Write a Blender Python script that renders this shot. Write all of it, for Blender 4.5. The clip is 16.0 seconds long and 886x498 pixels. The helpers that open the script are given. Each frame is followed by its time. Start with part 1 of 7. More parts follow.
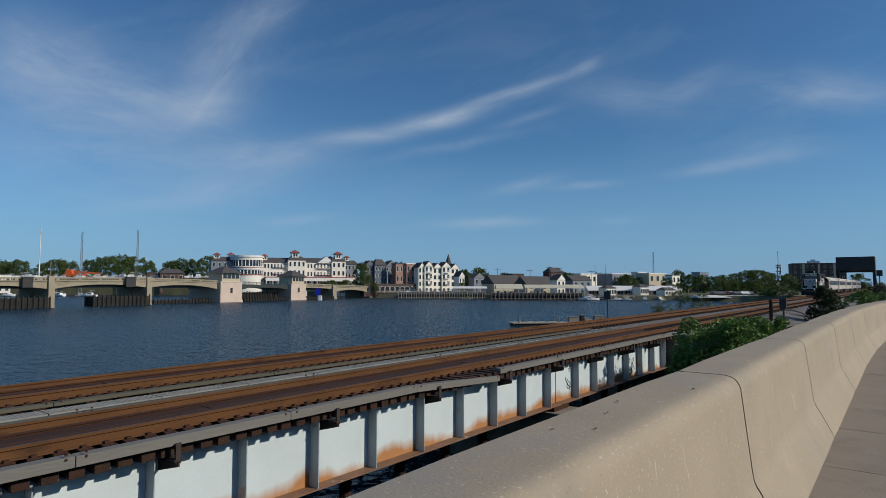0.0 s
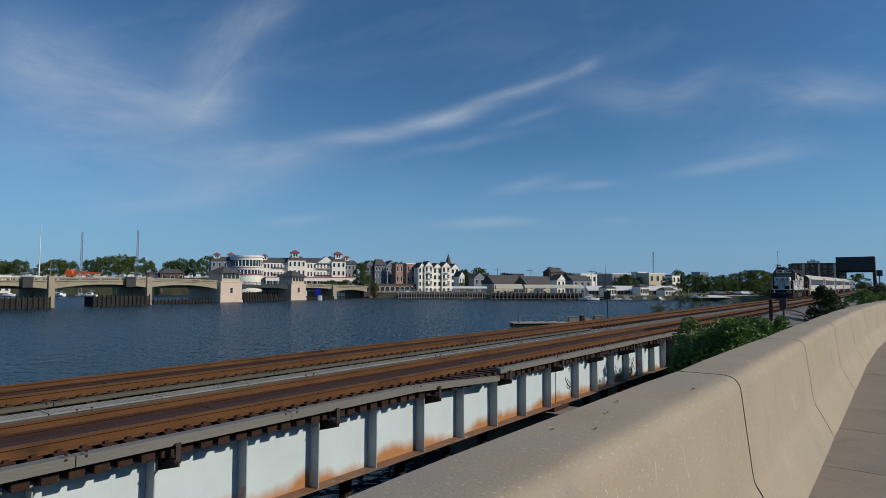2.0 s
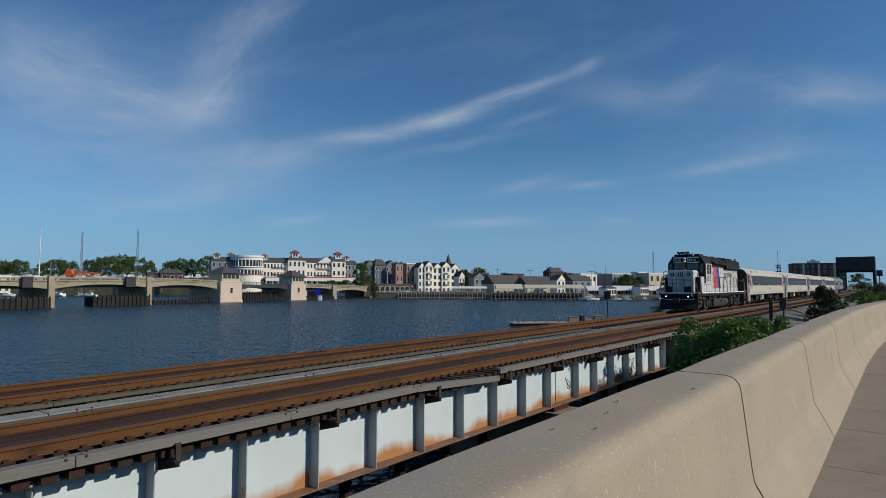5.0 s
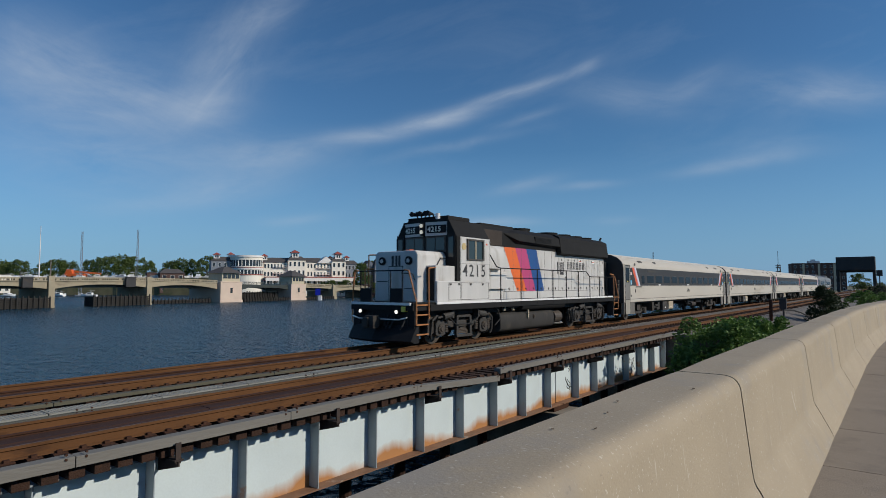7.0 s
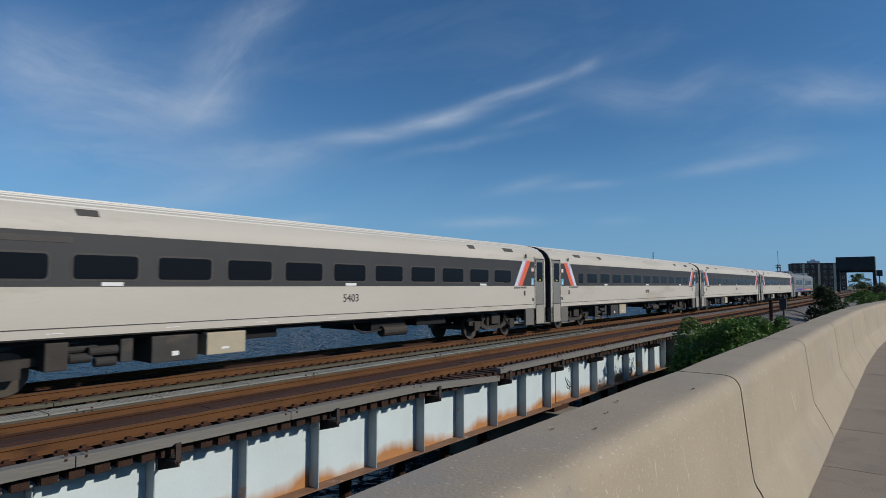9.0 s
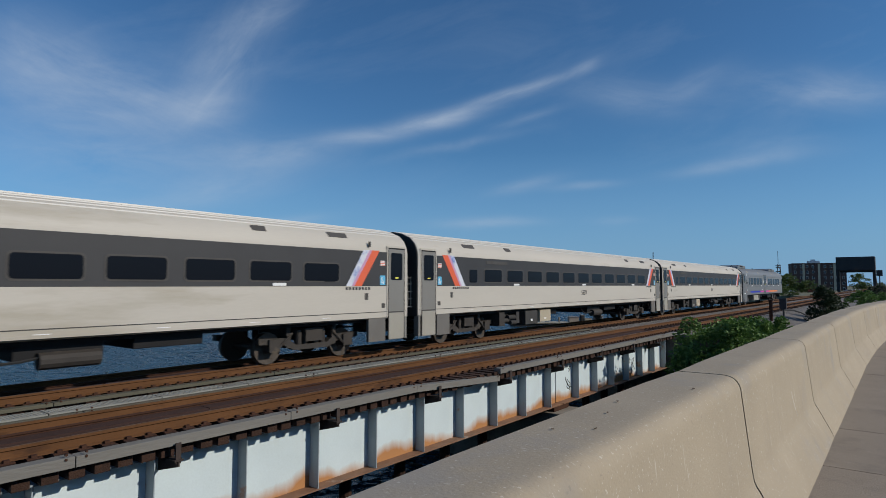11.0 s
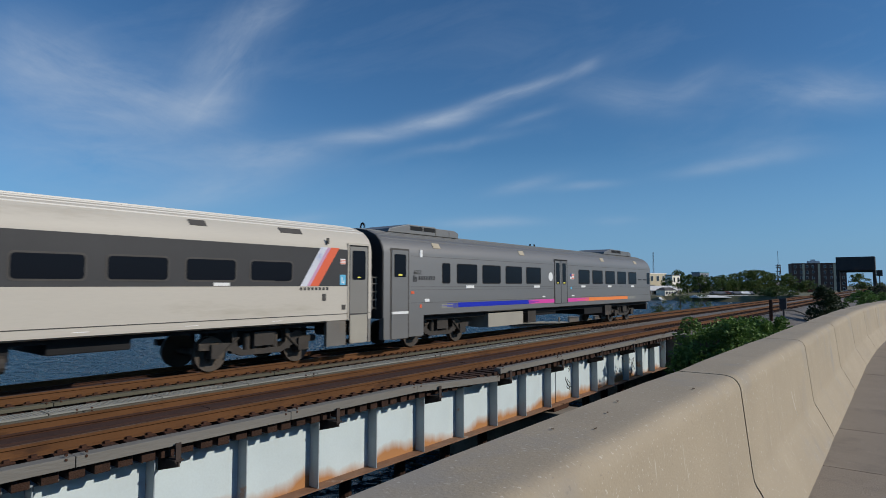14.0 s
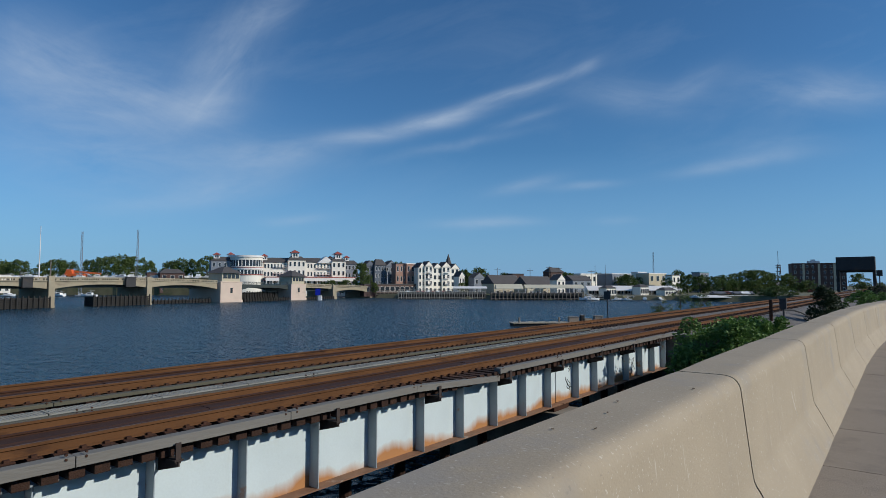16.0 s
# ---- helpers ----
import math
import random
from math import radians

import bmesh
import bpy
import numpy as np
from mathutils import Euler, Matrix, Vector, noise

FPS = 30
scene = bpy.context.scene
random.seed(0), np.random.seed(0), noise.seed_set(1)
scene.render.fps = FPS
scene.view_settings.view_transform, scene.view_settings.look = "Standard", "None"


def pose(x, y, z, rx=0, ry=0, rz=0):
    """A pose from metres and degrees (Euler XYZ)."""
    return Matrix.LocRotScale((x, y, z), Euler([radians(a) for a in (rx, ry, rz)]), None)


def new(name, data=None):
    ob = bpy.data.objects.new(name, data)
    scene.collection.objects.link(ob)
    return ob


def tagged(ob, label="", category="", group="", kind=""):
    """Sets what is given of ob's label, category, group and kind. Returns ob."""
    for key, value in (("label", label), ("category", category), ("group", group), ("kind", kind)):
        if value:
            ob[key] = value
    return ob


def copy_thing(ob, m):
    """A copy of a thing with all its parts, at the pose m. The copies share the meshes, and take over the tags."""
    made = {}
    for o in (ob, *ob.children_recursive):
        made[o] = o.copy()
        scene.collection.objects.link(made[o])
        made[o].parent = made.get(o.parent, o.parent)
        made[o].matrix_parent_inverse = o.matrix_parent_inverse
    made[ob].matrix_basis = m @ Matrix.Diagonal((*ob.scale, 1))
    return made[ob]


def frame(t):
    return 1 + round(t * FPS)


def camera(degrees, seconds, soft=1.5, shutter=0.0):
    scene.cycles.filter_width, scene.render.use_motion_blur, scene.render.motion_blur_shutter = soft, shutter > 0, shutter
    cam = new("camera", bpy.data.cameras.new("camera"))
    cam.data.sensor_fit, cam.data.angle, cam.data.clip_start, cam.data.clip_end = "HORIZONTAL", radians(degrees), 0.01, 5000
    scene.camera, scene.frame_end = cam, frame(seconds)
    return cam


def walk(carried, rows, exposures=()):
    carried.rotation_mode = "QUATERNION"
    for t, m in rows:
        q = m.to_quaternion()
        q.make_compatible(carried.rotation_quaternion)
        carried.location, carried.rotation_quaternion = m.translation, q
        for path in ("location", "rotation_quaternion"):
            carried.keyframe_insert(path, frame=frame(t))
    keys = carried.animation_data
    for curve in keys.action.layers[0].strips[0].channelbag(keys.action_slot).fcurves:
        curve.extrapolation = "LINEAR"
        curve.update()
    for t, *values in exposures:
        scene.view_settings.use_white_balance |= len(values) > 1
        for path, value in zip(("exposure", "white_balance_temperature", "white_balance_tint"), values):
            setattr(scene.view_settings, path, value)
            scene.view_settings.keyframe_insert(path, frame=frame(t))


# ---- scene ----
# World: x runs along the railway (the train comes from +x), y across it over the water, z up; water level is z = 0.
EYE = (0.0, 0.0, 6.0)
AIM = 37.95          # degrees from the railway to the optical axis
cam = camera(74.0, 16.0, 0.55, 0.1)
VIEW = pose(*EYE, 90 + 3.52, 0, AIM - 90)
walk(cam, [(0.0, VIEW), (16.0, VIEW)], [(0.0, -0.09, 6500, 10), (7.3, -0.09, 6480, 10), (8.4, -0.09, 6270, 10), (13.8, -0.09, 6270, 10), (14.6, -0.04, 6220, 10), (16.0, -0.01, 6150, 9)])

RAIL = 3.88          # height of the rail heads
FAR_C, NEAR_C = 14.33, 10.07   # track centre lines
PAVE = 4.32

# ---- light ----
SUN_AZ, SUN_EL = -69.0, 30.0     # direction of the sun: degrees from +x, towards -y
sun = new("sun", bpy.data.lights.new("sun", "SUN"))
sun.data.energy, sun.data.angle, sun.data.color = 3.35, radians(0.53), (1.0, 0.9, 0.76)
sv = Vector((math.cos(radians(SUN_EL)) * math.cos(radians(SUN_AZ)), math.cos(radians(SUN_EL)) * math.sin(radians(SUN_AZ)), math.sin(radians(SUN_EL))))
sun.matrix_world = sv.to_track_quat("Z", "Y").to_matrix().to_4x4()

world = bpy.data.worlds.new("world")
scene.world = world
world.use_nodes = True
wn, wl = world.node_tree.nodes, world.node_tree.links
sky = wn.new("ShaderNodeTexSky")
sky.sky_type, sky.sun_disc = "NISHITA", False
sky.sun_elevation, sky.sun_rotation = radians(SUN_EL), radians(90 - SUN_AZ)
sky.air_density, sky.dust_density, sky.ozone_density = 1.0, 0.3, 2.0
bg = wn["Background"]
bg.inputs[1].default_value = 0.0735


def wnode(kind, op=None, *ins):
    nd = wn.new(kind)
    if op:
        nd.operation = op
    for i, v in enumerate(ins):
        if isinstance(v, bpy.types.NodeSocket):
            wl.new(v, nd.inputs[i])
        elif v is not None:
            nd.inputs[i].default_value = v
    return nd


def wm(op, *ins):
    return wnode("ShaderNodeMath", op, *ins).outputs[0]


def clouds():
    """High cirrus: streaks and veils laid out on tangent coordinates of the northern sky, plus thin wisps everywhere."""
    tc = wn.new("ShaderNodeTexCoord")
    sep = wnode("ShaderNodeSeparateXYZ", None, tc.outputs["Generated"])
    x, y, z = sep.outputs
    ca, sa = math.cos(radians(AIM)), math.sin(radians(AIM))
    ahead = wm("ADD", wm("MULTIPLY", x, ca), wm("MULTIPLY", y, sa))
    right = wm("SUBTRACT", wm("MULTIPLY", x, sa), wm("MULTIPLY", y, ca))
    safe = wm("MAXIMUM", ahead, 0.05)
    u, v = wm("DIVIDE", right, safe), wm("DIVIDE", z, safe)
    front = wnode("ShaderNodeMapRange", None, ahead, 0.05, 0.3).outputs[0]
    pos = wnode("ShaderNodeCombineXYZ", None, u, v).outputs[0]
    warp = wnode("ShaderNodeTexNoise", None, pos)
    warp.inputs["Scale"].default_value, warp.inputs["Detail"].default_value = 3.0, 3
    wob = wm("MULTIPLY", wm("SUBTRACT", warp.outputs["Fac"], 0.5), 0.045)

    def fibres(angle, scale, squeeze, seed):
        mp = wnode("ShaderNodeMapping", None, pos, (seed, seed * 0.7, 0), (0, 0, radians(-angle)))
        st = wnode("ShaderNodeVectorMath", "MULTIPLY", mp.outputs[0], (1.0, squeeze, 1.0)).outputs[0]
        nz = wnode("ShaderNodeTexNoise", None, st)
        nz.inputs["Scale"].default_value, nz.inputs["Detail"].default_value, nz.inputs["Roughness"].default_value = scale, 7, 0.62
        nz.inputs["Distortion"].default_value = 0.5
        return nz.outputs["Fac"]

    total = None
    # centre u, v, slope in degrees, half length, half width, strength, fibre seed
    for cu, cv, ang, hl, hw, st, seed in (
            (-0.140, 0.255, 3, 0.072, 0.0132, 0.42, 1.0), (-0.009, 0.285, 15, 0.091, 0.0144, 0.60, 2.7), (0.143, 0.342, 18, 0.101, 0.0096, 0.62, 4.4), (0.242, 0.379, 24, 0.029, 0.0096, 0.30, 6.1),
            (-0.296, 0.230, 5, 0.115, 0.0264, 0.42, 7.8), (-0.372, 0.174, 14, 0.106, 0.0312, 0.30, 9.5), (0.016, 0.240, 12, 0.106, 0.0084, 0.20, 11.2), (0.143, 0.289, 17, 0.058, 0.0084, 0.20, 12.9),
            (-0.382, 0.379, 60, 0.096, 0.0585, 0.36, 14.6), (-0.310, 0.473, 30, 0.067, 0.0312, 0.30, 16.3), (-0.577, 0.357, -24, 0.183, 0.0654, 0.30, 18.0), (-0.589, 0.268, -6, 0.212, 0.1082, 0.30, 19.7),
            (-0.731, 0.387, -35, 0.087, 0.0721, 0.30, 21.4), (-0.414, 0.307, 10, 0.058, 0.0264, 0.25, 23.1), (0.339, 0.325, -7, 0.125, 0.0288, 0.24, 24.8), (0.652, 0.337, -3, 0.135, 0.0312, 0.42, 26.5),
            (0.437, 0.347, 30, 0.067, 0.0192, 0.16, 28.2), (0.501, 0.207, 8, 0.091, 0.0108, 0.38, 29.9), (0.580, 0.233, 4, 0.106, 0.0240, 0.16, 31.6), (0.243, 0.169, 5, 0.053, 0.0072, 0.34, 33.3),
            (0.142, 0.171, 12, 0.058, 0.0108, 0.26, 35.0), (0.073, 0.103, 2, 0.082, 0.0096, 0.30, 36.7), (-0.255, 0.117, 4, 0.053, 0.0096, 0.22, 38.4), (0.295, 0.106, 2, 0.038, 0.0072, 0.15, 40.1),
            (-0.526, 0.140, 4, 0.077, 0.0144, 0.16, 41.8)):
        c, s = math.cos(radians(ang)), math.sin(radians(ang))
        du, dv = wm("SUBTRACT", u, cu), wm("ADD", wm("SUBTRACT", v, cv), wob)
        al = wm("ADD", wm("MULTIPLY", du, c / hl), wm("MULTIPLY", dv, s / hl))
        ac = wm("SUBTRACT", wm("MULTIPLY", dv, c / hw), wm("MULTIPLY", du, s / hw))
        fall = wm("POWER", 2.718, wm("MULTIPLY", wm("ADD", wm("MULTIPLY", al, al), wm("MULTIPLY", ac, ac)), -1.0))
        fib = wnode("ShaderNodeMapRange", None, fibres(ang, 5.0, 3.4, seed), 0.2, 0.78).outputs[0]
        one = wm("MULTIPLY", wm("MULTIPLY", fall, fib), st * 1.25)
        total = one if total is None else wm("ADD", total, one)
    total = wm("MULTIPLY", total, front)
    wisp = wnode("ShaderNodeMapRange", None, fibres(16, 2.6, 3.0, 20.0), 0.5, 0.85, 0.0, 0.1).outputs[0]
    up = wnode("ShaderNodeMapRange", None, z, 0.02, 0.25).outputs[0]
    return wm("MINIMUM", wm("ADD", total, wm("MULTIPLY", wisp, up)), 0.85), z


cover, height = clouds()
tone = wn.new("ShaderNodeMix")
tone.data_type, tone.blend_type = "RGBA", "MULTIPLY"
tone.inputs["Factor"].default_value = 1.0
wl.new(sky.outputs[0], tone.inputs["A"])
tone.inputs["B"].default_value = (0.56, 0.95, 1.25, 1)
low = wnode("ShaderNodeMapRange", None, height, 0.0, 0.22).outputs[0]
hz = wn.new("ShaderNodeMix")
hz.data_type, hz.blend_type = "RGBA", "MIX"
wl.new(wm("MULTIPLY", wm("SUBTRACT", 1.0, low), 0.75), hz.inputs["Factor"])
wl.new(tone.outputs["Result"], hz.inputs["A"])
hz.inputs["B"].default_value = (2.65, 4.95, 8.5, 1)
cm = wn.new("ShaderNodeMix")
cm.data_type = "RGBA"
wl.new(cover, cm.inputs["Factor"])
wl.new(hz.outputs["Result"], cm.inputs["A"])
cm.inputs["B"].default_value = (6.6, 7.6, 8.9, 1)
wl.new(cm.outputs["Result"], bg.inputs[0])


# ---- materials ----
def mat(name, color, rough=0.6, metal=0.0, vary=0.25, size=2.0, fine=30.0, bump=0.15, tint=None, amount=0.0, spec=0.5, stretch=(1, 1, 1)):
    """A surface whose colour varies at two scales, with fine relief; tint is a stain of its own shape."""
    m = bpy.data.materials.new(name)
    m.use_nodes = True
    n, l = m.node_tree.nodes, m.node_tree.links
    b = n["Principled BSDF"]
    b.inputs["Metallic"].default_value = metal
    b.inputs["Specular IOR Level"].default_value = spec
    tc = n.new("ShaderNodeTexCoord")
    mp = n.new("ShaderNodeMapping")
    mp.inputs["Scale"].default_value = stretch
    l.new(tc.outputs["Object"], mp.inputs[0])
    info = n.new("ShaderNodeObjectInfo")
    shift = n.new("ShaderNodeVectorMath")
    shift.operation = "MULTIPLY_ADD"
    l.new(info.outputs["Random"], shift.inputs[0])
    shift.inputs[1].default_value = (37, 17, 29)
    l.new(mp.outputs[0], shift.inputs[2])
    big, small = n.new("ShaderNodeTexNoise"), n.new("ShaderNodeTexNoise")
    for tex, s in ((big, size), (small, fine)):
        l.new(shift.outputs[0], tex.inputs["Vector"])
        tex.inputs["Scale"].default_value = s
        tex.inputs["Detail"].default_value = 5
    mix = n.new("ShaderNodeMix")
    mix.data_type = "RGBA"
    mix.inputs["A"].default_value = (*[c * (1 - vary) for c in color], 1)
    mix.inputs["B"].default_value = (*[min(1, c * (1 + vary)) for c in color], 1)
    ad = n.new("ShaderNodeMath")
    ad.operation = "MULTIPLY_ADD"
    l.new(small.outputs["Fac"], ad.inputs[0])
    ad.inputs[1].default_value = 0.5
    hb = n.new("ShaderNodeMath")
    hb.operation = "MULTIPLY_ADD"
    l.new(big.outputs["Fac"], hb.inputs[0])
    hb.inputs[1].default_value, hb.inputs[2].default_value = 1.2, -0.35
    l.new(hb.outputs[0], ad.inputs[2])
    l.new(ad.outputs[0], mix.inputs["Factor"])
    out = mix.outputs["Result"]
    if tint:
        st = n.new("ShaderNodeTexNoise")
        l.new(shift.outputs[0], st.inputs["Vector"])
        st.inputs["Scale"].default_value, st.inputs["Detail"].default_value, st.inputs["Roughness"].default_value = size * 0.7, 8, 0.65
        rp = n.new("ShaderNodeMapRange")
        l.new(st.outputs["Fac"], rp.inputs[0])
        rp.inputs[1].default_value, rp.inputs[2].default_value = 0.62 - amount * 0.3, 0.72 - amount * 0.2
        m2 = n.new("ShaderNodeMix")
        m2.data_type = "RGBA"
        l.new(rp.outputs[0], m2.inputs["Factor"])
        l.new(out, m2.inputs["A"])
        m2.inputs["B"].default_value = (*tint, 1)
        out = m2.outputs["Result"]
    l.new(out, b.inputs["Base Color"])
    rr = n.new("ShaderNodeMapRange")
    l.new(small.outputs["Fac"], rr.inputs[0])
    rr.inputs[3].default_value, rr.inputs[4].default_value = max(0.02, rough - 0.12), min(1, rough + 0.12)
    l.new(rr.outputs[0], b.inputs["Roughness"])
    if bump:
        bp = n.new("ShaderNodeBump")
        bp.inputs["Strength"].default_value, bp.inputs["Distance"].default_value = bump, 0.02
        l.new(small.outputs["Fac"], bp.inputs["Height"])
        l.new(bp.outputs[0], b.inputs["Normal"])
    return m


M = {}
M["concrete"] = mat("pale_concrete", (0.362, 0.298, 0.211), 0.88, 0, 0.13, 1.3, 70, 0.15, (0.31, 0.275, 0.225), 0.2)
M["pavement"] = mat("pavement_concrete", (0.255, 0.212, 0.165), 0.9, 0, 0.2, 1.0, 60, 0.35, (0.19, 0.16, 0.13), 0.25)
M["rust_rail"] = mat("rusted_rail", (0.125, 0.057, 0.022), 0.85, 0.0, 0.35, 3, 40, 0.2, (0.055, 0.026, 0.014), 0.2, 0.25, stretch=(0.3, 1, 1))
M["railtop"] = mat("worn_railhead", (0.16, 0.09, 0.055), 0.5, 0.6, 0.25, 3, 40, 0.1)
M["tie"] = mat("creosoted_timber", (0.042, 0.022, 0.015), 0.9, 0, 0.5, 3, 40, 0.6, (0.10, 0.05, 0.03), 0.15, 0.3, stretch=(1, 0.2, 1))
M["guard"] = mat("grey_weathered_timber", (0.185, 0.178, 0.16), 0.85, 0, 0.22, 2, 30, 0.4, (0.14, 0.115, 0.09), 0.22, 0.3, stretch=(0.15, 1, 1))
M["web"] = mat("pale_blue_girder_paint", (0.60, 0.70, 0.72), 0.55, 0, 0.1, 1.2, 25, 0.1, (0.45, 0.20, 0.06), 0.0)
M["steel"] = mat("grey_blue_steel_paint", (0.25, 0.29, 0.31), 0.6, 0, 0.2, 2, 25, 0.15, (0.3, 0.13, 0.05), 0.05)
M["ballast"] = mat("ballast_ground", (0.155, 0.138, 0.122), 0.95, 0, 0.4, 2, 25, 0.8)
M["earth"] = mat("scrubby_ground", (0.14, 0.13, 0.07), 0.95, 0, 0.4, 0.2, 3, 0.6, (0.06, 0.09, 0.03), 0.3)
M["white"] = mat("white_siding", (0.83, 0.79, 0.69), 0.7, 0, 0.06, 0.5, 8, 0.05)
M["silver"] = mat("brushed_aluminium", (0.2, 0.197, 0.192), 0.48, 0.4, 0.09, 0.5, 14, 0.02, stretch=(0.12, 2.5, 2.5))
M["cream"] = mat("dusty_silver_paint", (0.505, 0.467, 0.402), 0.58, 0.0, 0.09, 0.8, 20, 0.03, (0.41, 0.37, 0.3), 0.15, 0.35, stretch=(0.25, 1.5, 1.5))
M["band"] = mat("charcoal_band", (0.031, 0.031, 0.033), 0.6, 0, 0.2, 1, 20, 0.02)
M["black"] = mat("black_paint", (0.012, 0.012, 0.013), 0.7, 0, 0.3, 2, 20, 0.05, spec=0.25)
M["leaf"] = mat("green_leaves", (0.08, 0.125, 0.024), 0.55, 0, 0.5, 1.5, 6, 0.0)


def sheet_water():
    m = bpy.data.materials.new("river_water")
    m.use_nodes = True
    n, l = m.node_tree.nodes, m.node_tree.links
    b = n["Principled BSDF"]
    b.inputs["Base Color"].default_value = (0.014, 0.058, 0.1, 1)
    b.inputs["Roughness"].default_value = 0.27
    b.inputs["IOR"].default_value = 1.33
    tc = n.new("ShaderNodeTexCoord")
    mp = n.new("ShaderNodeMapping")
    mp.inputs["Rotation"].default_value = (0, 0, radians(20))
    mp.inputs["Scale"].default_value = (1.0, 0.75, 1)
    l.new(tc.outputs["Object"], mp.inputs[0])
    a, c = n.new("ShaderNodeTexNoise"), n.new("ShaderNodeTexNoise")
    for tex, s, d in ((a, 2.0, 3), (c, 0.55, 3)):
        l.new(mp.outputs[0], tex.inputs["Vector"])
        tex.inputs["Scale"].default_value, tex.inputs["Detail"].default_value = s, d
    sm = n.new("ShaderNodeMath")
    sm.operation = "MULTIPLY_ADD"
    l.new(c.outputs["Fac"], sm.inputs[0])
    sm.inputs[1].default_value = 1.6
    l.new(a.outputs["Fac"], sm.inputs[2])
    bp = n.new("ShaderNodeBump")
    bp.inputs["Strength"].default_value, bp.inputs["Distance"].default_value = 1.0, 2.6
    l.new(sm.outputs[0], bp.inputs["Height"])
    l.new(bp.outputs[0], b.inputs["Normal"])
    return m


def speckle(m, light, dark):
    """Adds sand grains, pits and faint downward streaks to a concrete surface."""
    n, l = m.node_tree.nodes, m.node_tree.links
    b = n["Principled BSDF"]
    tc = n.new("ShaderNodeTexCoord")
    for scale, lo, hi, stretch, color, share in ((55, 0.64, 0.70, (1, 1, 1), light, 0.5), (34, 0.68, 0.73, (1, 1, 1), dark, 0.55), (4, 0.6, 0.8, (1, 1, 0.3), dark, 0.22), (16, 0.67, 0.74, (1.4, 1, 0.14), light, 0.5)):
        mp = n.new("ShaderNodeMapping")
        mp.inputs["Scale"].default_value = stretch
        l.new(tc.outputs["Object"], mp.inputs[0])
        no = n.new("ShaderNodeTexNoise")
        l.new(mp.outputs[0], no.inputs["Vector"])
        no.inputs["Scale"].default_value, no.inputs["Detail"].default_value = scale, 3
        rm = n.new("ShaderNodeMapRange")
        l.new(no.outputs["Fac"], rm.inputs[0])
        rm.inputs[1].default_value, rm.inputs[2].default_value, rm.inputs[4].default_value = lo, hi, share
        mx = n.new("ShaderNodeMix")
        mx.data_type = "RGBA"
        l.new(rm.outputs[0], mx.inputs["Factor"])
        l.new(b.inputs["Base Color"].links[0].from_socket, mx.inputs["A"])
        mx.inputs["B"].default_value = (*color, 1)
        l.new(mx.outputs["Result"], b.inputs["Base Color"])


speckle(M["concrete"], (0.62, 0.57, 0.48), (0.24, 0.2, 0.16))
speckle(M["pavement"], (0.34, 0.29, 0.24), (0.11, 0.09, 0.075))
M["water"] = sheet_water()


# ---- mesh helpers ----
def box(bm, x0, x1, y0, y1, z0, z1):
    v = [bm.verts.new((x, y, z)) for x in (x0, x1) for y in (y0, y1) for z in (z0, z1)]
    for f in ((0, 1, 3, 2), (4, 6, 7, 5), (0, 4, 5, 1), (2, 3, 7, 6), (0, 2, 6, 4), (1, 5, 7, 3)):
        bm.faces.new([v[i] for i in f])
    return v


def rod(bm, p, q, r, n=8, r2=None):
    p, q = Vector(p), Vector(q)
    r2 = r if r2 is None else r2
    w = (q - p).normalized()
    u = w.orthogonal().normalized()
    k = w.cross(u)
    a = [bm.verts.new(p + r * (u * math.cos(i * math.tau / n) + k * math.sin(i * math.tau / n))) for i in range(n)]
    b = [bm.verts.new(q + r2 * (u * math.cos(i * math.tau / n) + k * math.sin(i * math.tau / n))) for i in range(n)]
    for i in range(n):
        bm.faces.new((a[i], a[(i + 1) % n], b[(i + 1) % n], b[i]))
    bm.faces.new(a[::-1])
    bm.faces.new(b)


def prism(bm, profile, x0, x1, axis="x"):
    """Extrudes a closed profile of (y, z) along x, or of (x, z) along y, or of (x, y) along z."""
    def put(a, b, c):
        return {"x": (c, a, b), "y": (a, c, b), "z": (a, b, c)}[axis]
    a = [bm.verts.new(put(u, v, x0)) for u, v in profile]
    b = [bm.verts.new(put(u, v, x1)) for u, v in profile]
    n = len(profile)
    for i in range(n):
        bm.faces.new((a[i], a[(i + 1) % n], b[(i + 1) % n], b[i]))
    bm.faces.new(a[::-1])
    bm.faces.new(b)


def link(name, bm, material, parent=None, label="", smooth=False, bevel=0.0):
    bmesh.ops.recalc_face_normals(bm, faces=bm.faces[:])
    if bevel:
        bmesh.ops.bevel(bm, geom=[e for e in bm.edges if e.is_manifold and e.calc_face_angle(0) > 0.5], offset=bevel, segments=2, affect="EDGES", profile=0.6)
    me = bpy.data.meshes.new(name)
    bm.to_mesh(me)
    bm.free()
    if smooth:
        me.polygons.foreach_set("use_smooth", [True] * len(me.polygons))
    for m in (material if isinstance(material, (list, tuple)) else [material]):
        me.materials.append(m)
    ob = new(name, me)
    if parent:
        ob.parent = parent
    if label:
        ob["label"] = label
    return ob


def part(name, bm, material, parent, label="", smooth=False, bevel=0.0):
    return link(name, bm, material, parent, label, smooth, bevel)


def boxes(name, material, parent, *bs, label="", bevel=0.0):
    bm = bmesh.new()
    for b in bs:
        box(bm, *b)
    return link(name, bm, material, parent, label, False, bevel)


CA, SA = math.cos(radians(AIM)), math.sin(radians(AIM))


def far(right, ahead):
    """Place on the plan of the far shore: metres to the right of, and ahead along, the line of sight."""
    return (CA * ahead + SA * right, SA * ahead - CA * right)


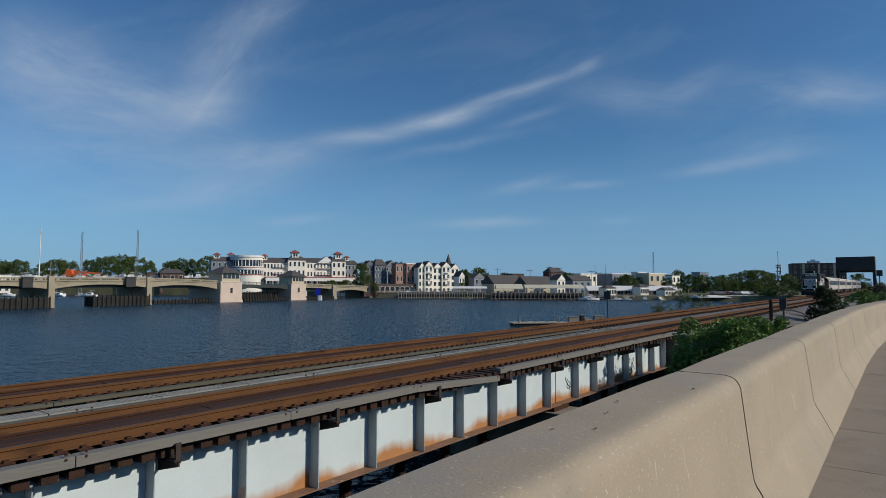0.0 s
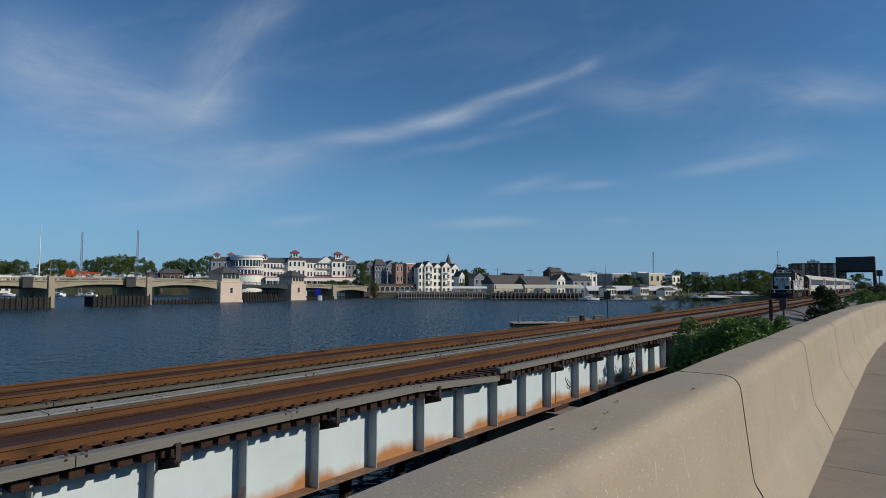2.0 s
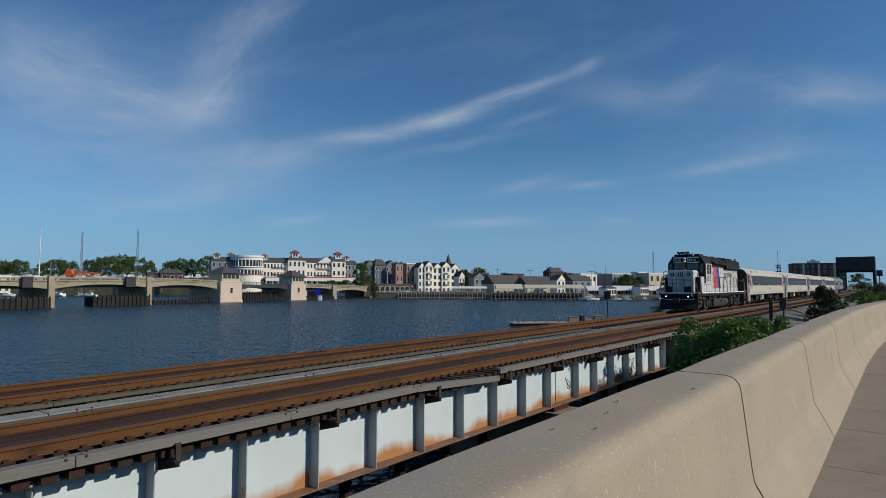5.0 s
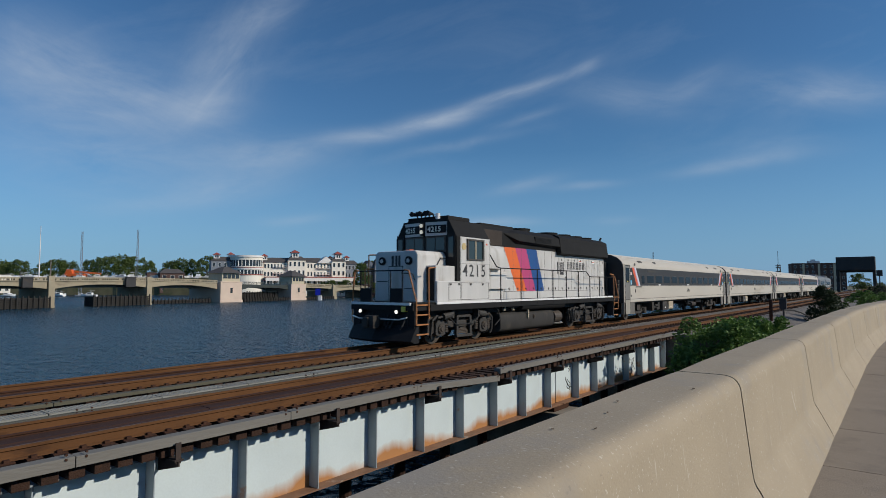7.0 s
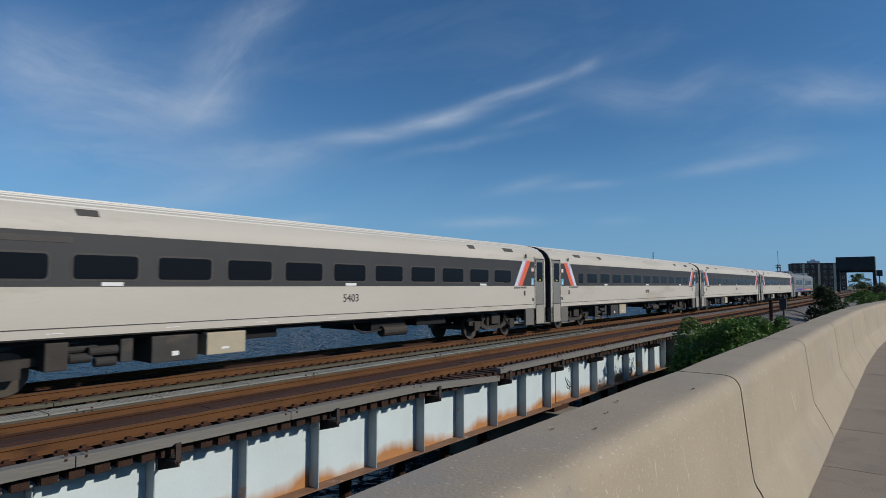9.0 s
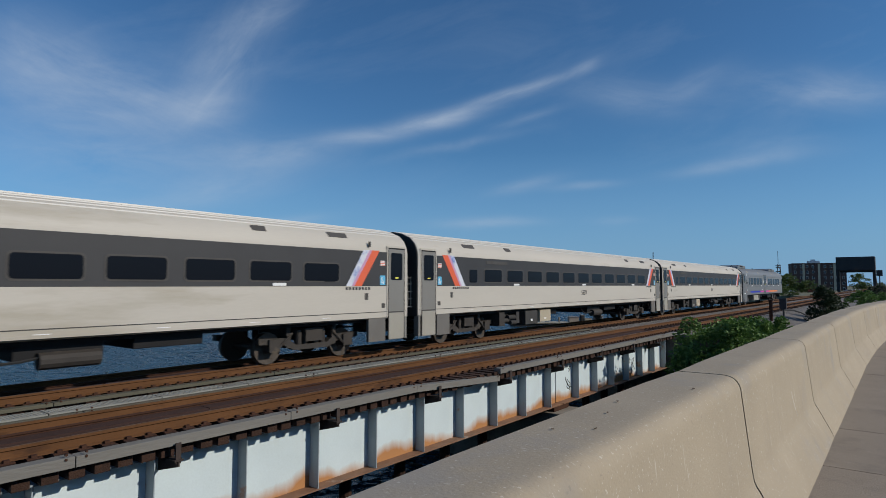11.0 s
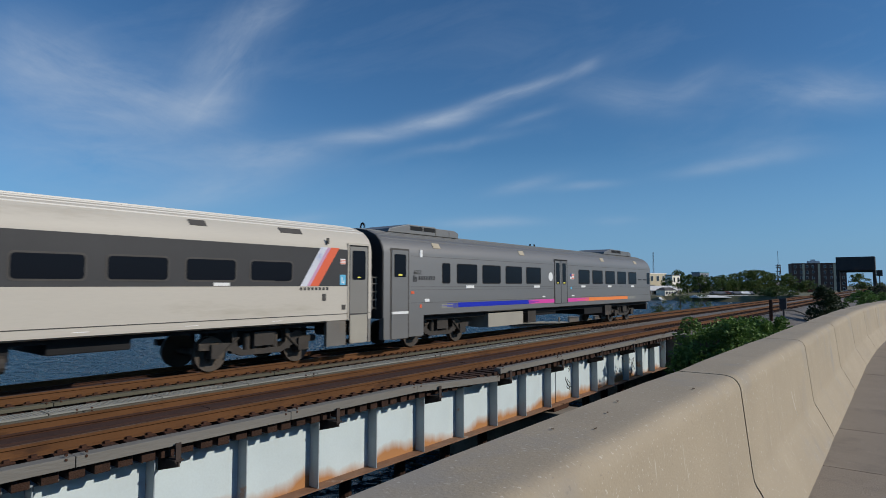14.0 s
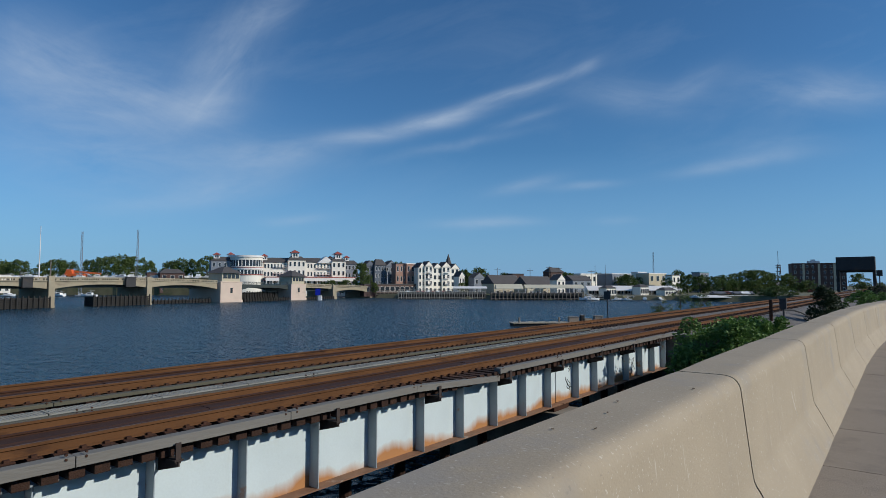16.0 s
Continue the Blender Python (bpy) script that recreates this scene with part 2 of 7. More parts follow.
def yard(name, right, ahead, turn=0.0, z=0.0, **tags):
    """An empty at a place of the far shore; its local x runs to the right of the line of sight, y away from it."""
    e = new(name)
    e.matrix_basis = pose(*far(right, ahead), z, 0, 0, AIM - 90 + turn)
    return tagged(e, **tags)


# ---- ground, water, pavement, barrier ----
SHORE = ((-900, 520), (-200, 390), (-64, 345), (-40, 300), (-34, 286), (-20, 264), (18, 254), (20, 239), (57, 240), (96, 234), (101, 216), (114, 204))


def bend(x):
    """How far the pavement and its barrier swing away from the railway."""
    return 0.0028 * max(0.0, x - 14.0) ** 2


def ground_height(x, y):
    ahead, right = CA * x + SA * y, SA * x - CA * y
    if y < 1.2 - bend(x):
        return PAVE - 0.12
    if x > 29 and y < 19.0:
        if y < 6.5:
            return 3.1
        return 3.45 if y < 17.5 else 3.45 - (y - 17.5) * 1.6
    if x > 22 and y < 6.0:
        return 3.0
    if x > 232 and y < 70:
        return 2.2
    if right < 114:
        edge = np.interp(right, [p[0] for p in SHORE], [p[1] for p in SHORE])
        if ahead > edge:
            return 1.6 + min(1.2, (ahead - edge) * 0.02)
    elif y > 19 and ahead > 204:
        return 2.0
    return -2.2


def build_ground():
    xs = [-900, -500, -250, -120, -60, -30] + list(np.arange(-14, 120, 2.0)) + list(np.arange(120, 330, 6.0)) + list(np.arange(340, 700, 20.0)) + [800, 1100, 1600, 2600, 4400]
    ys = [-2600, -1200, -600, -300, -150, -70, -30, -14, -6, 0.0] + list(np.arange(1.0, 30, 1.0)) + list(np.arange(30, 300, 6.0)) + list(np.arange(300, 700, 20.0)) + [800, 1100, 1600, 2600, 4400]
    verts = [(x, y, ground_height(x, y)) for x in xs for y in ys]
    n = len(ys)
    faces = [(i * n + j, (i + 1) * n + j, (i + 1) * n + j + 1, i * n + j + 1) for i in range(len(xs) - 1) for j in range(n - 1)]
    me = bpy.data.meshes.new("ground")
    me.from_pydata(verts, [], faces)
    me.materials.append(M["earth"])
    tagged(new("ground", me), "scrubby shore ground and river bed", "ground", kind="structure")


build_ground()
bm = bmesh.new()
vs = [bm.verts.new(p) for p in ((-900, 1.2, 0), (4400, 1.2, 0), (4400, 4400, 0), (-900, 4400, 0))]
bm.faces.new(vs)
tagged(link("water", bm, M["water"]), "dark blue rippled river water under open sky", "water", kind="structure")

# pavement slabs that follow the bend, a sea wall below the barrier
pavement = tagged(new("pavement"), "worn grey-brown concrete pavement beside the barrier", "pavement", kind="structure")
x = -6.0
while x < 60:
    for y0, y1 in ((-0.85, 0.66), (-2.4, -0.854)):
        bm = bmesh.new()
        a, b = bend(x), bend(x + 1.8)
        v = [bm.verts.new(p) for z in (PAVE - 0.1, PAVE + random.uniform(-0.003, 0.003)) for p in ((x + .002, y0 - a, z), (x + 1.798, y0 - b, z), (x + 1.798, y1 - b, z), (x + .002, y1 - a, z))]
        for f in ((3, 2, 1, 0), (4, 5, 6, 7), (0, 1, 5, 4), (1, 2, 6, 5), (2, 3, 7, 6), (3, 0, 4, 7)):
            bm.faces.new([v[i] for i in f])
        part("slab", bm, M["pavement"], pavement)
    x += 1.8


def build_barrier():
    barrier = tagged(new("barrier"), "pale concrete safety barrier with a broad flat top", "barrier", kind="structure")
    prof = [(0.65, 0.0), (0.665, 0.05), (0.79, 0.30), (0.812, 0.335), (0.826, 0.37), (0.835, 0.43), (0.889, 0.95), (0.892, 0.975), (0.90, 1.003), (0.914, 1.027), (0.935, 1.046), (0.96, 1.057), (0.99, 1.062), (1.03, 1.064), (1.315, 1.062), (1.33, 1.045), (1.37, 0.4), (1.5, 0.0)]
    joints = [-6.2, -2.6, 1.0, 4.46, 7.85, 11.5, 15.2, 19.0, 22.6, 26.2, 29.8, 33.4, 37, 40.6, 44.2, 47.8]
    for a, b in zip(joints, joints[1:]):
        bm = bmesh.new()
        n = 5
        rings = []
        for i in range(n + 1):
            x = a + 0.014 + (b - a - 0.028) * i / n
            shrink = 0.006 if i in (0, n) else 0.0
            rings.append([bm.verts.new((x, y + (shrink if y < 1.1 else -shrink) - bend(x), PAVE + z - shrink * (z > 0.9))) for y, z in prof])
        m = len(prof)
        for r, s in zip(rings, rings[1:]):
            for k in range(m):
                bm.faces.new((r[k], r[(k + 1) % m], s[(k + 1) % m], s[k]))
        for ring in (rings[0], rings[-1]):
            bm.faces.new([bm.verts.new(v.co) for v in ring])
        seg = part("segment", bm, M["concrete"], barrier, smooth=True)
        seg.data.set_sharp_from_angle(angle=radians(35))
    # dark filler in the joints
    for x in joints[1:-1]:
        bm = bmesh.new()
        prism(bm, [(y + (0.035 if y < 1.1 else -0.035) - bend(x), PAVE + max(0.0, z - 0.03)) for y, z in prof], x - 0.0138, x + 0.0138)
        part("joint_filler", bm, M["black"], barrier)
    # a scrape on the face, a reflector
    bm = bmesh.new()
    pts = [(6.40, .88), (6.42, .74), (6.46, .6), (6.52, .5), (6.6, .43)]
    for (xa, za), (xb, zb) in zip(pts, pts[1:]):
        rod(bm, (xa, .834 + .1086 * (za - .4), PAVE + za), (xb, .834 + .1086 * (zb - .4), PAVE + zb), .004, 5)
    part("paint_scrape", bm, M["scuff"], barrier, "white paint scrape")
    x = 27.0
    boxes("reflector", M["scuff"], barrier, (x, x + 0.02, 0.87 - bend(x), 0.93 - bend(x), PAVE + 0.87, PAVE + 0.99))
    bm = bmesh.new()
    prism(bm, [(1.24, -3.0), (1.44, -3.0), (1.44, PAVE), (1.24, PAVE)], -40, 27)
    part("sea_wall", bm, M["oldconcrete"], barrier, "stained concrete retaining wall below the barrier")


M["scuff"] = mat("chalky_white_paint", (0.75, 0.73, 0.68), 0.8, 0, 0.1, 5, 40, 0.1)
M["oldconcrete"] = mat("stained_concrete", (0.22, 0.19, 0.15), 0.9, 0, 0.3, 0.8, 20, 0.4, (0.1, 0.085, 0.065), 0.3)
M["pebble"] = mat("leaf_litter", (0.12, 0.09, 0.06), 0.9, 0, 0.4, 9, 60, 0.2)
build_barrier()
# bits of dry leaf lying on the barrier and the pavement
for x, y, z in ((2.75, 1.14, 1.066), (3.05, 1.21, 1.066), (2.3, 1.2, 1.066), (2.42, 1.06, 1.066), (3.7, 1.0, 1.066), (10.6, 0.33, 0.003), (11.0, 0.36, 0.003), (11.5, 0.3, 0.003), (16, 0.2, 0.003), (17, 0.1, 0.003)):
    # curled by the sun
    bm = bmesh.new()
    r = random.uniform(0.006, 0.014)
    v = [bm.verts.new((x + r * math.cos(a) * random.uniform(.6, 1.3), y + 0.5 * r * math.sin(a), PAVE + z + random.uniform(0, 0.005))) for a in np.linspace(0, 5.2, 6)]
    bm.faces.new(v)
    ret = bmesh.ops.extrude_face_region(bm, geom=bm.faces[:])
    for e in ret["geom"]:
        if isinstance(e, bmesh.types.BMVert):
            e.co.z += 0.002
    tagged(link("dry_leaf", bm, M["pebble"]), "small curled brown leaf lying on concrete", "leaf", "litter")


for x, y in ((22.5, 0.34), (22.9, 0.28)):
    bm = bmesh.new()
    box(bm, x, x + .09, y, y + .07, PAVE + .002, PAVE + .035)
    tagged(link("paper_scrap", bm, M["scuff"], bevel=.012), "crumpled white paper scrap on the pavement", "litter", "litter")


# ---- railway ----
DECK_END = 29.0
SAG = 13.6
RAILP = [(-.037, 0), (-.035, -.035), (-.01, -.05), (-.009, -.14), (-.068, -.16), (-.07, -.172), (.07, -.172), (.068, -.16), (.009, -.14), (.01, -.05), (.035, -.035), (.037, 0), (.02, .004), (-.02, .004)]


def build_tracks():
    for c, which in ((FAR_C, "far"), (NEAR_C, "near")):
        for o in (-.755, .755):
            bm = bmesh.new()
            prism(bm, [(c + o + y, RAIL - .004 + z) for y, z in RAILP], -30, 420)
            rail = tagged(link("rail", bm, M["rust_rail"]), "rust-brown steel running rail spiked to timber ties", "rail", "running rails")
            boxes("running_surface", M["railtop"], rail, (-30, 420, c + o - .02, c + o + .02, RAIL, RAIL + .002), label="worn running surface of the rail")
        for o in (-.38, .38):
            bm = bmesh.new()
            prism(bm, [(c + o + y, RAIL - .075 + z * .6) for y, z in RAILP], -30, DECK_END + 1)
            tagged(link("guard_rail", bm, M["plate"]), "rusty inner guard rail between the running rails", "rail", "guard rails")
        # open-deck bridge ties, each its own piece
        deck = tagged(new("bridge_deck"), "open bridge deck of dark creosoted timber ties", "bridge deck")
        shared = None
        x = -12.0
        i = 0
        while x < DECK_END:
            if shared is None:
                bm = bmesh.new()
                box(bm, -.1, .1, -1.45, 1.5, -.22, 0)
                ob = part("tie", bm, M["tie"], deck, bevel=0.01)
                shared = ob.data
            else:
                ob = new("tie", shared)
                ob.parent = deck
            ob.matrix_basis = pose(x + random.uniform(-.012, .012), c + random.uniform(-.03, .03), RAIL - .185 + random.uniform(-.006, .004), 0, 0, random.uniform(-.6, .6))
            x += .305
            i += 1
        bm = bmesh.new()
        x = -12.0
        while x < DECK_END:
            for o in (-.755, .755):
                box(bm, x - .09, x + .09, c + o - .16, c + o + .16, RAIL - .186, RAIL - .172)
                for k in (-.1, .1):
                    box(bm, x - .035, x + .035, c + o + k - .03, c + o + k + .03, RAIL - .172, RAIL - .138)
            x += .305
        tagged(part("tie_plates", bm, M["plate"], deck, "rusty tie plates and spikes"), kind="stuff")
        # long boards laid between the guard rails
        for o in (-.2, .2):
            x = -12.0 + (2.0 if o > 0 else 0)
            while x < DECK_END:
                boxes("deck_board", M["innerboard"], deck, (x, min(DECK_END, x + 3.98), c + o - .17, c + o + .17, RAIL - .182, RAIL - .13 + random.uniform(-.006, .006)))
                x += 4.0
        # ties on the land, in ballast
        bm = bmesh.new()
        x = DECK_END + .6
        while x < 420:
            box(bm, x - .11, x + .11, c - 1.3, c + 1.3, RAIL - .38, RAIL - .183)
            for o in (-.755, .755):
                for k in (-.1, .1):
                    box(bm, x - .04, x + .04, c + o + k - .03, c + o + k + .03, RAIL - .183, RAIL - .13)
            x += .52
        tagged(link("ballasted_ties", bm, M["tie"]), "dark timber ties bedded in grey ballast", "ties", kind="stuff")
    # edge timbers, in lengths
    for y0, y1, z0, z1, m, lab in ((NEAR_C - 1.56, NEAR_C - 1.36, -.235, -.09, "guard", "grey weathered edge timber bolted along the bridge deck"),
                                   (FAR_C - 1.5, FAR_C - 1.3, -.19, -.125, "mossy", "mossy weathered edge timber along the far bridge deck"),
                                   (FAR_C + 1.3, FAR_C + 1.5, -.24, -.15, "guard", "grey weathered edge timber bolted along the bridge deck"),
                                   (NEAR_C + 1.36, NEAR_C + 1.5, -.19, -.1, "mossy", "mossy weathered edge timber along the far bridge deck")):
        x = -12.0 + (1.6 if m == "guard" else 1.4)
        while x < DECK_END:
            L = 3.4 if m == "guard" else 5.0
            ob = boxes("edge_timber", M[m], None, (x, min(DECK_END, x + L - .012), y0, y1, RAIL + z0, RAIL + z1 + random.uniform(-.008, .008)), bevel=.008)
            tagged(ob, lab, "timber", "edge timbers")
            if y1 < NEAR_C and abs(x + L - SAG) < L / 2:
                # this length has slipped down at its end, off the blocks
                ob.matrix_basis = Matrix.Translation((x, 0, RAIL)) @ Matrix.Rotation(.055, 4, "Y") @ Matrix.Translation((-x, 0, -RAIL))
            for k in (.12, L - .12):
                bm = bmesh.new()
                for dz in (-.05, -.11):
                    rod(bm, (x + k, y0 - .012, RAIL + dz), (x + k, y0 + .02, RAIL + dz), .018, 6)
                part("bolt", bm, M["plate"], ob)
            x += L
    # walkway of grating between the tracks
    way = tagged(new("walkway"), "narrow pale metal grating walkway between the tracks", "walkway")
    x = -12.0
    while x < DECK_END - 1:
        bm = bmesh.new()
        for y in np.linspace(11.86, 12.3, 15):
            box(bm, x, x + 1.98, y - .006, y + .006, RAIL - .175, RAIL - .13)
        for xx in np.arange(x, x + 1.97, .065):
            box(bm, xx, xx + .02, 11.86, 12.3, RAIL - .15, RAIL - .128)
        part("grating", bm, M["galv"], way)
        x += 2.0
    bm = bmesh.new()
    for xx in np.arange(-12, DECK_END, 1.0):
        box(bm, xx, xx + .08, 11.7, 12.5, RAIL - .3, RAIL - .176)
    part("cross_bearer", bm, M["steel"], way)
    bm = bmesh.new()
    prism(bm, [(3.0, 2.9), (3.2, 3.13), (5.6, 3.2), (7.6, RAIL - .24), (16.6, RAIL - .24), (19.6, 2.2)], DECK_END, 460)
    tagged(link("ballast_bed", bm, M["ballast"]), "grey-brown crushed stone ballast bed under the tracks", "ballast", kind="structure")
    rng = random.Random(4)
    bm = bmesh.new()
    for _ in range(7000):
        x = DECK_END + .2 + 60 * rng.random() ** 1.6
        y = rng.choice((rng.uniform(7.2, 8.7), rng.uniform(11.4, 13.0), rng.uniform(11.4, 13.0), rng.uniform(9.5, 10.6), rng.uniform(3.6, 7.6)))
        z = RAIL - .24 if y > 7.6 else RAIL - .24 - (7.6 - y) * .22
        r = rng.uniform(.025, .06)
        c = [bm.verts.new((x + r * rng.uniform(.6, 1.3) * a, y + r * rng.uniform(.6, 1.3) * b, z + r * rng.uniform(.5, 1.2) * k)) for a, b, k in ((1, 0, 0), (-1, 0, 0), (0, 1, 0), (0, -1, 0), (0, 0, 1))]
        for f in ((0, 2, 4), (2, 1, 4), (1, 3, 4), (3, 0, 4)):
            bm.faces.new([c[i] for i in f])
    tagged(link("ballast_stones", bm, M["stone"]), "loose crushed ballast stones", "stones", kind="stuff")


M["plate"] = mat("dark_rust", (0.06, 0.027, 0.016), 0.85, 0.0, 0.35, 5, 40, 0.2, spec=0.25)
M["innerboard"] = mat("reddish_weathered_board", (0.052, 0.026, 0.02), 0.88, 0, 0.35, 2.5, 30, 0.3, (0.08, 0.045, 0.03), 0.2, 0.3, stretch=(0.15, 1, 1))
M["mossy"] = mat("mossy_timber", (0.095, 0.088, 0.06), 0.85, 0, 0.3, 2, 30, 0.4, (0.09, 0.06, 0.04), 0.25, stretch=(0.15, 1, 1))
M["galv"] = mat("galvanised_grating", (0.25, 0.25, 0.225), 0.75, 0.1, 0.3, 2, 30, 0.05, (0.16, 0.13, 0.1), 0.15)
M["stone"] = mat("crushed_stone", (0.22, 0.2, 0.18), 0.95, 0, 0.45, 8, 60, 0.3)
build_tracks()


def web_material():
    m = mat("rust_streaked_girder_paint", (0.60, 0.70, 0.73), 0.55, 0, 0.1, 1.2, 25, 0.08)
    n, l = m.node_tree.nodes, m.node_tree.links
    b = n["Principled BSDF"]
    old = b.inputs["Base Color"].links[0].from_socket
    tc = n.new("ShaderNodeTexCoord")
    sep = n.new("ShaderNodeSeparateXYZ")
    l.new(tc.outputs["Object"], sep.inputs[0])
    up = n.new("ShaderNodeMapRange")
    l.new(sep.outputs["Z"], up.inputs[0])
    up.inputs[1].default_value, up.inputs[2].default_value = RAIL - 1.7, RAIL - 1.0
    up.inputs[3].default_value, up.inputs[4].default_value = 0.44, -0.2
    no = n.new("ShaderNodeTexNoise")
    mp = n.new("ShaderNodeMapping")
    mp.inputs["Scale"].default_value = (1.0, 1.0, 0.35)
    l.new(tc.outputs["Object"], mp.inputs[0])
    l.new(mp.outputs[0], no.inputs["Vector"])
    no.inputs["Scale"].default_value, no.inputs["Detail"].default_value = 0.9, 7
    ad = n.new("ShaderNodeMath")
    ad.operation = "ADD"
    l.new(up.outputs[0], ad.inputs[0])
    l.new(no.outputs["Fac"], ad.inputs[1])
    rm = n.new("ShaderNodeMapRange")
    l.new(ad.outputs[0], rm.inputs[0])
    rm.inputs[1].default_value, rm.inputs[2].default_value = 0.66, 0.88
    rm.inputs[4].default_value = 0.92
    rust = n.new("ShaderNodeMix")
    rust.data_type = "RGBA"
    l.new(rm.outputs[0], rust.inputs["Factor"])
    l.new(old, rust.inputs["A"])
    rust.inputs["B"].default_value = (0.42, 0.165, 0.022, 1)
    l.new(rust.outputs["Result"], b.inputs["Base Color"])
    return m


M["web"] = web_material()


def build_girders():
    top, low = RAIL - .43, RAIL - 1.69
    for c in (NEAR_C, FAR_C):
        for side in (-1, 1):
            for x0, x1, start in ((-12.5, 17.53, -11.15), (17.58, 28.9, 18.75)):
                y = c + side * 1.02
                g = tagged(new("plate_girder"), "pale blue painted steel plate girder with rust along its foot", "girder", "bridge girders")
                boxes("web", M["web"], g, (x0, x1, y - .012, y + .012, low, top))
                boxes("top_flange", M["steel"], g, (x0, x1, y - .28, y + .28, top, top + .025))
                boxes("bottom_flange", M["rustflange"], g, (x0, x1, y - .28, y + .28, low - .03, low))
                x = start
                while x < x1:
                    for s in (-1, 1):
                        bm = bmesh.new()
                        box(bm, x, x + .016, min(y + s * .012, y + s * .27), max(y + s * .012, y + s * .27), low, top)
                        box(bm, x + .016, x + .1, min(y + s * .012, y + s * .024), max(y + s * .012, y + s * .024), low, top)
                        part("stiffener", bm, M["stiff"], g)
                    x += 1.55
        # cross bracing between the pair
    for x in np.arange(-11.15, 28, 3.1):
        bm = bmesh.new()
        y = NEAR_C - 1.02
        prism(bm, [(y - .62, top - .02), (y - .62, top - .1), (y - .02, top - .26), (y - .02, top - .02)], x + .18, x + .2)
        box(bm, x + .12, x + .26, y - .63, y - .02, top - .02, top)
        box(bm, x + .15, x + .23, y - .6, y - .57, top - .06, top + .24)
        tagged(link("deck_bracket", bm, M["brackets"]), "rusty steel bracket under the deck edge", "bracket", "deck brackets")
    for x0, x1 in ((17.0, 18.1), (28.6, 31.0), (-13.4, -12.0)):
        bm = bmesh.new()
        box(bm, x0, x1, NEAR_C - 1.7, FAR_C + 1.8, -2.4, low - .32)
        box(bm, x0 - .15, x1 + .15, NEAR_C - 1.85, FAR_C + 1.95, low - .5, low - .2)
        ob = tagged(link("bridge_pier", bm, M["oldconcrete"], bevel=.03), "weathered concrete pier under the railway bridge", "pier", "bridge piers")
        for c in (NEAR_C, FAR_C):
            for s in (-1, 1):
                boxes("bearing", M["plate"], ob, (x0 + .05, x1 - .05, c + s * 1.02 - .22, c + s * 1.02 + .22, low - .2, low - .03))
    # timber fender piles in the shade below
    for i, x in enumerate(np.arange(4, 28, 1.9)):
        for yy in (NEAR_C + .4, FAR_C - .4):
            bm = bmesh.new()
            rod(bm, (x, yy, -2.4), (x, yy, low - .5), .17, 10, .15)
            tagged(link("timber_pile", bm, M["tie"]), "dark timber pile standing in the water", "pile", "timber piles")
    bm = bmesh.new()
    for yy in (NEAR_C + .4, FAR_C - .4):
        box(bm, 3.5, 28, yy - .16, yy + .16, low - .5, low - .2)
    tagged(link("pile_cap", bm, M["tie"]), "dark timber cap beams on the piles", "beam")
    # abutment breast wall
    bm = bmesh.new()
    box(bm, DECK_END + .2, DECK_END + .9, 6.0, 18.4, -2.4, RAIL - .5)
    tagged(link("abutment", bm, M["oldconcrete"]), "stained concrete bridge abutment at the shore", "abutment", kind="structure")
    # sprayed scribbles, strokes without meaning
    rng = random.Random(11)
    y = NEAR_C - 1.02 - .015
    for x0, w in ((17.95, .7), (22.4, 1.1), (24.0, .8)):
        for k in range(4):
            bm = bmesh.new()
            px, pz = x0 + rng.uniform(0, w), RAIL - .75 - rng.uniform(0, .5)
            a = rng.uniform(0, 6)
            for j in range(6):
                a += rng.uniform(-1.6, 1.6)
                qx, qz = px + .12 * math.cos(a), pz + .14 * math.sin(a)
                qz = min(max(qz, RAIL - 1.4), RAIL - .65)
                rod(bm, (px, y, pz), (qx, y, qz), .012, 5)
                px, pz = qx, qz
            tagged(link("graffiti_scrawl", bm, M["band"]), "dark illegible sprayed scrawl on the girder", "graffiti", "graffiti")


M["rustflange"] = mat("rusted_flange", (0.22, 0.12, 0.07), 0.8, 0.1, 0.35, 2.5, 30, 0.2, (0.4, 0.35, 0.3), 0.1)
M["brackets"] = mat("dark_rusty_steel", (0.05, 0.036, 0.03), 0.8, 0.1, 0.4, 6, 30, 0.2)
# girder paint made darker: the shade on the stiffener faces is in the colour
M["stiff"] = mat("girder_paint_darkened_for_shade", (0.34, 0.40, 0.43), 0.6, 0, 0.12, 2, 25, 0.08, (0.35, 0.16, 0.06), 0.03)
build_girders()


# ---- train ----
def rounded(bm, x0, x1, z0, z1, y0, y1, r, n=4):
    pts = []
    for cx, cz, a0 in ((x1 - r, z1 - r, 0), (x0 + r, z1 - r, 90), (x0 + r, z0 + r, 180), (x1 - r, z0 + r, 270)):
        for i in range(n + 1):
            a = radians(a0 + 90 * i / n)
            pts.append((cx + r * math.cos(a), cz + r * math.sin(a)))
    prism(bm, pts, y0, y1, "y")


def words(text, size, x, y, z, material, parent, flip=False, label="", spread=1.0, bold=0.0):
    """Raised lettering on a side wall, facing -y."""
    cu = bpy.data.curves.new("lettering", "FONT")
    cu.body, cu.size, cu.extrude, cu.space_character, cu.offset = text, size, 0.003, spread, bold
    tmp = new("lettering", cu)
    deps = bpy.context.evaluated_depsgraph_get()
    me = bpy.data.meshes.new_from_object(tmp.evaluated_get(deps))
    bpy.data.objects.remove(tmp)
    me.materials.clear()
    me.materials.append(material)
    ob = new("lettering", me)
    ob.parent = parent
    ob.matrix_basis = pose(x, y, z, 90, 0, -90 if flip else 0)
    if label:
        ob["label"] = label
    return ob


